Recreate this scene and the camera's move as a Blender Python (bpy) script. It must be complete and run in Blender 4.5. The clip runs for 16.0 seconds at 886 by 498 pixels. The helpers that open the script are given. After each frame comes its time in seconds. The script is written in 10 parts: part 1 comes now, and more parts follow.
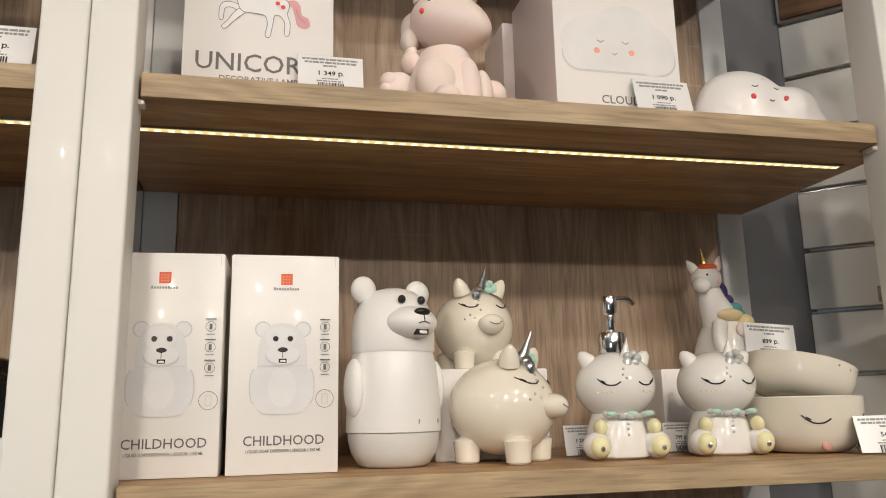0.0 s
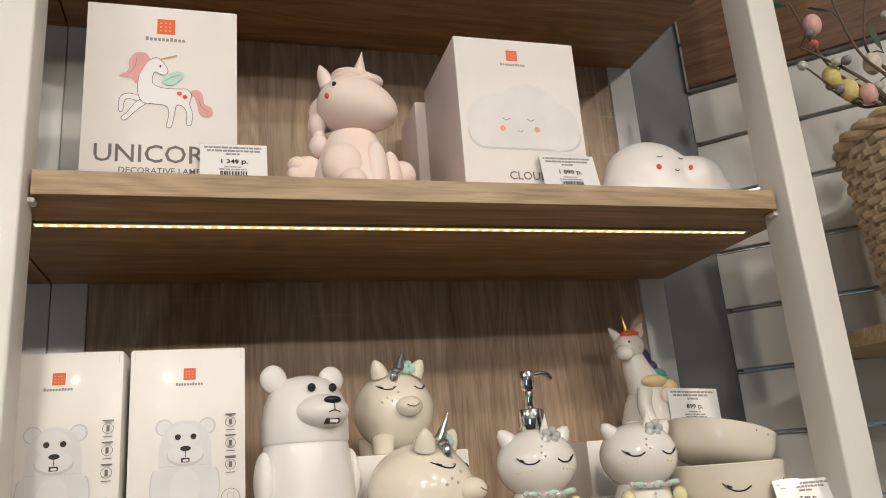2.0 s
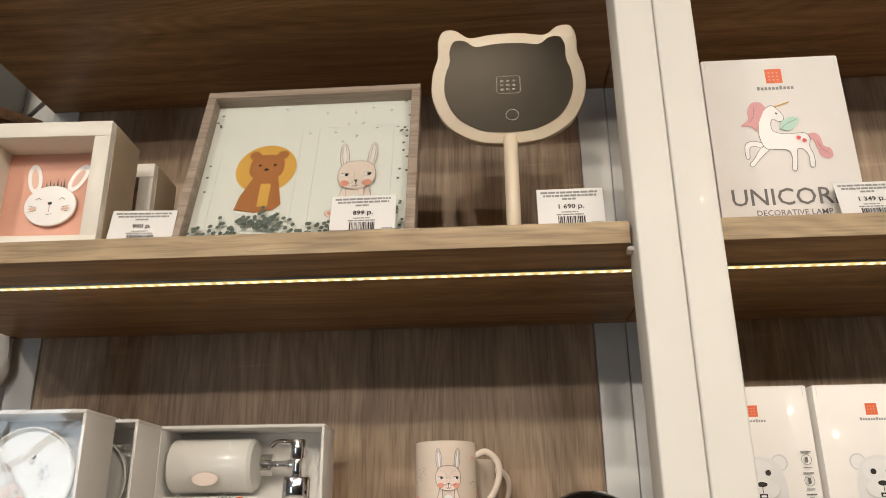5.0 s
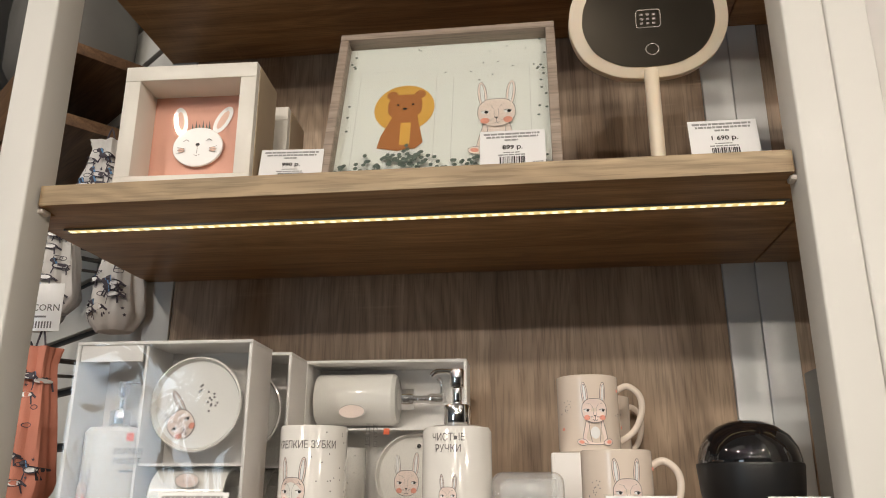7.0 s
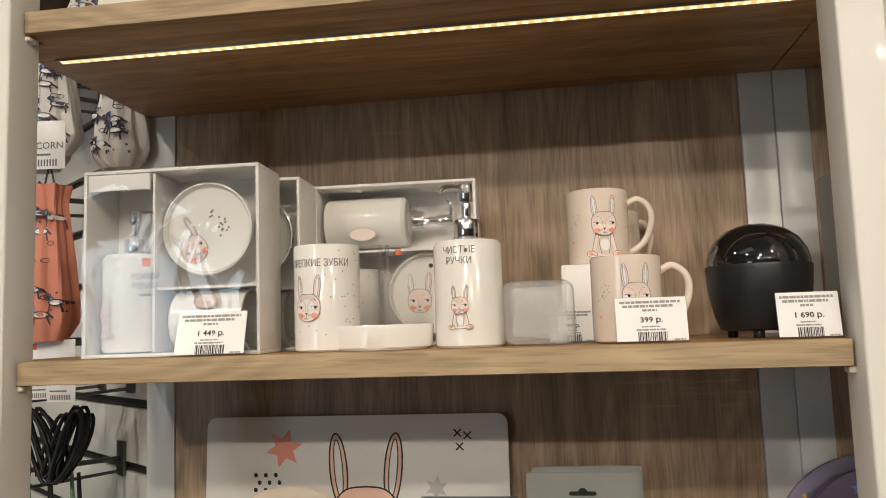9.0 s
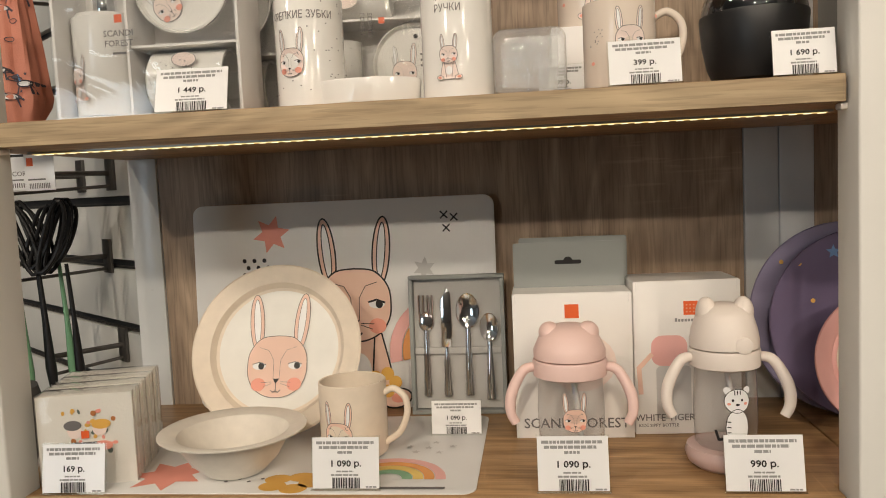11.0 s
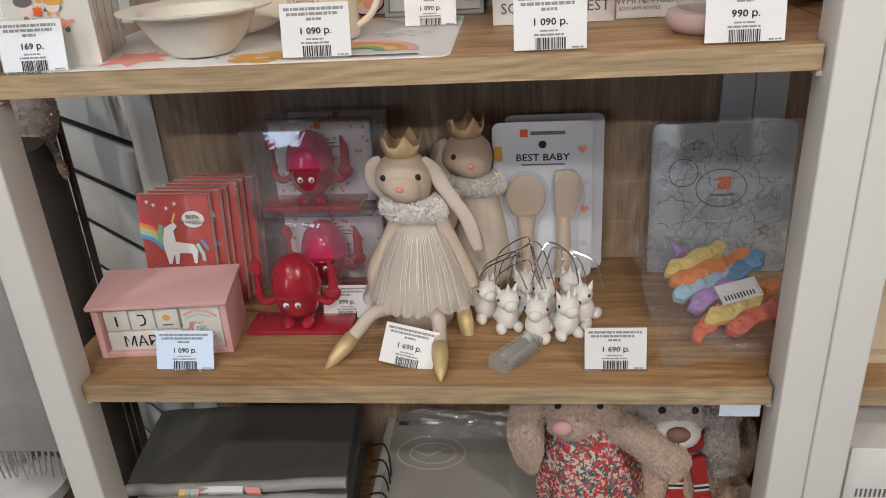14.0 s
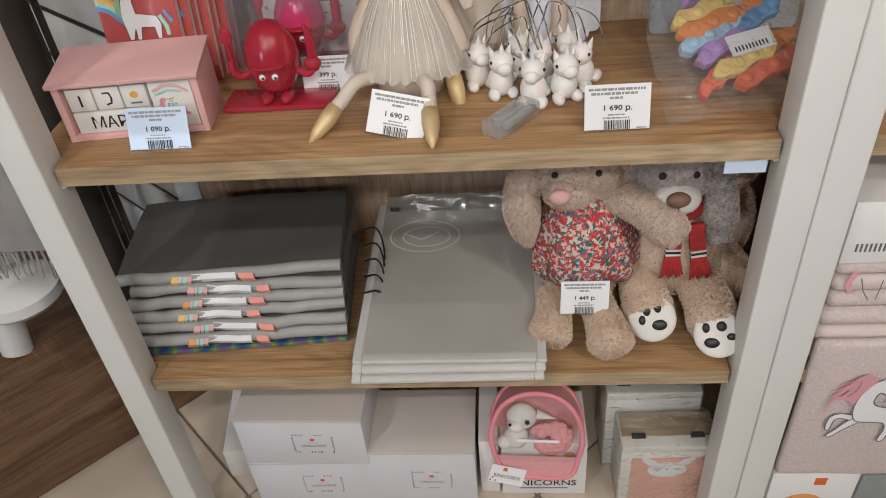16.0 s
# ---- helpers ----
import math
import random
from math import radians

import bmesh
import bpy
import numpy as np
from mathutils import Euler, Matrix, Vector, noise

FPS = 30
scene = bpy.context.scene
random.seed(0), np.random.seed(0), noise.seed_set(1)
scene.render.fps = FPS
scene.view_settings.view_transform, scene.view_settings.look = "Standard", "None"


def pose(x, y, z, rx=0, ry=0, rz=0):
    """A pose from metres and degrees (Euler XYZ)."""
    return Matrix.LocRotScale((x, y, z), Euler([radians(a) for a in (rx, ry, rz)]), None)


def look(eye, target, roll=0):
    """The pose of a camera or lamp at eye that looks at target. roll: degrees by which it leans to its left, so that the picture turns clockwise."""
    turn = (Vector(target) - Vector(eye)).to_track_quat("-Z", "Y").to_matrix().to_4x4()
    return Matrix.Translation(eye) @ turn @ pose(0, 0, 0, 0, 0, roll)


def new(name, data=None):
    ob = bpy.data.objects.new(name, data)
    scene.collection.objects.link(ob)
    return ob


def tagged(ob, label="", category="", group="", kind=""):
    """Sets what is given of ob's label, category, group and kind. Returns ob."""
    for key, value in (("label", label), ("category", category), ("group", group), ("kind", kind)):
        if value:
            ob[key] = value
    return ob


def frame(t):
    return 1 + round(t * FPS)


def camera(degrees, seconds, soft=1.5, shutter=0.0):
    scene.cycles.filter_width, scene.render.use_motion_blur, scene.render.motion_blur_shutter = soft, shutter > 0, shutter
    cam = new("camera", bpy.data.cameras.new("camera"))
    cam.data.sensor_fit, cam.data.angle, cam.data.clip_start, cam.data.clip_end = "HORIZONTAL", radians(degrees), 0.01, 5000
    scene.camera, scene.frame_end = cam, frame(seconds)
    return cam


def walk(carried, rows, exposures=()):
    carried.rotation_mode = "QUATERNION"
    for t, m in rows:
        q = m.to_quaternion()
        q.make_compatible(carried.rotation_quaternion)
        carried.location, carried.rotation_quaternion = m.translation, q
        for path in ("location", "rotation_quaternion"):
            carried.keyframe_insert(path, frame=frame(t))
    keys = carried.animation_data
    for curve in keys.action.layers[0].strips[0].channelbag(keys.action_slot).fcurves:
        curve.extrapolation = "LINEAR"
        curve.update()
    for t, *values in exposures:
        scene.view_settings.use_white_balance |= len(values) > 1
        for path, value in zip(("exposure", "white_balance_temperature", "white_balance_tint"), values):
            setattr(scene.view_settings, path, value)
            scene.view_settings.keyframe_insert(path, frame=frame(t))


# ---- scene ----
from mathutils.bvhtree import BVHTree

cam = camera(59.8, 16.0, soft=1.0)
EXPOSURES = [(0, -0.28, 6500, 10), (3, -0.30, 6500, 10), (4.5, -0.28, 6850, 10), (5.2, -0.26, 6800, 10), (7.5, -0.32, 6600, 10), (9, -0.25, 6900, 10), (11.5, -0.32, 7050, 10), (12.5, -0.27, 6650, 10), (13.5, -0.22, 6200, 10), (14.5, -0.03, 5900, 10), (16, 0.05, 5950, 10)]
PATH = [
    (0, (0.184, -0.803, 1.71), (0.624, 1.106, 2.111), -1.2),
    (0.5, (0.187, -0.812, 1.728), (0.616, 1.09, 2.175), -1.4),
    (1, (0.205, -0.818, 1.737), (0.646, 1.069, 2.231), -3.3),
    (1.5, (0.229, -0.822, 1.74), (0.706, 1.048, 2.267), -3.8),
    (2, (0.239, -0.816, 1.732), (0.787, 1.027, 2.283), -4.5),
    (2.5, (0.23, -0.814, 1.732), (0.819, 1.019, 2.275), -4.8),
    (3, (0.181, -0.799, 1.732), (0.507, 1.096, 2.28), -3.1),
    (3.5, (0.1, -0.798, 1.737), (0.171, 1.121, 2.296), -2.0),
    (4, (-0.024, -0.796, 1.74), (-0.054, 1.11, 2.343), -1.8),
    (4.5, (-0.138, -0.809, 1.738), (-0.218, 1.082, 2.384), -1.3),
    (5, (-0.206, -0.826, 1.74), (-0.332, 1.055, 2.408), -0.6),
    (5.2, (-0.233, -0.834, 1.737), (-0.385, 1.043, 2.411), -0.3),
    (7.3, (-0.339, -0.832, 1.698), (-0.587, 1.077, 2.24), -0.1),
    (7.5, (-0.338, -0.83, 1.697), (-0.595, 1.088, 2.203), -0.2),
    (8, (-0.338, -0.817, 1.688), (-0.607, 1.121, 2.103), -0.4),
    (8.5, (-0.341, -0.809, 1.68), (-0.617, 1.149, 1.979), -0.9),
    (9, (-0.337, -0.813, 1.667), (-0.618, 1.157, 1.868), -1.9),
    (9.2, (-0.33, -0.813, 1.659), (-0.621, 1.16, 1.821), -2.2),
    (11.3, (-0.359, -0.796, 1.53), (-0.591, 1.177, 1.305), -2.7),
    (11.5, (-0.355, -0.788, 1.518), (-0.595, 1.179, 1.246), -2.6),
    (12, (-0.357, -0.796, 1.497), (-0.592, 1.153, 1.115), -2.7),
    (12.5, (-0.357, -0.802, 1.459), (-0.587, 1.12, 0.953), -2.9),
    (13, (-0.361, -0.808, 1.427), (-0.574, 1.079, 0.8), -2.8),
    (13.5, (-0.361, -0.815, 1.402), (-0.564, 1.031, 0.659), -3.1),
    (14, (-0.36, -0.82, 1.378), (-0.556, 0.982, 0.532), -3.5),
    (14.5, (-0.359, -0.82, 1.347), (-0.552, 0.917, 0.374), -4.3),
    (15, (-0.355, -0.811, 1.33), (-0.544, 0.875, 0.271), -5.0),
    (15.5, (-0.361, -0.807, 1.317), (-0.541, 0.83, 0.182), -5.4),
    (16, (-0.372, -0.804, 1.293), (-0.546, 0.75, 0.046), -5.7),
]
walk(cam, [(t, look(eye, target, roll)) for t, eye, target, roll in PATH], EXPOSURES)

# ---- light ----
scene.view_settings.exposure = 0.0
world = bpy.data.worlds.new("world")
world.use_nodes = True
world.node_tree.nodes["Background"].inputs[0].default_value = (0.9, 0.95, 1.0, 1)
world.node_tree.nodes["Background"].inputs[1].default_value = 0.012
scene.world = world


def ceiling_spot(x, y, z, target, watts, size, color=(1.0, 0.90, 0.785), spread=110):
    """A round downlight in the shop ceiling, aimed at the shelves."""
    data = bpy.data.lights.new("ceiling_spot", "AREA")
    data.shape, data.size, data.energy, data.color, data.spread = "DISK", size, watts, color, radians(spread)
    ob = new("ceiling_spot", data)
    ob.matrix_world = look((x, y, z), target)
    return ob


ceiling_spot(-1.9, -2.3, 3.38, (-0.5, 0.2, 1.2), 9.0, 0.10)
ceiling_spot(0.9, -2.3, 3.38, (0.2, 0.2, 1.4), 7.2, 0.10)
ceiling_spot(-0.5, -3.4, 3.38, (-0.2, 0.2, 1.4), 14.5, 0.12)
ceiling_spot(2.2, -3.2, 3.38, (1.0, 0.2, 1.7), 16.0, 0.12)
ceiling_spot(-1.2, -5.2, 3.38, (-0.5, 0.3, 1.60), 3.0, 0.14, spread=40)
ceiling_spot(1.0, -5.2, 3.38, (0.4, 0.3, 1.62), 3.0, 0.14, spread=40)
ceiling_spot(-2.6, -0.9, 3.38, (-1.9, 0.3, 0.6), 6.0, 0.12)

# Unseen cool area lamp, assumed from bluish reflections; also fills the back panels
front = bpy.data.lights.new("cool_front_fill", "AREA")
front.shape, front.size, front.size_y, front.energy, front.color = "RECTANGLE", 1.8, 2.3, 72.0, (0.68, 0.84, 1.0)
new("cool_front_fill", front).matrix_world = look((-4.8, -7.93, 1.75), (-4.8, 0.0, 1.75))

# Unseen broad fill lamps over the aisle, added to lift shade and mirror reflections
for px, py, pw in ((-1.6, -1.6, 2.2), (1.4, -1.6, 2.2), (0.0, -5.6, 6.0), (-0.5, -7.3, 9.0)):
    panel = bpy.data.lights.new("ambient_fill", "AREA")
    panel.shape, panel.size, panel.size_y, panel.energy, panel.color = "RECTANGLE", 1.6, 0.7, pw, (1.0, 0.93, 0.86)
    new("ambient_fill", panel).matrix_world = pose(px, py, 3.4)

# ---- materials ----
MATS = {}


def base_nodes(name):
    m = bpy.data.materials.new(name)
    m.use_nodes = True
    n, l = m.node_tree.nodes, m.node_tree.links
    b = n["Principled BSDF"]
    co = n.new("ShaderNodeTexCoord")
    return m, n, l, b, co


def mat(name, rgb, rough=0.5, metal=0.0, var=0.06, scale=14.0, bump=0.05, bscale=180.0, coat=0.0, trans=0.0, sss=0.0, alpha=1.0, ior=1.45, emit=0.0):
    """A plain surface with soft uneven colour, uneven gloss and fine relief."""
    if name in MATS:
        return MATS[name]
    m, n, l, b, co = base_nodes(name)
    no = n.new("ShaderNodeTexNoise")
    no.inputs["Scale"].default_value, no.inputs["Detail"].default_value = scale, 5
    l.new(co.outputs["Object"], no.inputs["Vector"])
    ramp = n.new("ShaderNodeValToRGB")
    ramp.color_ramp.elements[0].position, ramp.color_ramp.elements[1].position = 0.3, 0.7
    ramp.color_ramp.elements[0].color = (*[c * (1 - var) for c in rgb], 1)
    ramp.color_ramp.elements[1].color = (*[min(1, c * (1 + var)) for c in rgb], 1)
    l.new(no.outputs["Fac"], ramp.inputs["Fac"])
    l.new(ramp.outputs["Color"], b.inputs["Base Color"])
    mr = n.new("ShaderNodeMapRange")
    mr.inputs["To Min"].default_value, mr.inputs["To Max"].default_value = max(0, rough - 0.06), min(1, rough + 0.06)
    l.new(no.outputs["Fac"], mr.inputs["Value"])
    l.new(mr.outputs["Result"], b.inputs["Roughness"])
    if bump:
        nb = n.new("ShaderNodeTexNoise")
        nb.inputs["Scale"].default_value, nb.inputs["Detail"].default_value = bscale, 3
        l.new(co.outputs["Object"], nb.inputs["Vector"])
        bu = n.new("ShaderNodeBump")
        bu.inputs["Strength"].default_value, bu.inputs["Distance"].default_value = bump, 0.002
        l.new(nb.outputs["Fac"], bu.inputs["Height"])
        l.new(bu.outputs["Normal"], b.inputs["Normal"])
    b.inputs["Metallic"].default_value = metal
    b.inputs["Coat Weight"].default_value = coat
    b.inputs["Transmission Weight"].default_value = trans
    b.inputs["Subsurface Weight"].default_value = sss
    b.inputs["Subsurface Radius"].default_value = (0.02, 0.012, 0.008)
    b.inputs["Alpha"].default_value = alpha
    b.inputs["IOR"].default_value = ior
    if emit:
        b.inputs["Emission Color"].default_value = (*rgb, 1)
        b.inputs["Emission Strength"].default_value = emit
    MATS[name] = m
    return m


def wood(name, dark, light, axis="X", rough=0.5, knots=0.5):
    """Oak decor: long streaks along one axis, fine pores and cross marks."""
    m, n, l, b, co = base_nodes(name)
    mp = n.new("ShaderNodeMapping")
    mp.inputs["Scale"].default_value = {"X": (2.6, 44, 44), "Y": (44, 2.6, 44), "Z": (44, 44, 2.6)}[axis]
    l.new(co.outputs["Object"], mp.inputs["Vector"])
    big = n.new("ShaderNodeTexNoise")
    big.inputs["Scale"].default_value, big.inputs["Detail"].default_value, big.inputs["Distortion"].default_value = 1.0, 6, 0.7
    l.new(mp.outputs["Vector"], big.inputs["Vector"])
    mp2 = n.new("ShaderNodeMapping")
    mp2.inputs["Scale"].default_value = {"X": (16, 330, 330), "Y": (330, 16, 330), "Z": (330, 330, 16)}[axis]
    l.new(co.outputs["Object"], mp2.inputs["Vector"])
    fine = n.new("ShaderNodeTexNoise")
    fine.inputs["Scale"].default_value, fine.inputs["Detail"].default_value = 1.0, 3
    l.new(mp2.outputs["Vector"], fine.inputs["Vector"])
    mp3 = n.new("ShaderNodeMapping")
    mp3.inputs["Scale"].default_value = {"X": (150, 9, 9), "Y": (9, 150, 9), "Z": (9, 9, 150)}[axis]
    l.new(co.outputs["Object"], mp3.inputs["Vector"])
    cross = n.new("ShaderNodeTexNoise")
    cross.inputs["Scale"].default_value, cross.inputs["Detail"].default_value = 1.0, 2
    l.new(mp3.outputs["Vector"], cross.inputs["Vector"])
    mp4 = n.new("ShaderNodeTexNoise")
    mp4.inputs["Scale"].default_value = 2.3
    l.new(co.outputs["Object"], mp4.inputs["Vector"])
    ramp = n.new("ShaderNodeValToRGB")
    ramp.color_ramp.elements[0].position, ramp.color_ramp.elements[1].position = 0.24, 0.72
    ramp.color_ramp.elements[0].color, ramp.color_ramp.elements[1].color = (*dark, 1), (*light, 1)
    l.new(big.outputs["Fac"], ramp.inputs["Fac"])
    pr = n.new("ShaderNodeMapRange")
    pr.inputs["From Min"].default_value, pr.inputs["From Max"].default_value = 0.38, 0.5
    pr.inputs["To Min"].default_value, pr.inputs["To Max"].default_value = 0.72, 1.0
    l.new(fine.outputs["Fac"], pr.inputs["Value"])
    mx = n.new("ShaderNodeMix")
    mx.data_type, mx.blend_type = "RGBA", "MULTIPLY"
    mx.inputs["Factor"].default_value = 0.75
    l.new(ramp.outputs["Color"], mx.inputs["A"])
    l.new(pr.outputs["Result"], mx.inputs["B"])
    cr = n.new("ShaderNodeMapRange")
    cr.inputs["From Min"].default_value, cr.inputs["From Max"].default_value = 0.60, 0.72
    cr.inputs["To Min"].default_value, cr.inputs["To Max"].default_value = 0.0, knots
    l.new(cross.outputs["Fac"], cr.inputs["Value"])
    mul = n.new("ShaderNodeMath")
    mul.operation = "MULTIPLY"
    l.new(cr.outputs["Result"], mul.inputs[0])
    mk = n.new("ShaderNodeMapRange")
    mk.inputs["From Min"].default_value, mk.inputs["From Max"].default_value = 0.54, 0.66
    l.new(mp4.outputs["Fac"], mk.inputs["Value"])
    l.new(mk.outputs["Result"], mul.inputs[1])
    # growth rings: stretched bands bent into long arches
    mp5 = n.new("ShaderNodeMapping")
    mp5.inputs["Scale"].default_value = {"X": (1.1, 6, 6), "Y": (6, 1.1, 6), "Z": (6, 6, 1.1)}[axis]
    l.new(co.outputs["Object"], mp5.inputs["Vector"])
    arch, bend, ring = n.new("ShaderNodeTexNoise"), n.new("ShaderNodeMath"), n.new("ShaderNodeMath")
    arch.inputs["Scale"].default_value, arch.inputs["Detail"].default_value = 1.0, 2
    l.new(mp5.outputs["Vector"], arch.inputs["Vector"])
    bend.operation, ring.operation = "MULTIPLY", "PINGPONG"
    bend.inputs[1].default_value, ring.inputs[1].default_value = 46.0, 1.0
    l.new(arch.outputs["Fac"], bend.inputs[0])
    l.new(bend.outputs[0], ring.inputs[0])
    rr_ = n.new("ShaderNodeMapRange")
    rr_.inputs["To Min"].default_value, rr_.inputs["To Max"].default_value = 0.80, 1.06
    l.new(ring.outputs[0], rr_.inputs["Value"])
    mx3 = n.new("ShaderNodeMix")
    mx3.data_type, mx3.blend_type = "RGBA", "MULTIPLY"
    mx3.inputs["Factor"].default_value = 0.8
    l.new(mx.outputs["Result"], mx3.inputs["A"])
    l.new(rr_.outputs["Result"], mx3.inputs["B"])
    mx2 = n.new("ShaderNodeMix")
    mx2.data_type = "RGBA"
    mx2.inputs["B"].default_value = (*[min(1, c * 1.35) for c in light], 1)
    l.new(mul.outputs["Value"], mx2.inputs["Factor"])
    l.new(mx3.outputs["Result"], mx2.inputs["A"])
    l.new(mx2.outputs["Result"], b.inputs["Base Color"])
    b.inputs["Roughness"].default_value = rough
    b.inputs["Specular IOR Level"].default_value = 0.28
    bu = n.new("ShaderNodeBump")
    bu.inputs["Strength"].default_value, bu.inputs["Distance"].default_value = 0.25, 0.001
    l.new(fine.outputs["Fac"], bu.inputs["Height"])
    l.new(bu.outputs["Normal"], b.inputs["Normal"])
    MATS[name] = m
    return m


OAK = wood("oak_shelf", (0.27, 0.148, 0.064), (0.53, 0.330, 0.165), "X", 0.40, 0.25)
OAK_EDGE = wood("oak_edge", (0.36, 0.25, 0.145), (0.56, 0.43, 0.27), "X", 0.45, 0.1)
OAK_BACK = wood("oak_back", (0.28, 0.198, 0.138), (0.50, 0.372, 0.262), "Z", 0.42, 0.45)
OAK_DARK = wood("oak_podium", (0.115, 0.062, 0.036), (0.25, 0.145, 0.08), "X", 0.4)
POST = mat("post_enamel", (0.77, 0.76, 0.72), 0.5, var=0.03, scale=5, bump=0.02, bscale=60, coat=0.05)
BACKPOST = mat("back_post_enamel", (0.66, 0.68, 0.68), 0.3, var=0.03, coat=0.2)
SLAT = mat("slat_board", (0.74, 0.74, 0.71), 0.35, var=0.03, scale=3)
GROOVE = mat("groove_metal", (0.42, 0.43, 0.43), 0.35, 0.7)
GREYWALL = mat("grey_panel", (0.13, 0.135, 0.145), 0.5, var=0.08)
HOOKM = mat("hook_metal", (0.16, 0.15, 0.14), 0.35, 0.7)
DARKMETAL = mat("dark_metal", (0.10, 0.10, 0.105), 0.4, 0.6)
TILE = mat("floor_tile", (0.55, 0.47, 0.37), 0.3, var=0.1, scale=5, bump=0.04, coat=0.3)
GROUT = mat("grout", (0.22, 0.19, 0.16), 0.9)
# Tone of the unseen walls, set to limit the light they bounce.
PLASTER = mat("wall_plaster", (0.48, 0.46, 0.43), 0.8, var=0.04, scale=2)
CEIL = mat("ceiling_board", (0.55, 0.54, 0.52), 0.85, var=0.04, scale=2)
WHITE = mat("white_card", (0.82, 0.80, 0.78), 0.6, var=0.02, bump=0.03, bscale=120)
GLOSSCARD = mat("gloss_card", (0.83, 0.81, 0.78), 0.36, var=0.015, bump=0.02, bscale=25, coat=0.2)
PINKCARD = mat("pale_pink_card", (0.80, 0.70, 0.68), 0.4, var=0.02)
CERAMIC = mat("cream_ceramic", (0.83, 0.775, 0.66), 0.14, var=0.03, scale=9, bump=0.02, bscale=40, coat=0.6)
WHITECER = mat("white_ceramic", (0.83, 0.81, 0.77), 0.15, var=0.02, bump=0.02, bscale=40, coat=0.6)
WHITEPLA = mat("white_plastic", (0.82, 0.81, 0.79), 0.3, var=0.015, bump=0.02, coat=0.2)
FROST = mat("frosted_plastic", (0.72, 0.72, 0.70), 0.35, var=0.02, sss=0.2)
PINKVINYL = mat("pink_vinyl", (0.86, 0.735, 0.68), 0.5, var=0.02, bump=0.02, sss=0.25)
CHROME = mat("chrome", (0.78, 0.78, 0.78), 0.09, 1.0, var=0.02, bump=0)
SILVER = mat("silver_paint", (0.55, 0.57, 0.57), 0.2, 0.9)
GOLD = mat("gold_paint", (0.75, 0.50, 0.18), 0.25, 0.9)
BLACK = mat("black_print", (0.015, 0.013, 0.013), 0.4, var=0.1, bump=0)
GREYINK = mat("grey_ink", (0.16, 0.15, 0.15), 0.6, bump=0)
PALEINK = mat("pale_ink", (0.58, 0.57, 0.56), 0.5, bump=0)
FAINT = mat("faint_ink", (0.60, 0.595, 0.585), 0.5, bump=0)
ORANGE = mat("orange_print", (0.78, 0.13, 0.035), 0.4, bump=0)
RED = mat("red_print", (0.72, 0.06, 0.06), 0.4, bump=0)
BLUSH = mat("blush_print", (0.85, 0.36, 0.27), 0.5, bump=0)
SKINPINK = mat("pink_print", (0.84, 0.58, 0.47), 0.5, bump=0)
PALEPINK = mat("pale_pink_print", (0.86, 0.72, 0.66), 0.5, bump=0)
MINT = mat("mint_print", (0.45, 0.70, 0.60), 0.4, bump=0)
YELLOW = mat("pale_yellow_glaze", (0.82, 0.77, 0.46), 0.2, coat=0.5)
BROWN = mat("lion_print", (0.45, 0.17, 0.055), 0.5, bump=0)
MUSTARD = mat("mustard_print", (0.75, 0.42, 0.09), 0.5, bump=0)
LABELW = mat("label_paper", (0.86, 0.86, 0.86), 0.3, var=0.01, coat=0.6)


def film(name, tint, rough=0.06, body=0.0, crinkle=0.0, scale=30.0, ior=1.35, white=(0.8, 0.8, 0.8)):
    """Thin clear plastic: see-through, glossy by Fresnel, with a faint milky body and crinkles."""
    m = bpy.data.materials.new(name)
    m.use_nodes = True
    n, l = m.node_tree.nodes, m.node_tree.links
    n.remove(n["Principled BSDF"])
    tr, gl, di = n.new("ShaderNodeBsdfTransparent"), n.new("ShaderNodeBsdfGlossy"), n.new("ShaderNodeBsdfDiffuse")
    tr.inputs["Color"].default_value = (*tint, 1)
    di.inputs["Color"].default_value = (*white, 1)
    gl.inputs["Roughness"].default_value = rough
    lw, pw, fr = n.new("ShaderNodeLayerWeight"), n.new("ShaderNodeMath"), n.new("ShaderNodeMath")
    lw.inputs["Blend"].default_value = 0.5
    pw.operation, fr.operation = "POWER", "MULTIPLY_ADD"
    pw.inputs[1].default_value = 4.0
    l.new(lw.outputs["Facing"], pw.inputs[0])
    l.new(pw.outputs[0], fr.inputs[0])
    fr.inputs[1].default_value, fr.inputs[2].default_value = 0.8, ((ior - 1) / (ior + 1)) ** 2
    a, b = n.new("ShaderNodeMixShader"), n.new("ShaderNodeMixShader")
    a.inputs[0].default_value = body
    l.new(tr.outputs[0], a.inputs[1])
    l.new(di.outputs[0], a.inputs[2])
    l.new(fr.outputs[0], b.inputs[0])
    l.new(a.outputs[0], b.inputs[1])
    l.new(gl.outputs[0], b.inputs[2])
    l.new(b.outputs[0], n["Material Output"].inputs["Surface"])
    if crinkle:
        co, no, bu = n.new("ShaderNodeTexCoord"), n.new("ShaderNodeTexNoise"), n.new("ShaderNodeBump")
        no.inputs["Scale"].default_value, no.inputs["Detail"].default_value, no.inputs["Distortion"].default_value = scale, 3, 1.2
        bu.inputs["Strength"].default_value, bu.inputs["Distance"].default_value = crinkle, 0.02
        l.new(co.outputs["Object"], no.inputs["Vector"])
        l.new(no.outputs["Fac"], bu.inputs["Height"])
        l.new(bu.outputs["Normal"], gl.inputs["Normal"])
        l.new(bu.outputs["Normal"], lw.inputs["Normal"])
    MATS[name] = m
    return m


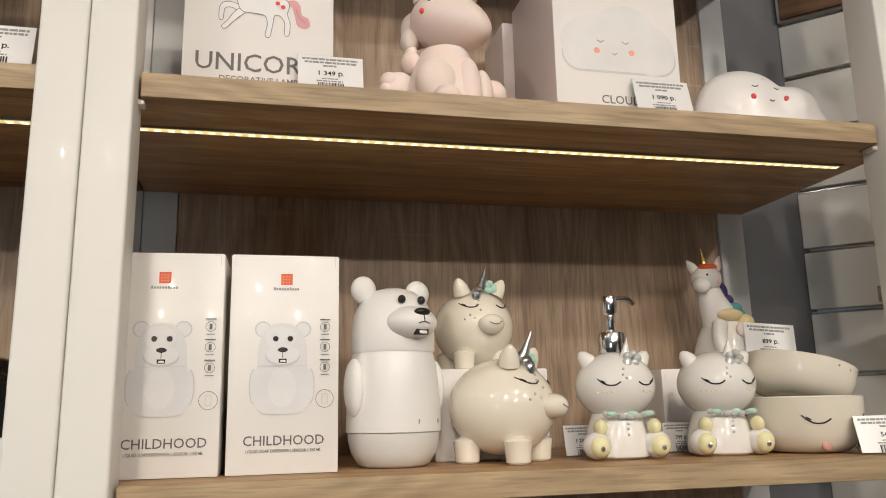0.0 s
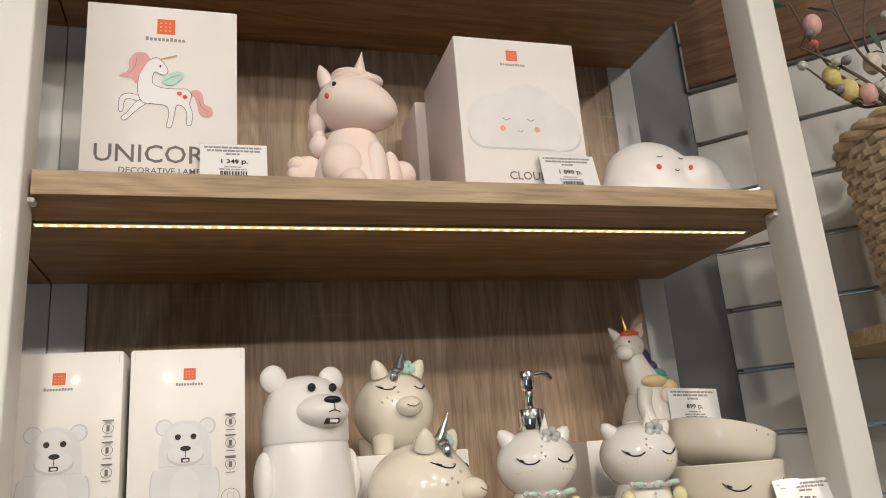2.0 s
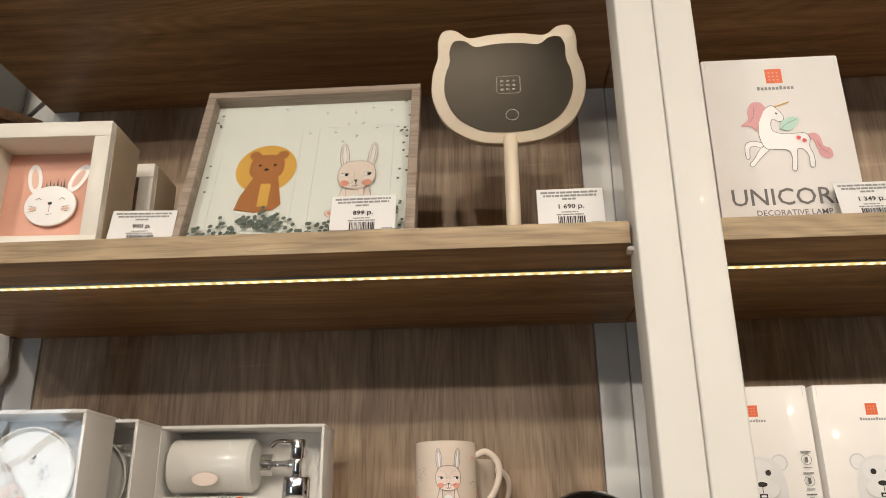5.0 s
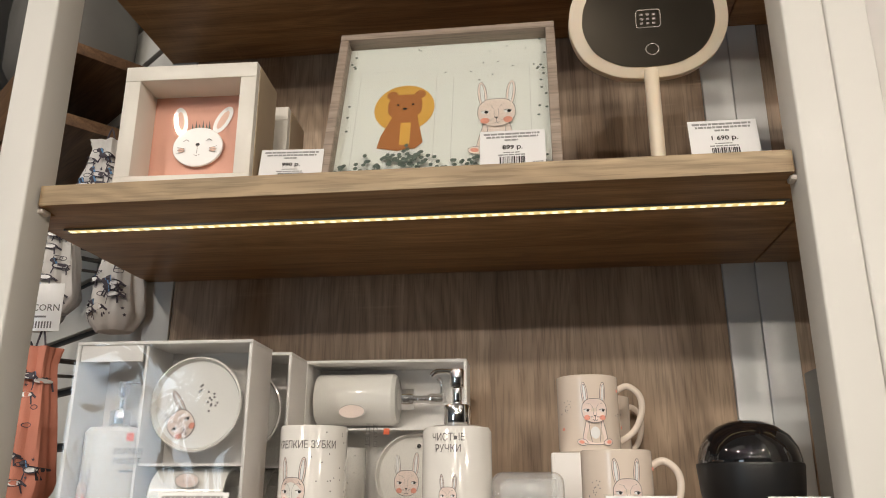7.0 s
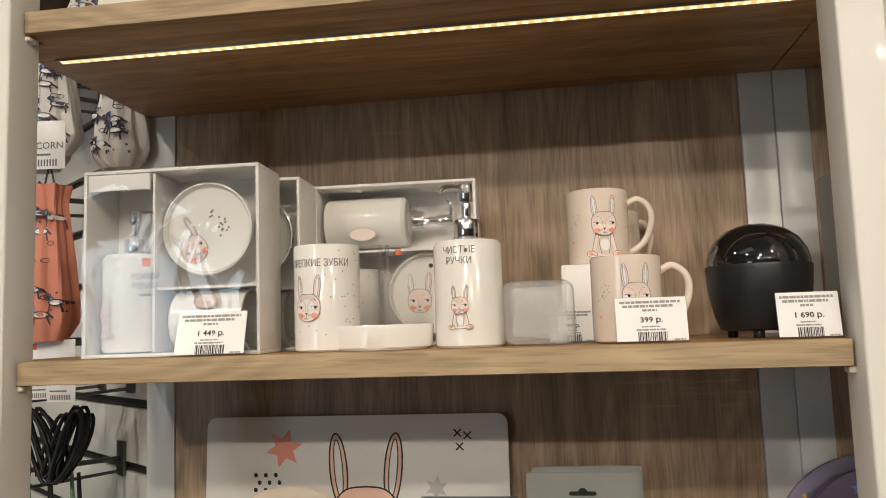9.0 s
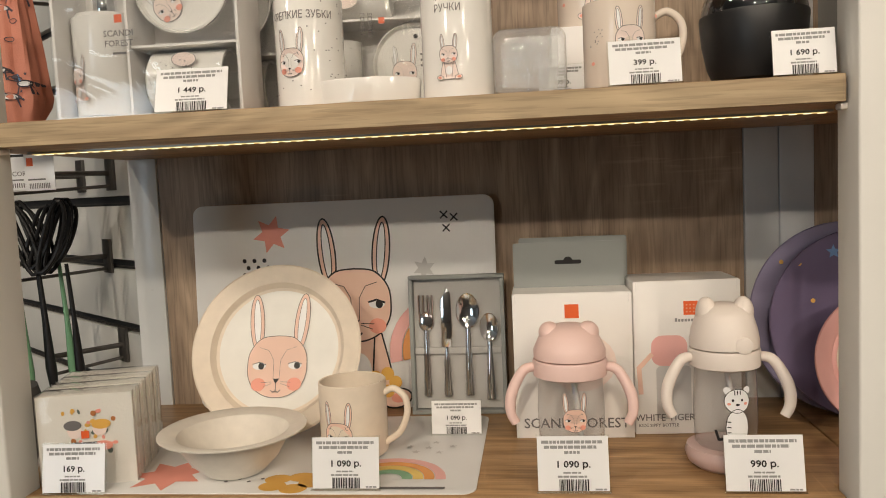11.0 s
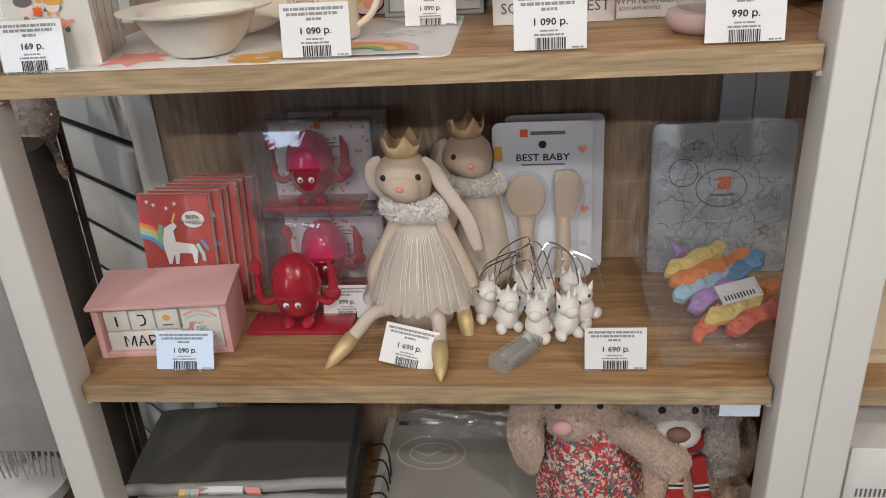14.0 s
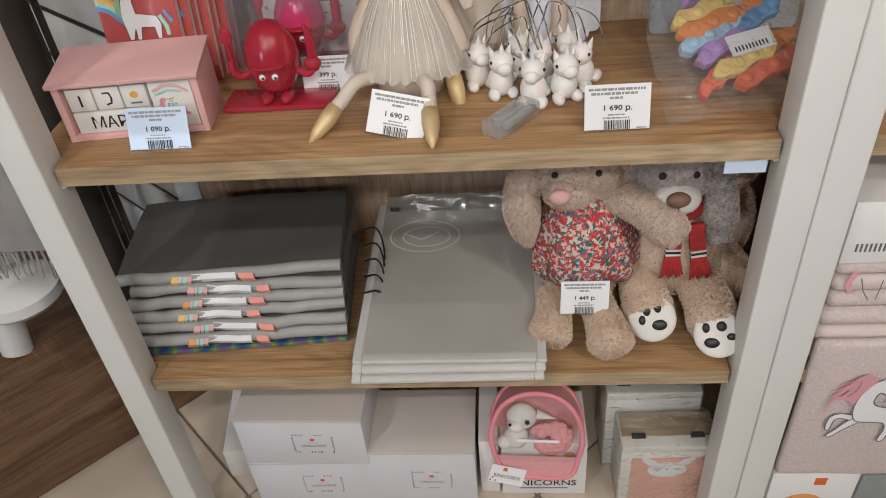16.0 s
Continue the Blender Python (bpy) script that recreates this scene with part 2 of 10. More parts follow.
CLEAR = film("clear_plastic", (0.985, 0.99, 0.99), 0.05, 0.01, 0.16, 9, 1.5)
CRINKLE = film("crinkled_film", (0.95, 0.96, 0.96), 0.07, 0.05, 0.9, 38, 1.9)
GLASS = film("clear_pane", (0.97, 0.98, 0.97), 0.01, 0.0)
BOTTLE = film("bottle_plastic", (0.93, 0.93, 0.93), 0.03, 0.05, 0, 1, 1.5)
FROSTPACK = film("milky_plastic", (0.95, 0.96, 0.96), 0.1, 0.22, 0.5, 40, 1.45)
SMOKE = film("clear_box_plastic", (0.90, 0.91, 0.94), 0.05, 0.08, 0.16, 9, 2.1)

# ---- geometry helpers ----


def thing(name, m, label, category, group="", kind=""):
    ob = new(name)
    ob.empty_display_size = 0.02
    ob.matrix_world = m
    return tagged(ob, label, category, group, kind)


def part(name, bm, material, parent=None, label="", smooth=True):
    me = bpy.data.meshes.new(name)
    bm.normal_update()
    bm.to_mesh(me)
    bm.free()
    me.materials.append(material)
    if smooth:
        for p in me.polygons:
            p.use_smooth = True
        me.set_sharp_from_angle(angle=radians(38))
    ob = new(name, me)
    ob.parent = parent
    return tagged(ob, label)


def box(x0, x1, y0, y1, z0, z1, bevel=0.0, seg=2, m=None):
    bm = bmesh.new()
    bmesh.ops.create_cube(bm, size=1, matrix=Matrix.LocRotScale(((x0 + x1) / 2, (y0 + y1) / 2, (z0 + z1) / 2), None, (x1 - x0, y1 - y0, z1 - z0)))
    if bevel:
        bmesh.ops.bevel(bm, geom=bm.edges[:], offset=bevel, segments=seg, profile=0.5, affect="EDGES")
    if m:
        bm.transform(m)
    return bm


def join(*bms):
    out = bms[0]
    for b in bms[1:]:
        me = bpy.data.meshes.new("tmp")
        b.to_mesh(me)
        b.free()
        out.from_mesh(me)
        bpy.data.meshes.remove(me)
    return out


def lathe(profile, seg=40, m=None):
    """profile: (radius, height) from bottom to top."""
    bm = bmesh.new()
    rings = []
    for r, z in profile:
        if r < 1e-6:
            rings.append([bm.verts.new((0, 0, z))])
        else:
            rings.append([bm.verts.new((r * math.cos(2 * math.pi * i / seg), r * math.sin(2 * math.pi * i / seg), z)) for i in range(seg)])
    for a, b in zip(rings, rings[1:]):
        for i in range(seg):
            j = (i + 1) % seg
            f = [a[i % len(a)], a[j % len(a)], b[j % len(b)], b[i % len(b)]]
            f = list(dict.fromkeys(f))
            if len(f) > 2:
                bm.faces.new(f)
    for ring in (rings[0], rings[-1]):
        if len(ring) > 2:
            try:
                bm.faces.new(ring)
            except ValueError:
                pass
    bmesh.ops.recalc_face_normals(bm, faces=bm.faces[:])
    if m:
        bm.transform(m)
    return bm


def cyl(r, z0, z1, bevel=0.0, seg=32, m=None):
    b = min(bevel, r * 0.9)
    prof = [(r, z0), (r, z1)] if not b else [(r - b, z0), (r - b * 0.3, z0 + b * 0.3), (r, z0 + b), (r, z1 - b), (r - b * 0.3, z1 - b * 0.3), (r - b, z1)]
    return lathe(prof, seg, m)


def ball(cx, cy, cz, rx, ry, rz, seg=24, rings=16, m=None):
    bm = bmesh.new()
    bmesh.ops.create_uvsphere(bm, u_segments=seg, v_segments=rings, radius=1, matrix=Matrix.LocRotScale((cx, cy, cz), None, (rx, ry, rz)))
    if m:
        bm.transform(m)
    return bm


def tube(points, radius, seg=10, closed=False, taper=None):
    """A round bar along points; taper: radius at each point."""
    bm = bmesh.new()
    pts = [Vector(p) for p in points]
    n = len(pts)
    rings, side = [], None
    for i, p in enumerate(pts):
        a = pts[(i - 1) % n] if closed or i else pts[0]
        b = pts[(i + 1) % n] if closed or i < n - 1 else pts[-1]
        d = (b - a).normalized()
        if side is None:
            side = d.orthogonal().normalized()
        side = (side - d * side.dot(d)).normalized()
        up = d.cross(side)
        r = taper[i] if taper else radius
        rings.append([bm.verts.new(p + (side * math.cos(2 * math.pi * k / seg) + up * math.sin(2 * math.pi * k / seg)) * r) for k in range(seg)])
    for i in range(n if closed else n - 1):
        a, b = rings[i], rings[(i + 1) % n]
        for k in range(seg):
            bm.faces.new((a[k], a[(k + 1) % seg], b[(k + 1) % seg], b[k]))
    if not closed:
        bm.faces.new(rings[0][::-1])
        bm.faces.new(rings[-1])
    bmesh.ops.recalc_face_normals(bm, faces=bm.faces[:])
    return bm


def smooth_path(points, n=8):
    """Catmull-Rom through points."""
    pts = [Vector(p) for p in points]
    out = []
    for i in range(len(pts) - 1):
        p0, p1, p2, p3 = pts[max(i - 1, 0)], pts[i], pts[i + 1], pts[min(i + 2, len(pts) - 1)]
        for k in range(n):
            t = k / n
            out.append(0.5 * (2 * p1 + (p2 - p0) * t + (2 * p0 - 5 * p1 + 4 * p2 - p3) * t * t + (3 * p1 - p0 - 3 * p2 + p3) * t ** 3))
    out.append(pts[-1])
    return out


def prism(outline, y0, y1, bevel=0.0):
    """A plate with an outline in x and z, from y0 (front) to y1."""
    bm = bmesh.new()
    vs = [bm.verts.new((x, y0, z)) for x, z in outline]
    f = bm.faces.new(vs)
    r = bmesh.ops.extrude_face_region(bm, geom=[f])
    bmesh.ops.translate(bm, verts=[v for v in r["geom"] if isinstance(v, bmesh.types.BMVert)], vec=(0, y1 - y0, 0))
    bmesh.ops.recalc_face_normals(bm, faces=bm.faces[:])
    if bevel:
        es = [e for e in bm.edges if abs(e.verts[0].co.y - e.verts[1].co.y) < 1e-6]
        bmesh.ops.bevel(bm, geom=es, offset=bevel, segments=2, profile=0.5, affect="EDGES")
    return bm


def round_rect(x0, x1, z0, z1, r, n=5):
    out = []
    for cx, cz, a in ((x1 - r, z1 - r, 0), (x0 + r, z1 - r, 90), (x0 + r, z0 + r, 180), (x1 - r, z0 + r, 270)):
        for k in range(n + 1):
            t = radians(a + 90 * k / n)
            out.append((cx + r * math.cos(t), cz + r * math.sin(t)))
    return out


def ell(cx, cz, rx, rz, turn=0, n=22):
    c, s = math.cos(radians(turn)), math.sin(radians(turn))
    return [(cx + rx * math.cos(2 * math.pi * k / n) * c - rz * math.sin(2 * math.pi * k / n) * s,
             cz + rx * math.cos(2 * math.pi * k / n) * s + rz * math.sin(2 * math.pi * k / n) * c) for k in range(n)]


def ribbon(points, w, closed=False):
    """Outline quads of a pen stroke through (x, z) points."""
    pts = [Vector(p) for p in points]
    if closed:
        pts.append(pts[0])
    quads = []
    for a, b in zip(pts, pts[1:]):
        d = b - a
        if d.length < 1e-7:
            continue
        d.normalize()
        s = Vector((-d.y, d.x)) * w / 2
        e = d * w * 0.3
        quads.append([tuple(a - e - s), tuple(b + e - s), tuple(b + e + s), tuple(a - e + s)])
    return quads


class Print:
    """Flat artwork in x and z on a front face; wrap bends it round a cylinder."""

    def __init__(self):
        self.layers = []

    def fill(self, material, *polys):
        self.layers.append((material, list(polys)))
        return self

    def line(self, material, points, w=0.0008, closed=False):
        return self.fill(material, *ribbon(points, w, closed))

    def put(self, parent, y=0.0, name="print", step=0.00012, wrap=None, place=None, label="", drape=None):
        """wrap: (axis x, axis y, radius) of a vertical cylinder in front of which it lies."""
        by = {}
        for k, (material, polys) in enumerate(self.layers):
            for i, p in enumerate(polys):
                big = max(max(c) - min(c) for c in zip(*p)) > 0.022
                by.setdefault((material, k, i) if big and not drape else (material, -1, -1), []).append((k, i, p))
        for (material, _, _), polys in by.items():
            bm = bmesh.new()
            for k, i, p in polys:
                off = 0.0003 + k * step + (i % 4) * 0.000028
                co = []
                for x, z in p:
                    if drape:
                        spot = drape.ray_cast(Vector((x, -1, z)), Vector((0, 1, 0)))[0]
                        if spot is None:
                            co = []
                            break
                        co.append(Vector((x, spot.y - 0.0006 - k * 0.0002, z)))
                        continue
                    if wrap:
                        a = (x - wrap[0]) / wrap[2]
                        v = Vector((wrap[0] + (wrap[2] + off) * math.sin(a), wrap[1] - (wrap[2] + off) * math.cos(a), z))
                    else:
                        v = Vector((x, y - off, z))
                    co.append(place @ v if place else v)
                if len(co) < 3:
                    continue
                try:
                    bm.faces.new([bm.verts.new(v) for v in co])
                except ValueError:
                    pass
            if wrap:
                bmesh.ops.triangulate(bm, faces=bm.faces[:])
            part(name, bm, material, parent, label, smooth=False)


def text_bm(s, size, place, align="CENTER", depth=0.0, bold=0.0):
    """Lettering in x and z of place, facing -y."""
    cu = bpy.data.curves.new("lettering", "FONT")
    cu.body, cu.size, cu.align_x, cu.extrude, cu.resolution_u, cu.offset = s, size, align, depth, 2, bold * size
    ob = bpy.data.objects.new("lettering", cu)
    scene.collection.objects.link(ob)
    me = bpy.data.meshes.new_from_object(ob.evaluated_get(bpy.context.evaluated_depsgraph_get()))
    bpy.data.objects.remove(ob)
    bm = bmesh.new()
    bm.from_mesh(me)
    bpy.data.meshes.remove(me)
    bm.transform(place @ Matrix.Rotation(radians(90), 4, "X"))
    return bm


def lettering(s, size, x, z, parent, y=0.0, material=None, align="CENTER", place=None, wide=1.0, bold=0.006):
    m = Matrix.Translation((x, y - 0.0006, z)) @ Matrix.Diagonal((wide, 1, 1, 1))
    return part("lettering", text_bm(s, size, place @ m if place else m, align, 0.0, bold), material or GREYINK, parent, smooth=False)


def bars(rows, x0, x1):
    """Unreadable small print: (z, height, fractions of the width)."""
    out = []
    for z, h, a, b in rows:
        out.append([(x0 + (x1 - x0) * a, z), (x0 + (x1 - x0) * b, z), (x0 + (x1 - x0) * b, z + h), (x0 + (x1 - x0) * a, z + h)])
    return out


def rect(x0, x1, z0, z1):
    return [(x0, z0), (x1, z0), (x1, z1), (x0, z1)]

# ---- the room ----
tagged(part("floor", box(-8, 8, -8, 4, -0.12, -0.006), GROUT), "beige ceramic tile floor of the shop with dark joints", "floor", kind="structure")
# Unseen ceiling and walls, added to enclose the room and bounce lamp light.
tagged(part("ceiling", box(-8, 8, -8, 4, 3.42, 3.6), CEIL), "unseen off-white ceiling, added to close the room and bounce light", "ceiling", kind="structure")
tagged(part("wall_south", box(-8, 8, -8.2, -8, 0, 3.42), PLASTER), "unseen plain wall across the aisle, added to bounce light", "wall", kind="structure")
tagged(part("wall_north", box(-8, 8, 4, 4.2, 0, 3.42), PLASTER), "unseen plain wall behind the displays, added to close the room", "wall", kind="structure")
tagged(part("wall_west", box(-8.2, -8, -8, 4, 0, 3.42), PLASTER), "unseen plain side wall, added to bounce light", "wall", kind="structure")
tagged(part("wall_east", box(8, 8.2, -8, 4, 0, 3.42), PLASTER), "unseen plain side wall, added to bounce light", "wall", kind="structure")

SHELF_TOPS = (0.398, 0.798, 1.216, 1.643, 2.060, 2.482)
THICK = 0.0275
BACK = 0.375


def shelving_unit(x0, label, leds):
    """One bay: boards notched round the front posts, a back panel, posts."""
    u = thing("shelving_unit", pose(x0, 0, 0), label, "shelving unit", "display bays")
    for i, z in enumerate(SHELF_TOPS):
        out = [(0.0495, 0.0), (0.9505, 0.0), (0.9505, 0.036), (0.9985, 0.036), (0.9985, BACK - 0.002), (0.0015, BACK - 0.002), (0.0015, 0.036), (0.0495, 0.036)]
        bm = prism(out, -THICK, 0, 0.0008)
        bm.transform(Matrix(((1, 0, 0, 0), (0, 0, 1, 0), (0, 1, 0, z), (0, 0, 0, 1))))
        bmesh.ops.recalc_face_normals(bm, faces=bm.faces[:])
        s = part("shelf", bm, OAK, u)
        part("edge_band", box(0.0500, 0.9500, -0.0012, 0.0004, z - THICK + 0.0006, z - 0.0006), OAK_EDGE, s)
        for xx in (0.045, 0.955):
            part("shelf_clip", box(xx - 0.008, xx + 0.008, 0.004, 0.02, z - THICK - 0.007, z - THICK - 0.0005, 0.002), CLIP, s)
        if i in leds:
            y = 0.091
            led = part("led_strip", join(box(0.03, 0.97, y - 0.0065, y - 0.005, z - THICK - 0.003, z - THICK - 0.0002), box(0.03, 0.97, y + 0.005, y + 0.0065, z - THICK - 0.003, z - THICK - 0.0002)), GROOVE, u)
            part("diffuser", box(0.035, 0.965, y - 0.0048, y + 0.0048, z - THICK - 0.0034, z - THICK - 0.0004), LEDGLOW, led, "warm yellow glowing diffuser", smooth=False)
            n = 62
            bm = bmesh.new()
            for k in range(n):
                xx = 0.04 + 0.92 * k / (n - 1)
                bm = join(bm, box(xx - 0.0035, xx + 0.0035, y - 0.003, y + 0.003, z - THICK - 0.0040, z - THICK - 0.0033))
            tagged(part("diode", bm, LEDDOT, led, smooth=False), kind="stuff")
    part("back_panel", box(0.05, 0.95, BACK, BACK + 0.016, 0.05, 2.9), OAK_BACK, u)
    for a, b in ((0.0, 0.0495), (0.9505, 1.0)):
        part("back_post", box(a + 0.0006, b - 0.0006, BACK - 0.004, BACK + 0.03, 0, 2.9, 0.002), BACKPOST, u)
    for a, b in ((0.0006, 0.0465), (0.9535, 0.9994)):
        part("front_post", box(a, b, -0.022, 0.032, 0, 2.9, 0.003, 3), POST, u)
    return u


CLIP = mat("shelf_clip_plastic", (0.72, 0.66, 0.60), 0.3)
LEDGLOW = mat("led_diffuser", (1.0, 0.77, 0.33), 0.4, emit=0.85, bump=0)
LEDDOT = mat("led_dot", (1.0, 0.88, 0.55), 0.4, emit=1.8, bump=0)
shelving_unit(-1.0, "oak shelves between cream posts stocked with rabbit-print tableware and toys", (3, 4))
shelving_unit(0.0, "oak shelves between cream posts stocked with animal lamps and ceramic unicorns", (4,))


def slat_wall(name, m, length, z0, z1, pitch, label, gap, rail, slot):
    """A display wall of white boards with metal grooves between."""
    w = thing(name, m, label, "slat wall", kind="structure")
    part("backing", box(0, length, 0.012, 0.03, z0, z1), slot, w)
    z, me = z0, None
    while z < z1 - 0.02:
        if me is None:
            s = part("slat", box(0, length, 0, 0.016, 0, pitch - gap, 0.0015), SLAT, w)
            me = s.data
        else:
            s = new("slat", me)
            s.parent = w
        s.location = (0, 0, z)
        g = part("groove_rail", box(0, length, 0.004, 0.01, z + pitch - gap * 0.8, z + pitch - gap * 0.8 + 0.002), rail, w)
        z += pitch
    return w


slat_wall("wall_left_slats", pose(-1.0, 0.40, 0, 0, 0, 180 - 39) @ Matrix.Rotation(radians(180), 4, "Z") @ Matrix.Translation((-2.4, 0, 0)), 2.4, 0.13, 2.8, 0.11, "white slat display wall with dark slots and hooks", 0.017, HOOKM, DARKMETAL)
slat_wall("wall_right_slats", pose(1.14, 0.40, 0, 0, 0, -45), 2.0, 0.3, 2.72, 0.112, "white slat display wall with metal grooves", 0.009, CHROME, GROOVE)
tagged(part("wall_grey_panel", box(1.0, 1.16, 0.402, 0.43, 0, 2.9), GREYWALL), "dark grey narrow wall panel beside the shelves", "wall panel", kind="structure")

panel = part("wall_oak_panel", box(0.006, 0.62, -0.012, -0.004, 2.43, 2.90, 0.001), OAK_DARK)
panel.matrix_world = pose(1.14, 0.40, 0, 0, 0, -45)
tagged(panel, "brown oak panel fixed high on the slat wall", "wall panel", kind="structure")

# ---- shared kinds of things ----


def at(cx, cy, cz, rx, ry, rz, x, z, lift=0.0004):
    """A place on the front of an ellipsoid, above (x, z)."""
    k = 1 - ((x - cx) / rx) ** 2 - ((z - cz) / rz) ** 2
    n = math.sqrt(max(k, 0.0))
    v = Vector((x, cy - ry * n, z))
    g = Vector(((x - cx) / rx ** 2, (v.y - cy) / ry ** 2, (z - cz) / rz ** 2)).normalized()
    return v + g * lift


def drawn(e, pts, r=0.0008, n=6):
    """A painted stroke on an ellipsoid e through (x, z) points."""
    path = smooth_path([(x, 0, z) for x, z in pts], n)
    return tube([at(*e, p.x, p.z) for p in path], r, 6)


def dabs(e, pts, r=0.002, flat=0.45):
    """Painted or raised dots on an ellipsoid."""
    bm = bmesh.new()
    for x, z in pts:
        p = at(*e, x, z, 0)
        bm = join(bm, ball(p.x, p.y, p.z, r, r * flat + 0.0006, r, 10, 6))
    return bm


def closed_eyes(e, parent, xs, z, w, r=0.0007, lashes=True, m=None, up=False):
    """Sleepy lids: a curved stroke with short lashes."""
    for k, x in enumerate(xs):
        s = -1 if k == 0 else 1
        d = -1 if not up else 1
        bm = drawn(e, [(x - w, z + 0.25 * w), (x - w * 0.4, z + d * 0.1 * w), (x + w * 0.4, z + d * 0.1 * w), (x + w, z + 0.25 * w)], r)
        if lashes:
            ox = x + s * w
            for q in (0, 1):
                bm = join(bm, drawn(e, [(ox - s * q * w * 0.35, z + 0.2 * w), (ox + s * (0.35 - q * 0.3) * w, z + (0.62 - q * 0.2) * w)], r * 0.8, 2))
        if m:
            bm.transform(m)
        part("eyelid", bm, BLACK, parent)


def cone(base, tip, r, seg=14, m=None, twist=True):
    b, t = Vector(base), Vector(tip)
    n = 8
    pts = [b.lerp(t, k / n) for k in range(n + 1)]
    rad = [max(r * (1 - k / n) * (1.0 + (0.10 if twist and k % 2 else 0)), r * 0.06) for k in range(n + 1)]
    bm = tube(pts, r, seg, taper=rad)
    if m:
        bm.transform(m)
    return bm


def logo(parent, x, z, s, y, place=None):
    """The maker's mark as a plain orange square above a plain bar."""
    p = Print()
    p.fill(ORANGE, rect(x - s / 2, x + s / 2, z - s / 2, z + s / 2))
    p.fill(MARKPALE, *[rect(x - s * 0.34 + i * s * 0.25, x - s * 0.34 + i * s * 0.25 + s * 0.12, z - s * 0.32 + j * s * 0.25, z - s * 0.32 + j * s * 0.25 + s * 0.10) for i in range(3) for j in range(3)])
    p.fill(TAGINK, *[rect(x - s * 1.12 + s * 0.226 * i, x - s * 0.96 + s * 0.226 * i, z - s * 0.97, z - s * (0.72 if i in (0, 6) else 0.78)) for i in range(10)])
    p.put(parent, y, "maker_mark", place=place)


TAGINK = mat("tag_ink", (0.30, 0.30, 0.30), 0.6, bump=0)
MARKPALE = mat("mark_pale", (0.80, 0.35, 0.22), 0.4, bump=0)


def carton(name, x0, x1, y0, depth, z0, h, material, label, group="", turn=0.0, category="box"):
    """A folded card box: its origin is the foot of the front's middle."""
    w = x1 - x0
    t = thing(name, pose((x0 + x1) / 2, y0, z0, 0, 0, turn), label, category, group)
    body = part("body", box(-w / 2, w / 2, 0, depth, 0, h, 0.0009, 2), material, t)
    part("top_flap", box(-w / 2 + 0.0015, w / 2 - 0.0015, 0.001, depth - 0.001, h - 0.0001, h + 0.0008), material, t)
    part("tuck_slit", join(box(-w / 2 + 0.004, -w / 2 + 0.0044, -0.00015, 0.001, h - 0.012, h - 0.001), box(w / 2 - 0.0044, w / 2 - 0.004, -0.00015, 0.001, h - 0.012, h - 0.001)), PALEINK, body)
    return t


def price_tag(x0, x1, y, z, price, turn=0.0, lean=14.0, roll=0.0, h=None, blue_sheen=False, up=0.0):
    """A printed price card in a clear folded holder, raised by up on the holder's foot."""
    w = x1 - x0
    h = h or w * 0.66
    t = thing("price_tag", pose((x0 + x1) / 2, y, z + up, -lean, roll, turn), "white printed shelf price card in a clear plastic holder", "price tag", "price tags")
    part("card", box(-w / 2, w / 2, 0, 0.0007, 0.002, h), TINTCARD if blue_sheen else LABELW, t)
    part("holder", join(box(-w / 2 - 0.0015, w / 2 + 0.0015, 0.0010, 0.0016, -up, h + 0.0015), box(-w / 2 - 0.0015, w / 2 + 0.0015, -0.004, 0.0016, -up, 0.0007 - up)), GLASS, t)
    p = Print()
    rnd = random.Random(int(abs(x0 * 9137) + z * 771))
    rows = [(h * 0.87, h * 0.055, 0.06, 0.93), (h * 0.78, h * 0.055, 0.10, rnd.uniform(0.8, 0.92)), (h * 0.69, h * 0.05, 0.38, 0.6), (h * 0.34, h * 0.03, 0.36, 0.62), (h * 0.27, h * 0.035, 0.28, 0.7), (h * 0.05, h * 0.03, 0.8, 0.97)]
    bits = []
    for zz, hh, a, b in rows:
        u = a
        while u < b:
            v = min(b, u + rnd.uniform(0.04, 0.12))
            bits += bars([(zz, hh, u, v - 0.012)], -w / 2, w / 2)
            u = v
    p.fill(TAGINK, *bits)
    u, code = -w * 0.2, []
    while u < w * 0.2:
        a = rnd.choice((0.0006, 0.0010, 0.0016)) * w / 0.075
        code.append(rect(u, u + a, h * 0.04, h * 0.24))
        u += a + rnd.choice((0.0006, 0.0010)) * w / 0.075
    p.fill(BLACK, *code)
    p.put(t, 0.0)
    lettering(price, h * 0.165, 0, h * 0.45, t, material=BLACK, wide=1.12, bold=0.022)
    return t


# Bluish reflection on one price card, put into its colour; also the strip label.
TINTCARD = mat("blue_white_card", (0.62, 0.72, 0.86), 0.25, var=0.02, coat=0.8)


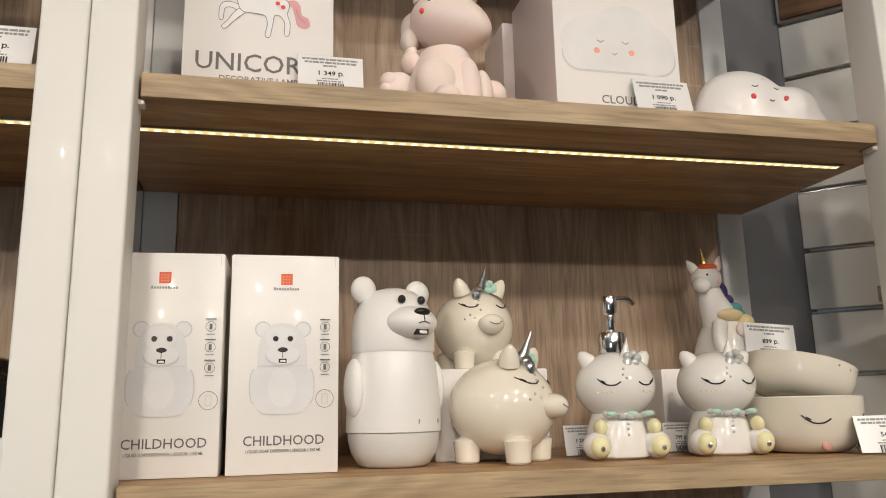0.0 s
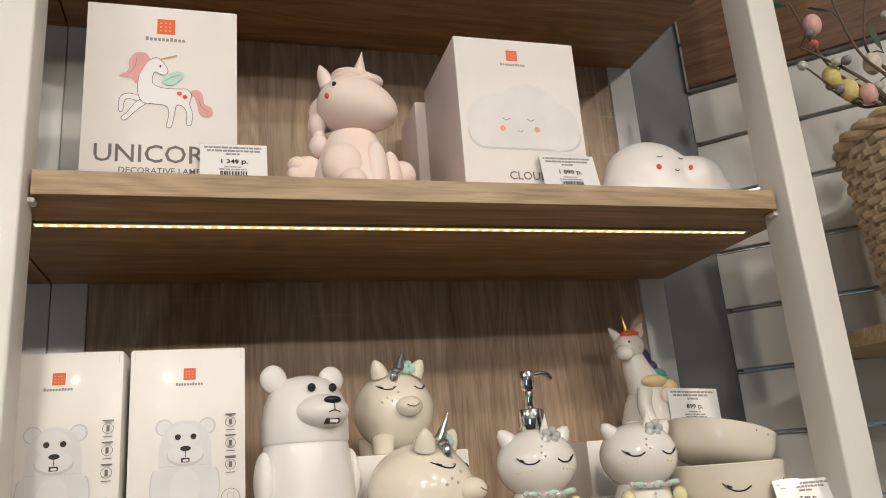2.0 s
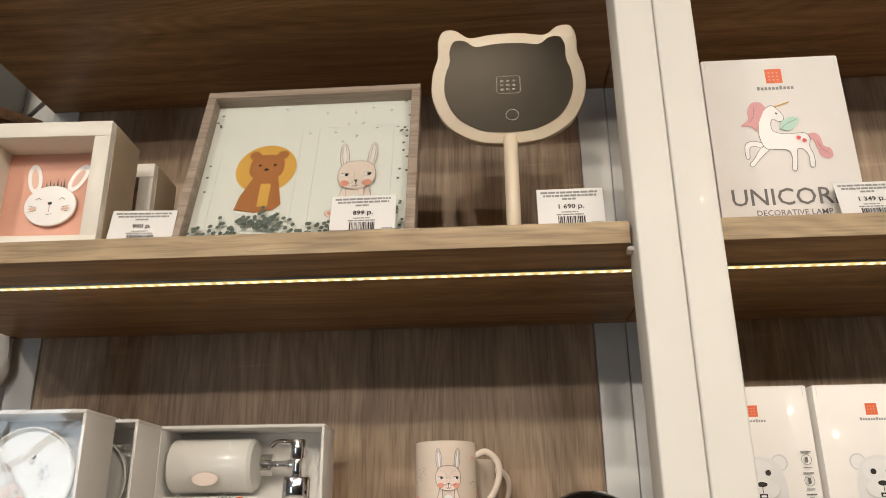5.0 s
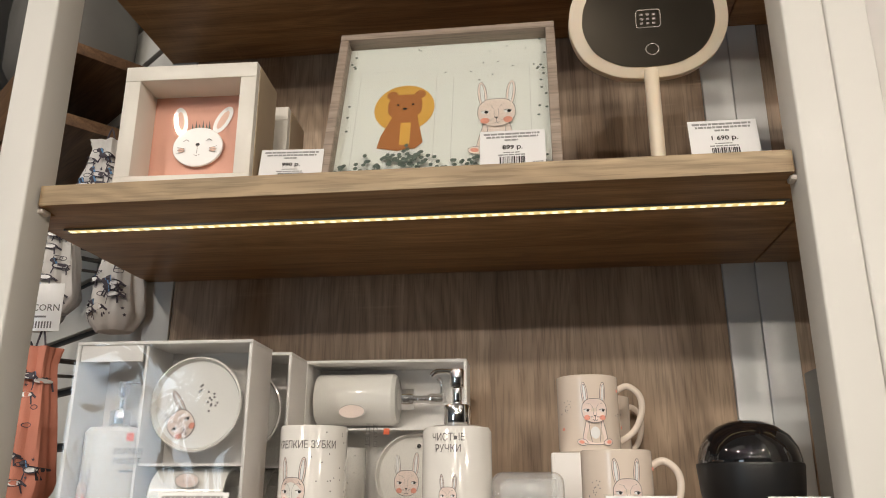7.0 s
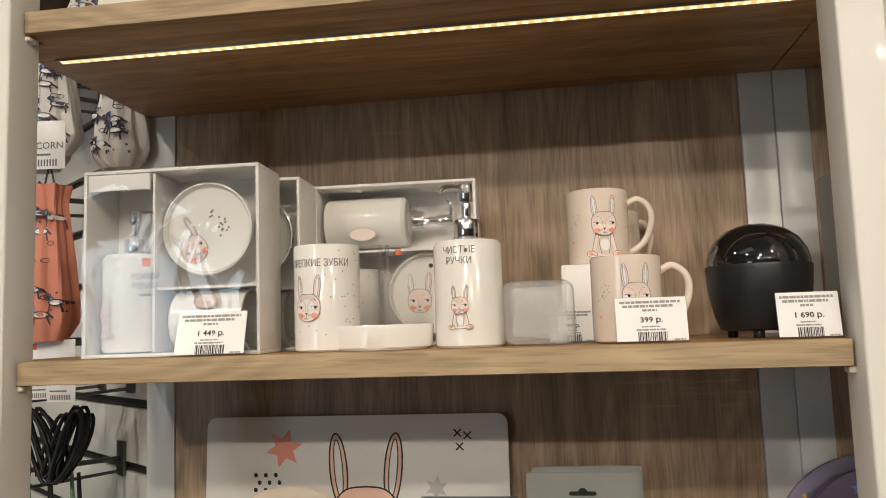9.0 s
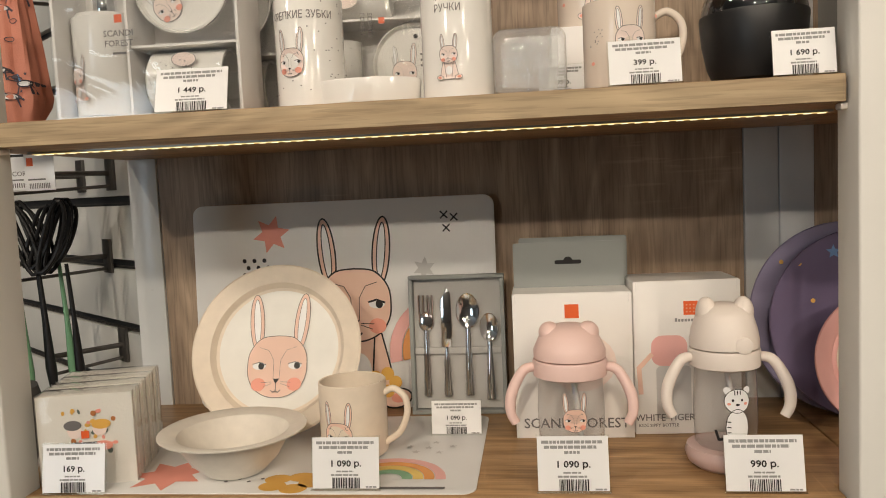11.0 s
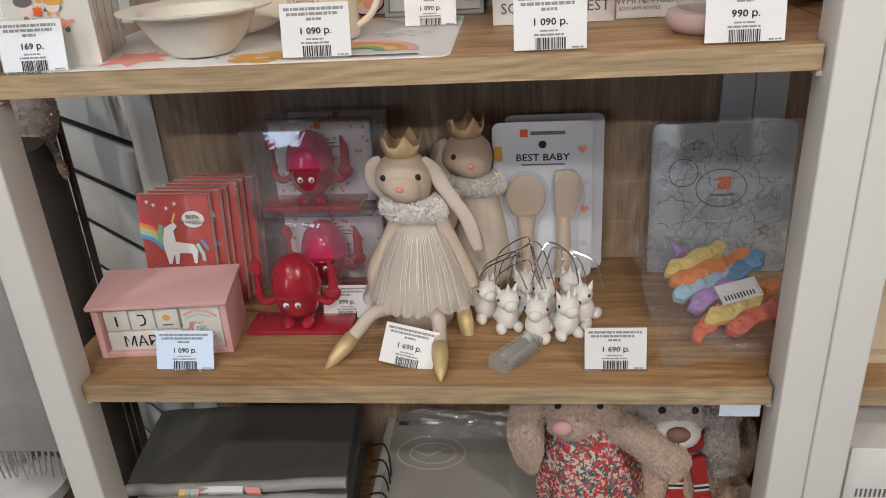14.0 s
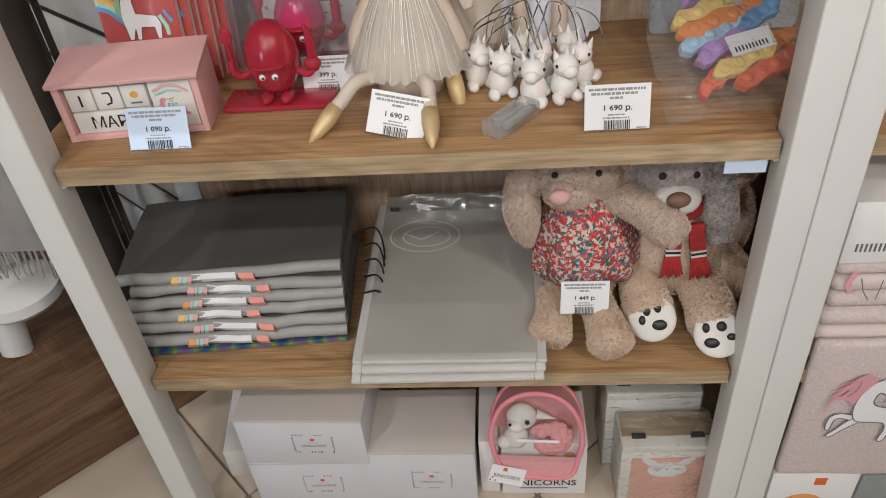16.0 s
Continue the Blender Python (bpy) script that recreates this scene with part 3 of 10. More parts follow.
def pump(parent, z, scale=1.0, m=None, turn=0.0):
    """A chrome lotion pump: collar, stem, head and spout."""
    mm = Matrix.Translation((0, 0, z)) @ Matrix.Rotation(radians(turn), 4, "Z") @ Matrix.Scale(scale, 4)
    if m:
        mm = m @ mm
    a = lathe([(0.0, 0.0), (0.0150, 0.0), (0.0155, 0.001), (0.0155, 0.022), (0.0145, 0.0235), (0.006, 0.024), (0.0058, 0.027), (0.0, 0.0275)], 40, mm)
    p = part("pump", a, CHROME, parent, "polished chrome pump")
    part("stem", cyl(0.0055, 0.026, 0.046, 0.0005, 24, mm), CHROME, p)
    part("pump_head", lathe([(0, 0.044), (0.0075, 0.044), (0.0085, 0.046), (0.0085, 0.064), (0.0075, 0.066), (0, 0.066)], 28, mm), CHROME, p)
    s = tube(smooth_path([(0.004, 0, 0.062), (0.016, 0, 0.0635), (0.025, 0, 0.0625), (0.031, 0, 0.057)], 6), 0.0028, 10)
    s.transform(mm)
    part("spout", s, CHROME, p)


def rabbit_art(p, cx, cz, s, full=True, line=0.0007, face=SKINPINK, ink=GREYINK):
    """The printed sleepy rabbit: s is the head's half width."""
    hz = cz + (1.55 * s if full else 0)
    for d in (-1, 1):
        ex = cx + d * 0.76 * s
        ear = ell(ex, hz + 1.45 * s, 0.24 * s, 0.95 * s, -d * 5, 28)
        p.fill(face, ear).line(ink, ear, line, True)
        inner = ell(ex, hz + 1.48 * s, 0.115 * s, 0.76 * s, -d * 5, 24)
        p.fill(LABELW, inner).line(ink, inner, line * 0.7, True)
    if full:
        body = [(q_.x, q_.z) for q_ in smooth_path([(cx - 0.62 * s, 0, hz - 0.5 * s), (cx - 0.92 * s, 0, cz - 0.2 * s), (cx - 1.0 * s, 0, cz - 0.8 * s), (cx - 0.7 * s, 0, cz - 1.18 * s), (cx + 0.7 * s, 0, cz - 1.18 * s), (cx + 1.0 * s, 0, cz - 0.8 * s), (cx + 0.92 * s, 0, cz - 0.2 * s), (cx + 0.62 * s, 0, hz - 0.5 * s)], 4)]
        p.fill(face, body).line(ink, body, line, True)
        p.fill(LABELW, ell(cx, cz - 0.25 * s, 0.38 * s, 0.5 * s))
        for d in (-1, 1):
            f = ell(cx + d * 1.05 * s, cz - 1.02 * s, 0.42 * s, 0.26 * s, d * 12)
            p.fill(face, f).line(ink, f, line, True)
            p.fill(BLUSH, ell(cx + d * 1.12 * s, cz - 1.0 * s, 0.22 * s, 0.14 * s, d * 12))
            p.line(ink, [(cx + d * 0.50 * s, hz - 0.85 * s), (cx + d * 0.42 * s, cz - 0.3 * s), (cx + d * 0.30 * s, cz - 1.0 * s)], line)
    head = [(q_.x, q_.z) for q_ in smooth_path([(cx + s * x, 0, hz + s * z) for x, z in ((0, 1.0), (0.55, 0.92), (0.92, 0.5), (0.99, 0.0), (0.93, -0.4), (0.7, -0.75), (0.35, -0.95), (0, -1.0), (-0.35, -0.95), (-0.7, -0.75), (-0.93, -0.4), (-0.99, 0.0), (-0.92, 0.5), (-0.55, 0.92), (0, 1.0))], 4)][:-1]
    p.fill(face, head).line(ink, head, line, True)
    for d in (-1, 1):
        p.fill(BLUSH, ell(cx + d * 0.60 * s, hz - 0.58 * s, 0.24 * s, 0.21 * s))
        p.fill(LABELW, ell(cx + d * 0.60 * s, hz + 0.02 * s, 0.22 * s, 0.12 * s))
        p.fill(BLACK, ell(cx + d * 0.60 * s + 0.07 * s, hz + 0.02 * s, 0.10 * s, 0.115 * s))
        p.line(ink, [(cx + d * 0.60 * s - 0.22 * s, hz + 0.08 * s), (cx + d * 0.60 * s, hz + 0.14 * s), (cx + d * 0.60 * s + 0.22 * s, hz + 0.06 * s)], line * 1.2)
        p.line(ink, [(cx + d * 0.10 * s, hz - 0.42 * s), (cx + d * 0.12 * s, hz + 0.2 * s), (cx + d * 0.30 * s, hz + 0.52 * s), (cx + d * 0.62 * s, hz + 0.62 * s)], line * 0.45)
        p.line(ink, [(cx + d * 0.15 * s, hz - 0.55 * s), (cx + d * 0.45 * s, hz - 0.66 * s)], line * 0.5).line(ink, [(cx + d * 0.15 * s, hz - 0.50 * s), (cx + d * 0.50 * s, hz - 0.52 * s)], line * 0.5)
    p.fill(BLACK, [(cx - 0.11 * s, hz - 0.40 * s), (cx + 0.11 * s, hz - 0.40 * s), (cx, hz - 0.56 * s)])
    p.line(ink, [(cx, hz - 0.55 * s), (cx, hz - 0.78 * s)], line)
    p.line(ink, [(cx - 0.16 * s, hz - 0.76 * s), (cx - 0.08 * s, hz - 0.84 * s), (cx, hz - 0.78 * s), (cx + 0.08 * s, hz - 0.84 * s), (cx + 0.16 * s, hz - 0.76 * s)], line)
    return p


def unicorn_art(p, cx, cz, s, w=0.0007):
    """A drawn unicorn in thin pen strokes with a pink mane and tail; s is half its length."""
    def q(*pts):
        return [(a.x, a.z) for a in smooth_path([(cx + x * s, 0, cz + z * s) for x, z in pts], 5)]
    for leg in (((-0.52, -0.20), (-0.76, -0.14), (-0.94, -0.24), (-0.96, -0.56), (-0.88, -0.58), (-0.84, -0.32), (-0.70, -0.28), (-0.50, -0.38)), ((-0.42, -0.22), (-0.62, -0.36), (-0.78, -0.60), (-0.90, -0.74), (-0.82, -0.80), (-0.62, -0.58), (-0.40, -0.38))):
        o = q(*leg)
        p.fill(LABELW, o).line(GREYINK, o, w)
    tail = q((0.50, -0.02), (0.68, 0.02), (0.80, -0.10), (0.84, -0.32), (0.98, -0.40), (1.02, -0.58), (0.90, -0.66), (0.74, -0.58), (0.68, -0.36), (0.62, -0.16), (0.50, -0.10))
    p.fill(HAIR, tail)
    body = q((-0.36, 0.70), (-0.20, 0.78), (-0.06, 0.66), (0.04, 0.48), (0.0, 0.36), (-0.12, 0.36), (-0.22, 0.42), (-0.28, 0.30), (-0.26, 0.12), (-0.08, 0.03), (0.2, 0.02), (0.46, 0.02), (0.56, -0.12), (0.52, -0.34), (0.58, -0.56), (0.56, -0.84), (0.46, -0.84), (0.46, -0.56), (0.36, -0.40), (0.24, -0.40), (0.20, -0.62), (0.14, -0.92), (0.04, -0.90), (0.08, -0.62), (0.02, -0.42), (-0.25, -0.38), (-0.48, -0.34), (-0.58, -0.10), (-0.58, 0.20), (-0.50, 0.50), (-0.36, 0.70))
    p.fill(LABELW, body).line(GREYINK, body, w)
    p.fill(HAIR, q((-0.34, 0.74), (-0.46, 0.88), (-0.66, 0.86), (-0.78, 0.66), (-0.80, 0.42), (-0.98, 0.26), (-0.74, 0.24), (-0.62, 0.10), (-0.56, 0.30), (-0.46, 0.52), (-0.34, 0.74)))
    p.fill(MINT, q((-0.10, 0.16), (0.0, 0.36), (0.24, 0.46), (0.38, 0.40), (0.30, 0.24), (0.12, 0.10), (-0.10, 0.16))).line(GREYINK, q((-0.06, 0.16), (0.12, 0.30), (0.32, 0.38)), w * 0.7)
    p.line(MUSTARD, q((-0.12, 0.74), (0.22, 0.86)), w * 2.2)
    p.fill(BLACK, ell(cx - 0.12 * s, cz + 0.56 * s, 0.022 * s, 0.03 * s))
    p.line(GREYINK, q((0.70, -0.20), (0.78, -0.40), (0.92, -0.52)), w * 0.6).line(GREYINK, q((-0.62, 0.74), (-0.66, 0.50), (-0.78, 0.34)), w * 0.6)
    p.fill(RED, ell(cx + 0.30 * s, cz - 0.10 * s, 0.05 * s, 0.05 * s), ell(cx + 0.42 * s, cz - 0.18 * s, 0.05 * s, 0.05 * s))
    return p


HAIR = mat("mane_print", (0.72, 0.36, 0.38), 0.5, bump=0)


def bear_art(p, cx, z, s):
    """The pictured bear dispenser on the carton: s is half its width."""
    tone, pale, edge = mat("bear_print_grey", (0.735, 0.735, 0.745), 0.45, bump=0), mat("bear_print_pale", (0.775, 0.775, 0.78), 0.45, bump=0), mat("bear_print_edge", (0.60, 0.60, 0.615), 0.45, bump=0)
    for d in (-1, 1):
        p.fill(edge, ell(cx + d * 0.72 * s, z + 3.05 * s, 0.29 * s, 0.29 * s))
        p.fill(pale, ell(cx + d * 0.71 * s, z + 3.04 * s, 0.25 * s, 0.25 * s))
        p.fill(edge, ell(cx + d * 1.0 * s, z + 1.0 * s, 0.16 * s, 0.62 * s))
        p.fill(tone, ell(cx + d * 0.98 * s, z + 1.0 * s, 0.14 * s, 0.60 * s))
    p.fill(tone, [(cx + s * a, z + s * b) for a, b in ((-0.92, 0.3), (-0.98, 1.1), (-0.88, 1.75), (-0.86, 2.4), (-0.7, 2.95), (-0.35, 3.22), (0, 3.28), (0.35, 3.22), (0.7, 2.95), (0.86, 2.4), (0.88, 1.75), (0.98, 1.1), (0.92, 0.3), (0.7, 0.05), (0.25, 0.0), (-0.25, 0.0), (-0.7, 0.05))])
    p.fill(pale, ell(cx - 0.08 * s, z + 2.75 * s, 0.55 * s, 0.40 * s), ell(cx, z + 0.95 * s, 0.5 * s, 0.7 * s))
    p.fill(edge, ell(cx, z + 2.06 * s, 0.62 * s, 0.36 * s))
    p.fill(pale, ell(cx, z + 2.13 * s, 0.59 * s, 0.34 * s))
    p.line(edge, [(cx - 0.87 * s, z + 1.72 * s), (cx + 0.87 * s, z + 1.72 * s)], 0.0005)
    p.fill(BLACK, ell(cx - 0.26 * s, z + 2.7 * s, 0.1 * s, 0.1 * s), ell(cx + 0.26 * s, z + 2.7 * s, 0.1 * s, 0.1 * s), ell(cx, z + 2.3 * s, 0.18 * s, 0.09 * s), rect(cx - 0.012 * s, cx + 0.012 * s, z + 2.0 * s, z + 2.25 * s), rect(cx - 0.14 * s, cx + 0.14 * s, z + 1.83 * s, z + 1.98 * s))
    p.fill(LABELW, rect(cx - 0.08 * s, cx + 0.1 * s, z + 1.86 * s, z + 1.93 * s))
    return p

# ---- right bay, upper shelf: lamps ----
PEARL = mat("rhinestone", (0.75, 0.77, 0.78), 0.08, 0.3, coat=1.0, bump=0)
ZA, ZB, ZC, ZD, ZE = 2.0605, 1.6435, 1.2165, 0.7985, 0.3985

t = carton("lamp_box", 0.079, 0.2545, 0.079, 0.12, ZA, 0.253, WHITE, "tall white card lamp box printed with a pink-maned unicorn")
p = Print()
unicorn_art(p, 0.004, 0.140, 0.054)
p.put(t)
logo(t, 0.003, 0.226, 0.021, 0)
lettering("UNICORN", 0.032, 0.0, 0.044, t, material=GREYINK)
lettering("DECORATIVE LAMP", 0.0105, 0.0, 0.030, t, material=GREYINK)

# The pink unicorn lamp, seated, head turned to its side
u = thing("unicorn_lamp", pose(0.402, 0.112, ZA), "matt pink vinyl unicorn night lamp sitting on the oak shelf", "night lamp")
part("body", lathe([(0, 0), (0.046, 0.0), (0.053, 0.006), (0.054, 0.024), (0.050, 0.052), (0.041, 0.080), (0.031, 0.102), (0.0, 0.116)], 44), PINKVINYL, u)
part("foreleg", ball(0.022, -0.036, 0.038, 0.0165, 0.018, 0.044), PINKVINYL, u)
part("foreleg", ball(0.046, -0.012, 0.036, 0.0150, 0.020, 0.042), PINKVINYL, u)
part("hind_leg", join(ball(-0.020, -0.038, 0.046, 0.027, 0.022, 0.030, 28, 20), ball(-0.012, -0.060, 0.016, 0.018, 0.022, 0.016)), PINKVINYL, u)
part("hind_leg", join(ball(0.052, 0.014, 0.040, 0.022, 0.026, 0.034), ball(0.064, 0.0, 0.050, 0.019, 0.018, 0.020)), PINKVINYL, u)
he = (0.0, -0.004, 0.1465, 0.0455, 0.045, 0.0385)
head = ball(0.0, 0.0, 0.0, 1, 1, 1, 48, 32)
for v in head.verts:
    # one smooth skull that swells forwards into the muzzle
    f = max(0.0, v.co.dot(Vector((0.72, -0.60, -0.34)))) ** 2
    v.co = Vector((v.co.x * 0.0455 + 0.017 * f, -0.004 + v.co.y * 0.045 - 0.012 * f, 0.1465 + v.co.z * 0.0385 - 0.014 * f))
part("head", head, PINKVINYL, u)
ear = tube([(-0.030, -0.004, 0.172), (-0.034, -0.004, 0.184), (-0.0375, -0.003, 0.196), (-0.0395, -0.002, 0.2045)], 0.01, 16, taper=[0.0105, 0.0098, 0.0066, 0.0012])
part("ear", ear, PINKVINYL, u)
part("ear", tube([(0.018, 0.030, 0.172), (0.020, 0.034, 0.184), (0.021, 0.036, 0.194)], 0.01, 14, taper=[0.009, 0.0075, 0.0015]), PINKVINYL, u)
for x_, z_, r_, mt in ((-0.0265, 0.1590, 0.0036, BLACK), (-0.0355, 0.1445, 0.0040, RED)):
    p_ = at(*he, x_, z_, 0)
    part("eye" if mt is BLACK else "cheek", ball(p_.x, p_.y, p_.z, r_ * 0.85, r_ * 0.75, r_, 14, 10), mt, u)
part("horn", cone((0.010, -0.010, 0.182), (0.0160, -0.014, 0.2225), 0.0128, 18, None, False), PINKVINYL, u)
part("mane", join(ball(0.004, -0.008, 0.1805, 0.031, 0.028, 0.0105, 28, 16), ball(0.020, -0.018, 0.1745, 0.022, 0.020, 0.0095, 24, 14), ball(-0.004, -0.012, 0.186, 0.022, 0.020, 0.0075, 24, 14), ball(0.012, -0.006, 0.189, 0.014, 0.014, 0.006, 20, 12), ball(-0.044, 0.012, 0.123, 0.012, 0.015, 0.018), ball(-0.042, 0.012, 0.106, 0.009, 0.012, 0.010), ball(-0.043, 0.010, 0.092, 0.013, 0.015, 0.015), ball(-0.030, 0.032, 0.150, 0.022, 0.020, 0.026)), PINKVINYL, u)
part("tail", join(ball(-0.058, 0.012, 0.054, 0.023, 0.015, 0.024), ball(-0.071, 0.010, 0.064, 0.013, 0.012, 0.012), ball(-0.074, 0.010, 0.052, 0.011, 0.011, 0.011), ball(-0.066, 0.010, 0.030, 0.016, 0.014, 0.022)), PINKVINYL, u)

t = carton("lamp_box", 0.543, 0.7225, 0.079, 0.165, ZA, 0.247, PINKCARD, "white and pale pink card box printed with a sleeping cloud lamp")
part("front_sheet", box(-0.0893, 0.0893, -0.0008, 0.0004, 0.0008, 0.2462), WHITE, t)
p = Print()
UP = 0.026
cl = [ell(-0.028, 0.095 + UP, 0.055, 0.040), ell(0.012, 0.110 + UP, 0.048, 0.042), ell(0.05, 0.088 + UP, 0.036, 0.036), round_rect(-0.08, 0.085, 0.055 + UP, 0.105 + UP, 0.024)]
soft_edge, soft_fill = mat("cloud_print_edge", (0.60, 0.60, 0.61), 0.45, bump=0), mat("cloud_print_fill", (0.76, 0.755, 0.75), 0.45, bump=0)
p.fill(soft_edge, [(x, z - 0.0022) for x, z in cl[3]])
p.fill(soft_fill, *[[(x + 0.0015 * (0.0 - x) / 0.08, z + 0.0010) for x, z in c] for c in cl])
p.fill(BLUSH, ell(-0.030, 0.084 + UP, 0.0042, 0.0042), ell(0.020, 0.084 + UP, 0.0042, 0.0042))
for x in (-0.024, 0.012):
    p.line(GREYINK, [(x - 0.005, 0.099 + UP), (x, 0.096 + UP), (x + 0.005, 0.099 + UP)], 0.0010)
p.line(GREYINK, [(-0.009, 0.082 + UP), (-0.005, 0.079 + UP), (-0.001, 0.082 + UP)], 0.0008)
p.put(t, -0.0008)
logo(t, -0.006, 0.222, 0.0165, -0.0008)
lettering("CLOUD", 0.0165, -0.028, 0.036, t, -0.0008, GREYINK, "LEFT")
lettering("LED DECORATIVE LAMP", 0.0062, -0.030, 0.023, t, -0.0008, GREYINK, "LEFT")
t = carton("lamp_box", 0.528, 0.60, 0.25, 0.10, ZA, 0.232, PINKCARD, "pale pink card lamp box standing behind another box")

c = thing("cloud_lamp", pose(0.862, 0.122, ZA, 0, 0, -6), "white soft-plastic cloud night lamp with a sleeping face", "night lamp")
LOBES = ((-0.018, 0.062, 0.068, 0.056), (0.052, 0.056, 0.045, 0.039), (-0.062, 0.036, 0.034, 0.034), (0.074, 0.030, 0.030, 0.028), (0.0, 0.034, 0.090, 0.036))
shell = ball(0, 0, 0, 1, 1, 1, 64, 40)
for v in shell.verts:
    # the outermost lobe along each direction, blended softly
    d, reach = v.co.copy(), 0.0
    for lx, lz, rx, rz in LOBES:
        o_, g_ = Vector((-lx / rx, 0.0, (0.040 - lz) / rz)), Vector((d.x / rx, d.y / 0.038, d.z / rz))
        qa, qb, qc = g_.dot(g_), o_.dot(g_), o_.dot(o_) - 1
        disc = qb * qb - qa * qc
        if disc > 0:
            reach += max(0.0, (-qb + math.sqrt(disc)) / qa) ** 16
    v.co = d * max(reach, 1e-30) ** (1 / 16) + Vector((0, 0, 0.040))
    v.co.z = max(v.co.z, 0.0)
skin = BVHTree.FromBMesh(shell)
part("shell", shell, WHITEPLA, c)


def on_cloud(x, z):
    return skin.ray_cast(Vector((x, -1, z)), Vector((0, 1, 0)))[0]


for x_ in (-0.014, 0.022):
    part("eyelid", tube([on_cloud(x_ + 0.0045 * i / 3, 0.0815 + 0.0016 * (i / 3) ** 2) for i in range(-3, 4)], 0.0008, 8), BLACK, c)
for x_ in (-0.019, 0.033):
    p_ = on_cloud(x_, 0.0655)
    part("cheek", ball(p_.x, p_.y, p_.z, 0.0042, 0.0012, 0.0044, 14, 8), RED, c)
part("mouth", tube([on_cloud(0.010 + 0.004 * i / 3, 0.0605 + 0.002 * (i / 3) ** 2) for i in range(-3, 4)], 0.0008, 8), BLACK, c)

price_tag(0.212, 0.289, 0.054, ZA, "1 349 р.", 0, 14, 0, 0.052, False, 0.015)
price_tag(0.646, 0.726, 0.056, ZA, "1 090 р.", 0, 14, 0, 0.056, False, 0.015)

# ---- right bay, middle shelf: ceramics ----
for k, (x0, x1, tn) in enumerate(((0.026, 0.1375, -1.5), (0.1445, 0.262, 0.5))):
    t = carton("soap_dispenser_box", x0, x1, 0.062, 0.11, ZB, 0.2355, GLOSSCARD, "glossy white card box picturing a white bear soap dispenser", "bear dispenser boxes", tn)
    p = Print()
    bear_art(p, -0.002 if k else -0.006, 0.062, 0.0300)
    for j in range(3):
        for q in ell(0.0435, 0.112 + j * 0.022, 0.0052, 0.0052, 0, 20), :
            p.line(GREYINK, q, 0.0005, True)
        p.fill(GREYINK, rect(0.042, 0.045, 0.109 + j * 0.022, 0.115 + j * 0.022), rect(0.038, 0.049, 0.1195 + j * 0.022, 0.1208 + j * 0.022), rect(0.039, 0.048, 0.1034 + j * 0.022, 0.1042 + j * 0.022))
    p.line(GREYINK, ell(0.0435, 0.078, 0.0095, 0.0095, 0, 28), 0.0005, True)
    p.line(PALEINK, rect(0.0405, 0.0465, 0.073, 0.083), 0.0005, True)
    p.put(t)
    logo(t, 0.001 if k else -0.006, 0.209, 0.0125, 0)
    lettering("CHILDHOOD", 0.0145, 0.001, 0.030, t, material=GREYINK, wide=0.98)
    lettering("LIQUID SOAP DISPENSER | SENSOR | 350 ML", 0.0048, 0.001, 0.0225, t, material=GREYINK, wide=0.85)

b = thing("soap_dispenser", pose(0.332, 0.118, ZB, 0, 0, 22), "white plastic bear-shaped automatic soap dispenser with a frosted base", "soap dispenser")
part("reservoir", lathe([(0, 0), (0.036, 0), (0.042, 0.003), (0.050, 0.016), (0.0535, 0.030), (0.054, 0.0385), (0, 0.0386)], 48), FROST, b, "frosted translucent tank")
part("body", lathe([(0.0545, 0.0388), (0.0562, 0.0396), (0.0555, 0.07), (0.0530, 0.100), (0.0495, 0.125), (0.0485, 0.128), (0.0485, 0.130)], 48), WHITEPLA, b)
part("head", lathe([(0.0490, 0.1302), (0.0500, 0.133), (0.0500, 0.155), (0.0475, 0.175), (0.0405, 0.192), (0.027, 0.2035), (0.012, 0.208), (0, 0.2085)], 48), WHITEPLA, b)
for d in (-1, 1):
    e = part("ear", ball(d * 0.038, 0.004, 0.205, 0.0165, 0.010, 0.0165), WHITEPLA, b)
    part("arm", ball(d * 0.055, -0.004, 0.090, 0.0095, 0.018, 0.033), WHITEPLA, b)
    part("eye", ball(d * 0.0135, -0.0475 + 0.0045, 0.190, 0.0046, 0.0046, 0.0050), BLACK, b)
me_ = (0, -0.040, 0.163, 0.031, 0.030, 0.020)
part("muzzle", ball(*me_, 32, 20), WHITEPLA, b)
part("nose", ball(0, -0.0655, 0.1735, 0.0105, 0.0060, 0.0046), BLACK, b)
part("mouth_line", join(drawn(me_, [(0, 0.170), (0, 0.162)], 0.0006, 3), drawn(me_, [(-0.007, 0.160), (0, 0.162), (0.007, 0.160)], 0.0006)), BLACK, b)
part("mouth", box(-0.0085, 0.0085, -0.066, -0.055, 0.1475, 0.1545, 0.0015), BLACK, b)
part("nozzle", box(-0.0045, 0.0055, -0.0675, -0.056, 0.1485, 0.1520, 0.0008), WHITEPLA, b)
Print().fill(GREYINK, rect(-0.001, 0.035, 0.0485, 0.0535)).put(b, wrap=(0, 0, 0.0561), name="maker_mark")


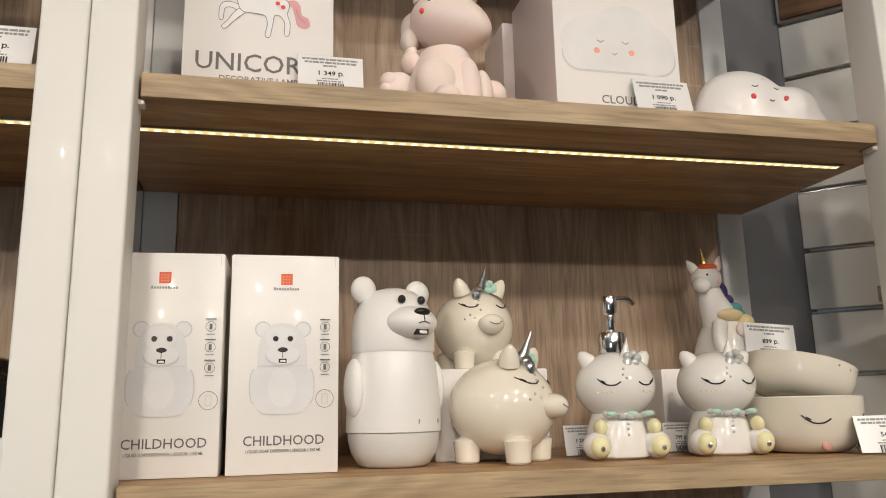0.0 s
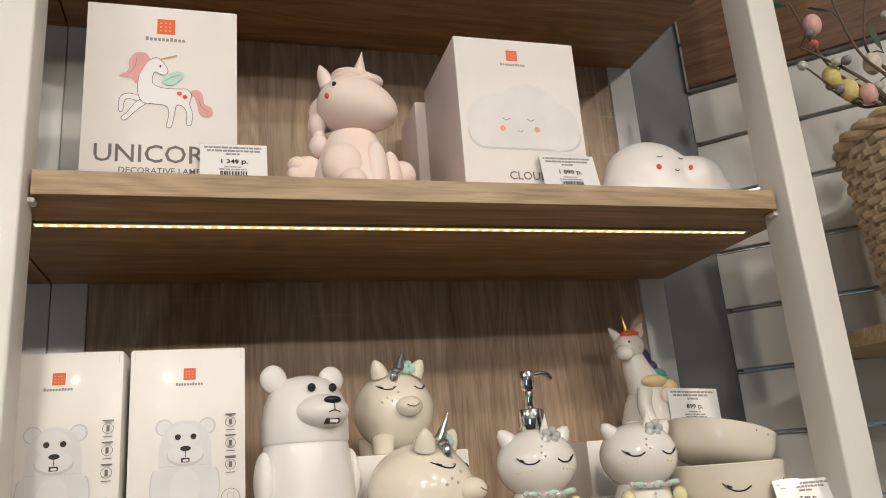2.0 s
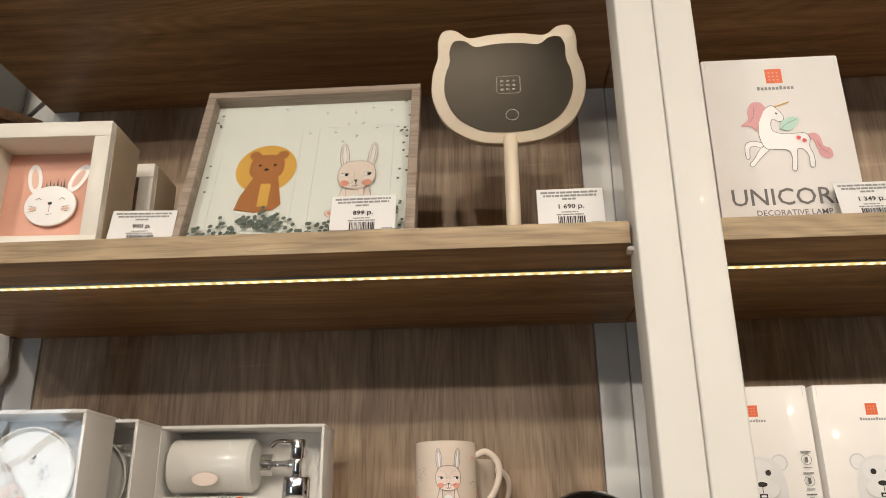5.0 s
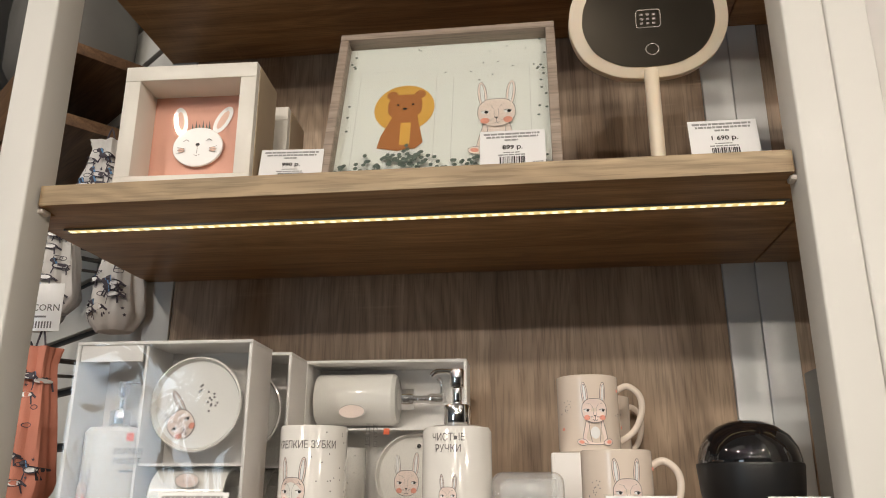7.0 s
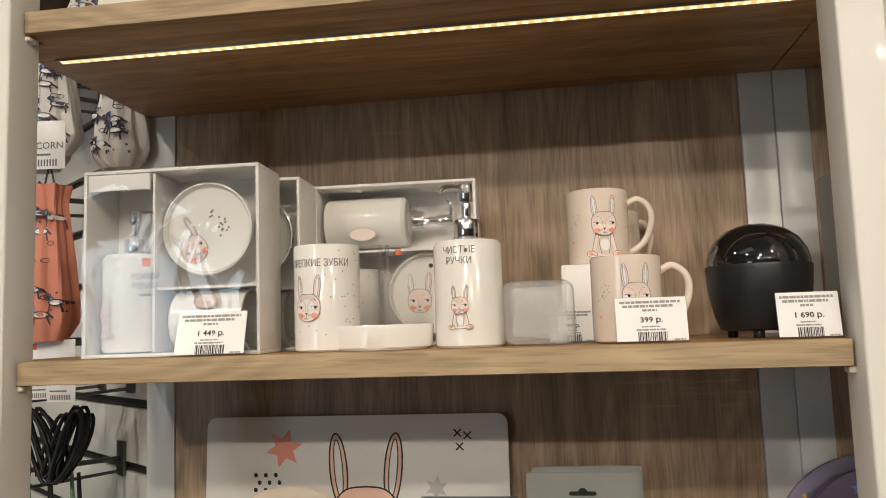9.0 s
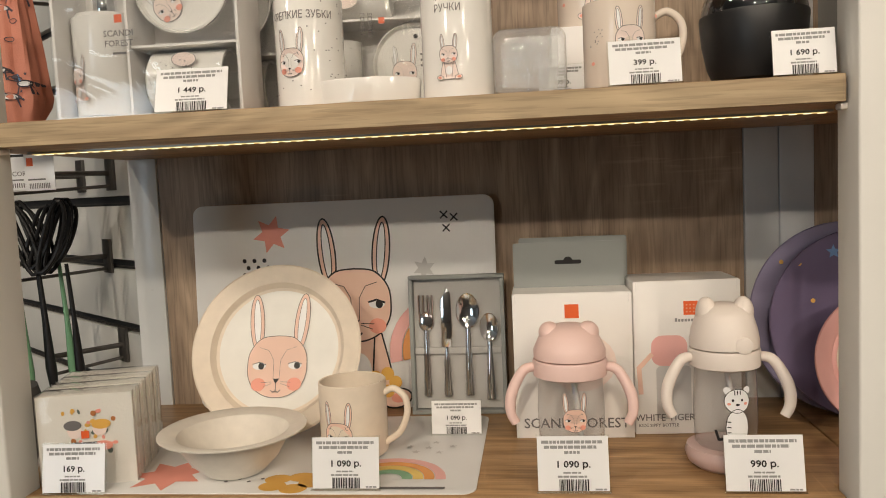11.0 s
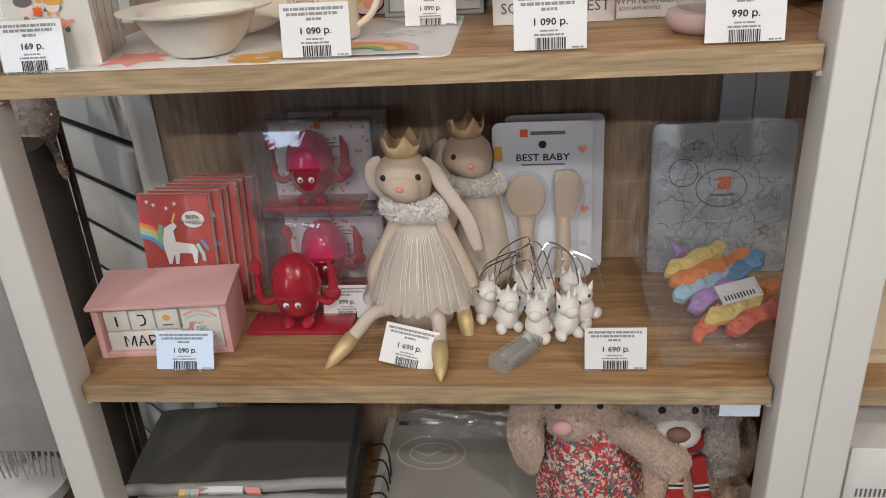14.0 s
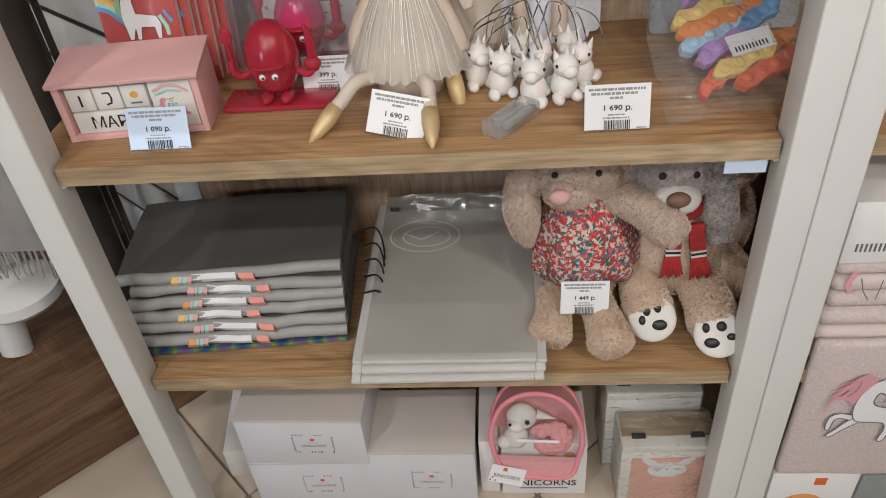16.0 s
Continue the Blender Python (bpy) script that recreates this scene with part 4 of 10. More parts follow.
def piggy(x, y, z, turn, s, label):
    g = thing("piggy_bank", pose(x, y, z, 0, 0, turn) @ Matrix.Scale(s, 4), label, "piggy bank", "unicorn piggy banks")
    e = (0, 0, 0.055, 0.051, 0.056, 0.049)
    part("body", ball(*e, 44, 28), CERAMIC, g)
    for dx in (-1, 1):
        for dy in (-1, 1):
            part("foot", lathe([(0, 0), (0.0105, 0), (0.0125, 0.002), (0.0130, 0.010), (0.0145, 0.022), (0, 0.030)], 24, Matrix.Translation((dx * 0.026, dy * 0.028, 0))), CERAMIC, g)
        part("ear", tube([(dx * 0.023, -0.020, 0.097), (dx * 0.027, -0.023, 0.106), (dx * 0.030, -0.025, 0.112), (dx * 0.0315, -0.026, 0.1155)], 0.01, 16, taper=[0.0115, 0.0095, 0.0060, 0.0020]), CERAMIC, g)
    sn = (0, -0.056, 0.055, 0.0165, 0.016, 0.0125)
    part("snout", ball(*sn), CERAMIC, g)
    part("mouth", drawn(sn, [(-0.008, 0.0565), (-0.003, 0.054), (0.003, 0.054), (0.008, 0.0575)], 0.0006), GREYINK, g)
    closed_eyes(e, g, (-0.0205, 0.0205), 0.078, 0.0085, 0.0008)
    part("horn", cone((0.002, -0.024, 0.104), (0.005, -0.034, 0.131), 0.0068), SILVER, g, "silver horn")
    part("curl", join(ball(-0.006, -0.032, 0.100, 0.008, 0.006, 0.006), ball(-0.011, -0.038, 0.093, 0.0055, 0.005, 0.008)), SILVER, g)
    part("flower", join(*[ball(0.013 + 0.006 * math.cos(a), -0.026 + 0.003 * math.sin(a), 0.106 + 0.005 * math.sin(a), 0.0052, 0.0045, 0.0045) for a in (0, 1.4, 2.8, 4.2, 5.4)]), MINT, g, "mint glazed flower")
    part("rhinestone", dabs(e, [(-0.010, 0.086), (-0.014, 0.080), (-0.011, 0.073), (-0.024, 0.067), (-0.019, 0.063), (-0.030, 0.062)], 0.0016, 0.7), PEARL, g)
    return g



carton("display_box", 0.390, 0.540, 0.155, 0.12, ZB, 0.112, WHITE, "plain white card riser box under a piggy bank", category="riser box")
piggy(0.459, 0.215, ZB + 0.1125, 8, 1.05, "cream ceramic unicorn piggy bank standing on a white box")
piggy(0.466, 0.118, ZB, 48, 1.18, "cream ceramic unicorn piggy bank turned sideways on the shelf")


def kitten(x, y, turn, with_pump, label, name, category):
    g = thing(name, pose(x, y, ZB, 0, 0, turn), label, category)
    part("body", join(lathe([(0, 0), (0.036, 0), (0.040, 0.003), (0.041, 0.014), (0.038, 0.034), (0.031, 0.052), (0.026, 0.060), (0, 0.062)], 40)), WHITECER, g)
    e = (0, -0.002, 0.088, 0.050, 0.046, 0.042)
    hd = ball(*e, 44, 28)
    part("head", hd, WHITECER, g)
    for d in (-1, 1):
        part("ear", tube([(d * 0.030, -0.002, 0.112), (d * 0.037, -0.003, 0.121), (d * 0.042, -0.003, 0.127), (d * 0.044, -0.003, 0.1305)], 0.01, 16, taper=[0.0125, 0.0105, 0.007, 0.002]), WHITECER, g)
        part("foot", ball(d * 0.038, -0.030, 0.017, 0.017, 0.018, 0.0165), WHITECER, g)
        pw = part("paw", join(ball(d * 0.038, -0.040, 0.016, 0.0125, 0.011, 0.0130), ball(d * 0.034, -0.034, 0.038, 0.0085, 0.010, 0.010)), YELLOW, g, "pale yellow glazed paw")
        part("star", ball(d * 0.038, -0.0515, 0.014, 0.0032, 0.0012, 0.0032, 5, 4), SILVER, pw)
        part("freckle", dabs(e, [(d * (0.020 + 0.005 * k), 0.080 - 0.001 * (k % 2)) for k in range(4)], 0.0012, 0.3), YELLOW, g)
    closed_eyes(e, g, (-0.020, 0.024), 0.089, 0.0105, 0.0009)
    part("horn", cone((0.006, -0.026, 0.120), (0.008, -0.030, 0.146), 0.0075), WHITECER, g)
    part("flower", join(*[ball(0.012 + 0.007 * math.cos(a), -0.034, 0.120 + 0.006 * math.sin(a), 0.0052, 0.0045, 0.0048) for a in (0, 1.3, 2.6, 3.9, 5.2)], ball(0.004, -0.036, 0.113, 0.006, 0.004, 0.008)), PALESILVER, g, "pearl grey glazed flowers")
    part("necklace", join(*[ball(-0.026 + 0.0095 * k, -0.034 - 0.004 * math.sin(math.pi * k / 6), 0.054 - 0.003 * math.sin(math.pi * k / 6), 0.0050, 0.003, 0.0036) for k in range(7)]), PALESILVER, g)
    part("necklace_leaf", join(*[ball(x_, -0.0385, 0.054, 0.006, 0.0025, 0.003) for x_ in (-0.020, 0.006, 0.026)]), MINT, g)
    part("rhinestone", dabs(e, [(-0.004, 0.107), (-0.006, 0.100), (-0.002, 0.096)], 0.0016, 0.7), PEARL, g)
    part("rhinestone", join(*[ball(-0.001, -0.0405, z_, 0.0017, 0.0014, 0.0017, 10, 6) for z_ in (0.042, 0.036, 0.029)]), PEARL, g)
    if with_pump:
        pump(g, 0.128, 1.12, None, 8)
    return g


PALESILVER = mat("pearl_glaze", (0.62, 0.64, 0.63), 0.15, 0.25, var=0.1, scale=60, coat=0.6)
kitten(0.613, 0.112, -4, True, "white ceramic unicorn-cat soap dispenser with a chrome pump", "soap_dispenser", "soap dispenser")
kitten(0.755, 0.112, -6, False, "white ceramic unicorn-cat tumbler with yellow paws", "tumbler", "tumbler")

carton("display_box", 0.735, 0.995, 0.215, 0.14, ZB, 0.112, WHITE, "plain white card riser box under a unicorn figurine", category="riser box")
f = thing("unicorn_figurine", pose(0.888, 0.285, ZB + 0.1125), "white glazed unicorn figurine with rainbow mane on a white box", "figurine")
part("body", join(lathe([(0, 0), (0.044, 0), (0.050, 0.006), (0.050, 0.026), (0.043, 0.052), (0.033, 0.072), (0.020, 0.084), (0, 0.088)], 40), tube(smooth_path([(0.0, 0, 0.050), (-0.010, -0.003, 0.082), (-0.022, -0.006, 0.108), (-0.030, -0.010, 0.132)], 5), 0.02, 22, taper=[0.034 - 0.018 * i / 15 for i in range(16)])), WHITECER, f)
for x_, y_ in ((-0.026, -0.040), (0.020, -0.044), (-0.050, -0.020)):
    part("foot", ball(x_, y_, 0.014, 0.017, 0.020, 0.014, 22, 14), WHITECER, f)
part("foreleg", tube(smooth_path([(-0.024, -0.026, 0.070), (-0.034, -0.038, 0.046), (-0.032, -0.046, 0.022)], 5), 0.01, 14, taper=[0.012 - 0.0002 * i for i in range(11)]), WHITECER, f)
fe = (-0.032, -0.012, 0.142, 0.0245, 0.0225, 0.0215)
part("head", join(ball(*fe, 30, 20), ball(-0.047, -0.022, 0.131, 0.0145, 0.0140, 0.0125, 24, 16)), WHITECER, f)
part("ear", tube([(-0.047, -0.006, 0.156), (-0.054, -0.007, 0.164), (-0.061, -0.008, 0.172)], 0.006, 14, taper=[0.0080, 0.0068, 0.0015]), WHITECER, f)
part("ear", tube([(-0.017, -0.006, 0.154), (-0.009, -0.007, 0.166), (-0.003, -0.008, 0.180)], 0.006, 14, taper=[0.0090, 0.0085, 0.0015]), PALEPINK, f, "pink-lined ear")
part("horn", cone((-0.036, -0.016, 0.160), (-0.041, -0.018, 0.191), 0.0062), GOLD, f, "gold horn")
part("forelock", join(ball(-0.034, -0.020, 0.159, 0.014, 0.010, 0.0065), ball(-0.026, -0.014, 0.161, 0.012, 0.011, 0.006)), ORANGE, f, "orange glazed forelock")
part("mane_purple", join(ball(-0.004, -0.006, 0.122, 0.010, 0.010, 0.016), ball(0.004, -0.008, 0.108, 0.010, 0.010, 0.011)), mat("purple_glaze", (0.05, 0.035, 0.14), 0.2, coat=0.5), f, "dark violet glazed mane")
part("mane_teal", join(ball(0.010, -0.012, 0.096, 0.015, 0.011, 0.010), ball(0.022, -0.008, 0.088, 0.010, 0.010, 0.009)), mat("teal_glaze", (0.10, 0.34, 0.33), 0.2, coat=0.5), f, "teal glazed mane")
part("mane_yellow", join(ball(-0.006, -0.028, 0.084, 0.022, 0.012, 0.010), ball(0.018, -0.030, 0.072, 0.014, 0.012, 0.014)), mat("soft_yellow_glaze", (0.80, 0.64, 0.36), 0.2, coat=0.5), f, "soft yellow glazed mane")
part("heart", ball(0.004, -0.044, 0.060, 0.012, 0.006, 0.012), PALEPINK, f)
part("eye", dabs(fe, [(-0.042, 0.146)], 0.0018), BLACK, f)
part("cheek", dabs(fe, [(-0.024, 0.136)], 0.0036, 0.2), SKINPINK, f)
d_ = thing("bowl", pose(0.957, 0.318, ZB + 0.1125), "pale pink ceramic bowl behind a figurine", "bowl")
part("body", lathe([(0, 0), (0.025, 0), (0.028, 0.003), (0.040, 0.018), (0.046, 0.034), (0.044, 0.034), (0.037, 0.018), (0.0, 0.006)], 36), mat("pale_pink_ceramic", (0.74, 0.62, 0.56), 0.2, coat=0.5), d_)

BOWL = [(0, 0), (0.050, 0), (0.060, 0.002), (0.073, 0.010), (0.082, 0.024), (0.087, 0.044), (0.088, 0.064), (0.0885, 0.0705), (0.0865, 0.0720), (0.0845, 0.0700), (0.083, 0.044), (0.078, 0.026), (0.066, 0.012), (0, 0.008)]
lo = thing("bowl", pose(0.876, 0.105, ZB, 0, 0, 12) @ Matrix.Diagonal((0.83, 0.83, 0.98, 1)), "cream ceramic unicorn bowl with a sleeping face and leaves", "bowl", "unicorn bowls")
part("body", lathe(BOWL, 56), CERAMIC, lo)
be = (0, 0, 0.060, 0.0895, 0.0895, 0.070)
closed_eyes(be, lo, (-0.05, 0.012), 0.040, 0.014, 0.0010)
part("leaf", join(*[ball(p_.x, p_.y, p_.z, 0.007, 0.003, 0.004) for p_ in (at(*be, x_, z_) for x_, z_ in ((-0.022, 0.020), (-0.012, 0.016), (0.010, 0.014)))]), mat("leaf_glaze", (0.18, 0.38, 0.22), 0.25, coat=0.4), lo, "green glazed leaves")
part("horn", cone((0.022, -0.062, 0.020), (0.026, -0.072, 0.001), 0.0065), SILVER, lo, "silver horn")
part("ear", ball(-0.030, -0.062, 0.012, 0.011, 0.006, 0.009), mat("pink_glaze", (0.74, 0.42, 0.36), 0.25, coat=0.4), lo)
part("ear", ball(0.052, -0.055, 0.014, 0.012, 0.007, 0.010), MATS["pink_glaze"], lo)
hi = thing("bowl", pose(0.869, 0.108, ZB + 0.066, 0, 15, 8) @ Matrix.Diagonal((0.83, 0.83, 0.95, 1)), "cream ceramic unicorn bowl tilted inside another bowl", "bowl", "unicorn bowls")
part("body", lathe([(r * 0.96, z * 0.72) for r, z in BOWL], 56), CERAMIC, hi)
closed_eyes((0, 0, 0.0504, 0.085, 0.085, 0.046), hi, (-0.055, 0.02), 0.026, 0.012, 0.0009)
part("rhinestone", dabs((0, 0, 0.0504, 0.085, 0.085, 0.046), [(-0.03, 0.038), (-0.005, 0.044), (0.02, 0.043)], 0.0016, 0.7), CHROME, hi)

price_tag(0.560, 0.615, 0.155, ZB, "1 299 р.", 8, 10, 0, 0.040)
price_tag(0.705, 0.76, 0.165, ZB, "799 р.", 8, 10, 0, 0.040)
price_tag(0.884, 0.966, 0.225, ZB + 0.113, "899 р.", -4, 8, 4, 0.056, False, 0.012)
price_tag(0.882, 0.962, 0.008, ZB, "549 р.", -10, 16, 0, 0.047)

# ---- left bay, upper shelf: frames and mirror ----


def hollow(x0, x1, y0, y1, z0, z1, wall, back, bevel=0.0008):
    """An open-fronted tray in x and z with walls and a back."""
    return join(box(x0, x1, y0, y1, z1 - wall, z1, bevel), box(x0, x1, y0, y1, z0, z0 + wall, bevel), box(x0, x0 + wall, y0 + 0.0004, y1, z0 + wall, z1 - wall, bevel), box(x1 - wall, x1, y0 + 0.0004, y1, z0 + wall, z1 - wall, bevel), box(x0 + wall * 0.5, x1 - wall * 0.5, y1 - back, y1 - 0.0005, z0 + wall * 0.5, z1 - wall * 0.5))


FRAMEW = mat("white_frame_paint", (0.80, 0.77, 0.70), 0.35, var=0.02)
TAUPE = wood("taupe_frame", (0.33, 0.26, 0.21), (0.43, 0.35, 0.29), "X", 0.45, 0.2)
PEACH = mat("peach_paper", (0.78, 0.42, 0.32), 0.6, bump=0)
PAPER = mat("art_paper", (0.82, 0.83, 0.80), 0.6, var=0.01, bump=0)
GREEN = mat("grey_green_print", (0.12, 0.15, 0.13), 0.5, bump=0)
KRAFT = mat("raw_wood_side", (0.60, 0.49, 0.35), 0.6, var=0.08)


def shadow_box(x, y, turn, label):
    f = thing("photo_frame", pose(x, y, ZA, 0, 0, turn), label, "frame", "rabbit box frames")
    part("frame", hollow(-0.0905, 0.0905, 0, 0.085, 0, 0.181, 0.0215, 0.004), FRAMEW, f)
    part("side_board", box(0.0906, 0.0915, 0.012, 0.084, 0.001, 0.180), KRAFT, f)
    part("backing", box(-0.0695, 0.0695, 0.050, 0.052, 0.021, 0.160), PEACH, f, "peach paper backing")
    q = Print()
    for d in (-1, 1):
        q.fill(LABELW, ell(d * 0.030, 0.122, 0.010, 0.022, -d * 28 if d > 0 else 10))
        q.fill(SKINPINK, ell(d * 0.030, 0.122, 0.005, 0.015, -d * 28 if d > 0 else 10))
    q.fill(GREEN, *[[(x_, 0.105), (x_ + 0.004, 0.105), (x_ + 0.001, 0.118 + (k % 2) * 0.004)] for k, x_ in enumerate((-0.014, -0.009, -0.004, 0.001, 0.006, 0.010))])
    q.put(f, 0.0495, "ear_print")
    h = part("rabbit_face", lathe([(0, 0), (0.033, 0), (0.0335, 0.001), (0.0335, 0.003), (0.0325, 0.004), (0, 0.004)], 40, Matrix.Translation((0, 0.0465, 0.080)) @ Matrix.Rotation(radians(90), 4, "X") @ Matrix.Diagonal((1.05, 0.86, 1, 1))), LABELW, f, "raised white rabbit face")
    q = Print()
    q.fill(BLACK, ell(0, 0.083, 0.003, 0.0022))
    q.line(GREYINK, [(0, 0.082), (0, 0.070)], 0.0006).line(GREYINK, [(-0.004, 0.068), (0, 0.0665), (0.004, 0.068)], 0.0006)
    for d in (-1, 1):
        q.line(GREYINK, [(d * 0.020, 0.088), (d * 0.016, 0.0905), (d * 0.012, 0.088)], 0.0008)
        q.fill(SKINPINK, ell(d * 0.022, 0.075, 0.0045, 0.0035))
        for k in (-1, 0, 1):
            q.line(GREYINK, [(d * 0.017, 0.075 + k * 0.002), (d * 0.028, 0.075 + k * 0.0045)], 0.0005)
    q.put(f, 0.0424, "face_print")
    q = Print()
    rnd = random.Random(5)
    q.fill(GREEN, *[ell(s * rnd.uniform(0.045, 0.068), 0.024 + rnd.random() * 0.008, 0.0016, 0.0014, 0, 6) for s in (-1, 1) for _ in range(9)])
    q.put(f, 0.0495)
    return f


shadow_box(-0.787, 0.036, 2, "white wooden box frame with a rabbit face on peach paper")
shadow_box(-0.786, 0.165, 2, "white wooden box frame standing behind another frame")
w_ = thing("wooden_block", pose(-0.612, 0.13, ZA), "small pale wooden block standing on the oak shelf", "block")
part("body", box(-0.008, 0.008, 0, 0.02, 0, 0.055, 0.001), KRAFT, w_)

LEAN = Matrix.Rotation(radians(-17.5), 4, "X")
f = thing("picture_frame", pose(-0.455, 0.048, ZA) @ LEAN, "taupe wooden frame with a lion and rabbit print leaning back", "picture frame")
part("frame", hollow(-0.155, 0.155, 0, 0.030, 0, 0.288, 0.0125, 0.003), TAUPE, f)
part("print_sheet", box(-0.1430, 0.1430, 0.020, 0.022, 0.0122, 0.2755), PAPER, f, "white printed sheet")
q = Print()
for x0, x1 in ((-0.122, -0.012), (0.012, 0.118)):
    q.line(PALEINK, [(x0, 0.04), (x0, 0.225), (x1, 0.225), (x1, 0.04)], 0.0006)
q.fill(MUSTARD, ell(-0.055, 0.150, 0.042, 0.044, 0, 36))
q.fill(BROWN, [(-0.088, 0.078), (-0.084, 0.10), (-0.070, 0.135), (-0.036, 0.135), (-0.026, 0.085), (-0.036, 0.075), (-0.060, 0.072)])
q.fill(BROWN, round_rect(-0.078, -0.030, 0.130, 0.176, 0.018), ell(-0.073, 0.175, 0.008, 0.008), ell(-0.034, 0.175, 0.008, 0.008))
q.fill(MUSTARD, [(-0.058, 0.082), (-0.044, 0.082), (-0.044, 0.122), (-0.058, 0.122)])
q.fill(BLACK, ell(-0.064, 0.156, 0.002, 0.002), ell(-0.043, 0.156, 0.002, 0.002), ell(-0.054, 0.148, 0.0035, 0.0022))
rabbit_art(q, 0.072, 0.090, 0.0255, True, 0.0006, PALEPINK)
rnd = random.Random(3)
dots = []
for k in range(230):
    u = rnd.random()
    x_ = -0.135 + 0.272 * u
    z_ = 0.016 + abs(rnd.gauss(0, 0.016)) + (0.045 * max(0, u - 0.82) / 0.18 if u > 0.82 else 0) + (0.03 * rnd.random() if 0.2 < u < 0.42 else 0)
    dots.append(ell(x_, min(z_, 0.10) + 0.006, 0.0034, 0.0030, rnd.random() * 90, 6))
for k in range(26):
    dots.append(ell(rnd.choice((-1, 1)) * rnd.uniform(0.128, 0.140), rnd.uniform(0.03, 0.268), 0.0022, 0.002, 0, 6))
for k in range(14):
    dots.append(ell(rnd.uniform(-0.04, 0.13), rnd.uniform(0.19, 0.262), 0.0016, 0.0014, 0, 6))
q.fill(GREEN, *dots)
q.put(f, 0.0198)
part("glass", box(-0.1428, 0.1428, 0.006, 0.0066, 0.0126, 0.2752), GLASS, f)

# The cat-shaped table mirror
# Warm tint puts the brown of reflected surroundings into the glass colour.
MIRROR = mat("mirror_glass", (0.74, 0.66, 0.55), 0.015, 1.0, var=0.0, bump=0)
RIM = mat("cream_rim_plastic", (0.76, 0.66, 0.52), 0.35, var=0.02, sss=0.15)
m_ = thing("table_mirror", pose(-0.176, 0.108, ZA), "cream cat-shaped table mirror on a round pole", "table mirror")
cat = [(p_.x, p_.z) for p_ in smooth_path([(0.0, 0, -0.080), (0.045, 0, -0.075), (0.085, 0, -0.052), (0.104, 0, -0.015), (0.104, 0, 0.020), (0.096, 0, 0.045), (0.095, 0, 0.068), (0.087, 0, 0.083), (0.070, 0, 0.083), (0.052, 0, 0.072), (0.025, 0, 0.075), (0.0, 0, 0.076), (-0.025, 0, 0.075), (-0.052, 0, 0.072), (-0.070, 0, 0.083), (-0.087, 0, 0.083), (-0.095, 0, 0.068), (-0.096, 0, 0.045), (-0.104, 0, 0.020), (-0.104, 0, -0.015), (-0.085, 0, -0.052), (-0.045, 0, -0.075), (0.0, 0, -0.080)], 6)][:-1]
tilt = Matrix.Translation((0, -0.004, 0.242)) @ Matrix.Rotation(radians(14), 4, "X")
bm = prism(cat, -0.006, 0.014, 0.003)
bm.transform(tilt)
head = part("mirror_head", bm, RIM, m_)
bm = prism([(x_ * 0.83, z_ * 0.80) for x_, z_ in cat], -0.0072, -0.0064)
bm.transform(tilt)
part("mirror_glass", bm, MIRROR, head, "mirror glass with a warm tint standing for brown reflections", smooth=False)
q = Print()
q.line(mat("etched_grey", (0.30, 0.27, 0.24), 0.4, bump=0), ell(0.004, -0.040, 0.0085, 0.0075, 0, 24), 0.0014, True)
q.line(MATS["etched_grey"], round_rect(-0.016, 0.016, -0.010, 0.014, 0.004), 0.0012, True)
q.fill(MATS["etched_grey"], *[rect(-0.011 + i * 0.008, -0.011 + i * 0.008 + 0.0045, -0.006 + j * 0.006, -0.006 + j * 0.006 + 0.003) for i in range(3) for j in range(3)])
q.put(head, -0.0073, "etching", place=tilt)
part("pole", cyl(0.0095, 0.006, 0.170, 0.001, 24), RIM, m_)
part("base", cyl(0.062, 0, 0.008, 0.002, 48), RIM, m_)

price_tag(-0.688, -0.606, 0.050, ZA, "990 р.", 4, 14, 0, 0.050, False, 0.012)
price_tag(-0.401, -0.321, 0.030, ZA, "899 р.", 0, 12, 0, 0.052, False, 0.010)
price_tag(-0.149, -0.069, 0.040, ZA, "1 690 р.", 0, 10, 0, 0.052, False, 0.012)

# ---- left bay, middle shelf: bathroom sets and mugs ----
PINKCER = mat("blush_ceramic", (0.80, 0.695, 0.60), 0.15, var=0.02, coat=0.6)
TRAY = mat("grey_white_card", (0.81, 0.785, 0.76), 0.5, var=0.03)


def spots(x0, x1, z0, z1, n, r, seed, shape=None):
    rnd = random.Random(seed)
    out = []
    for _ in range(n):
        x_, z_ = rnd.uniform(x0, x1), rnd.uniform(z0, z1)
        if shape is None or shape(x_, z_):
            out.append(ell(x_, z_, r, r, 0, 7))
    return out


def pump_bottle(parent_m, label, top=True, lay=None):
    b = thing("soap_dispenser", parent_m, label, "soap dispenser")
    part("body", lathe([(0, 0), (0.037, 0), (0.0395, 0.0025), (0.0395, 0.115), (0.037, 0.1195), (0.028, 0.122), (0, 0.1225)], 48), WHITECER, b)
    q = Print()
    rabbit_art(q, -0.006, 0.032, 0.0092, True, 0.0005, PALEPINK)
    q.put(b, wrap=(0, 0, 0.0395))
    pump(b, 0.1225, 0.98, None, 195)
    return b


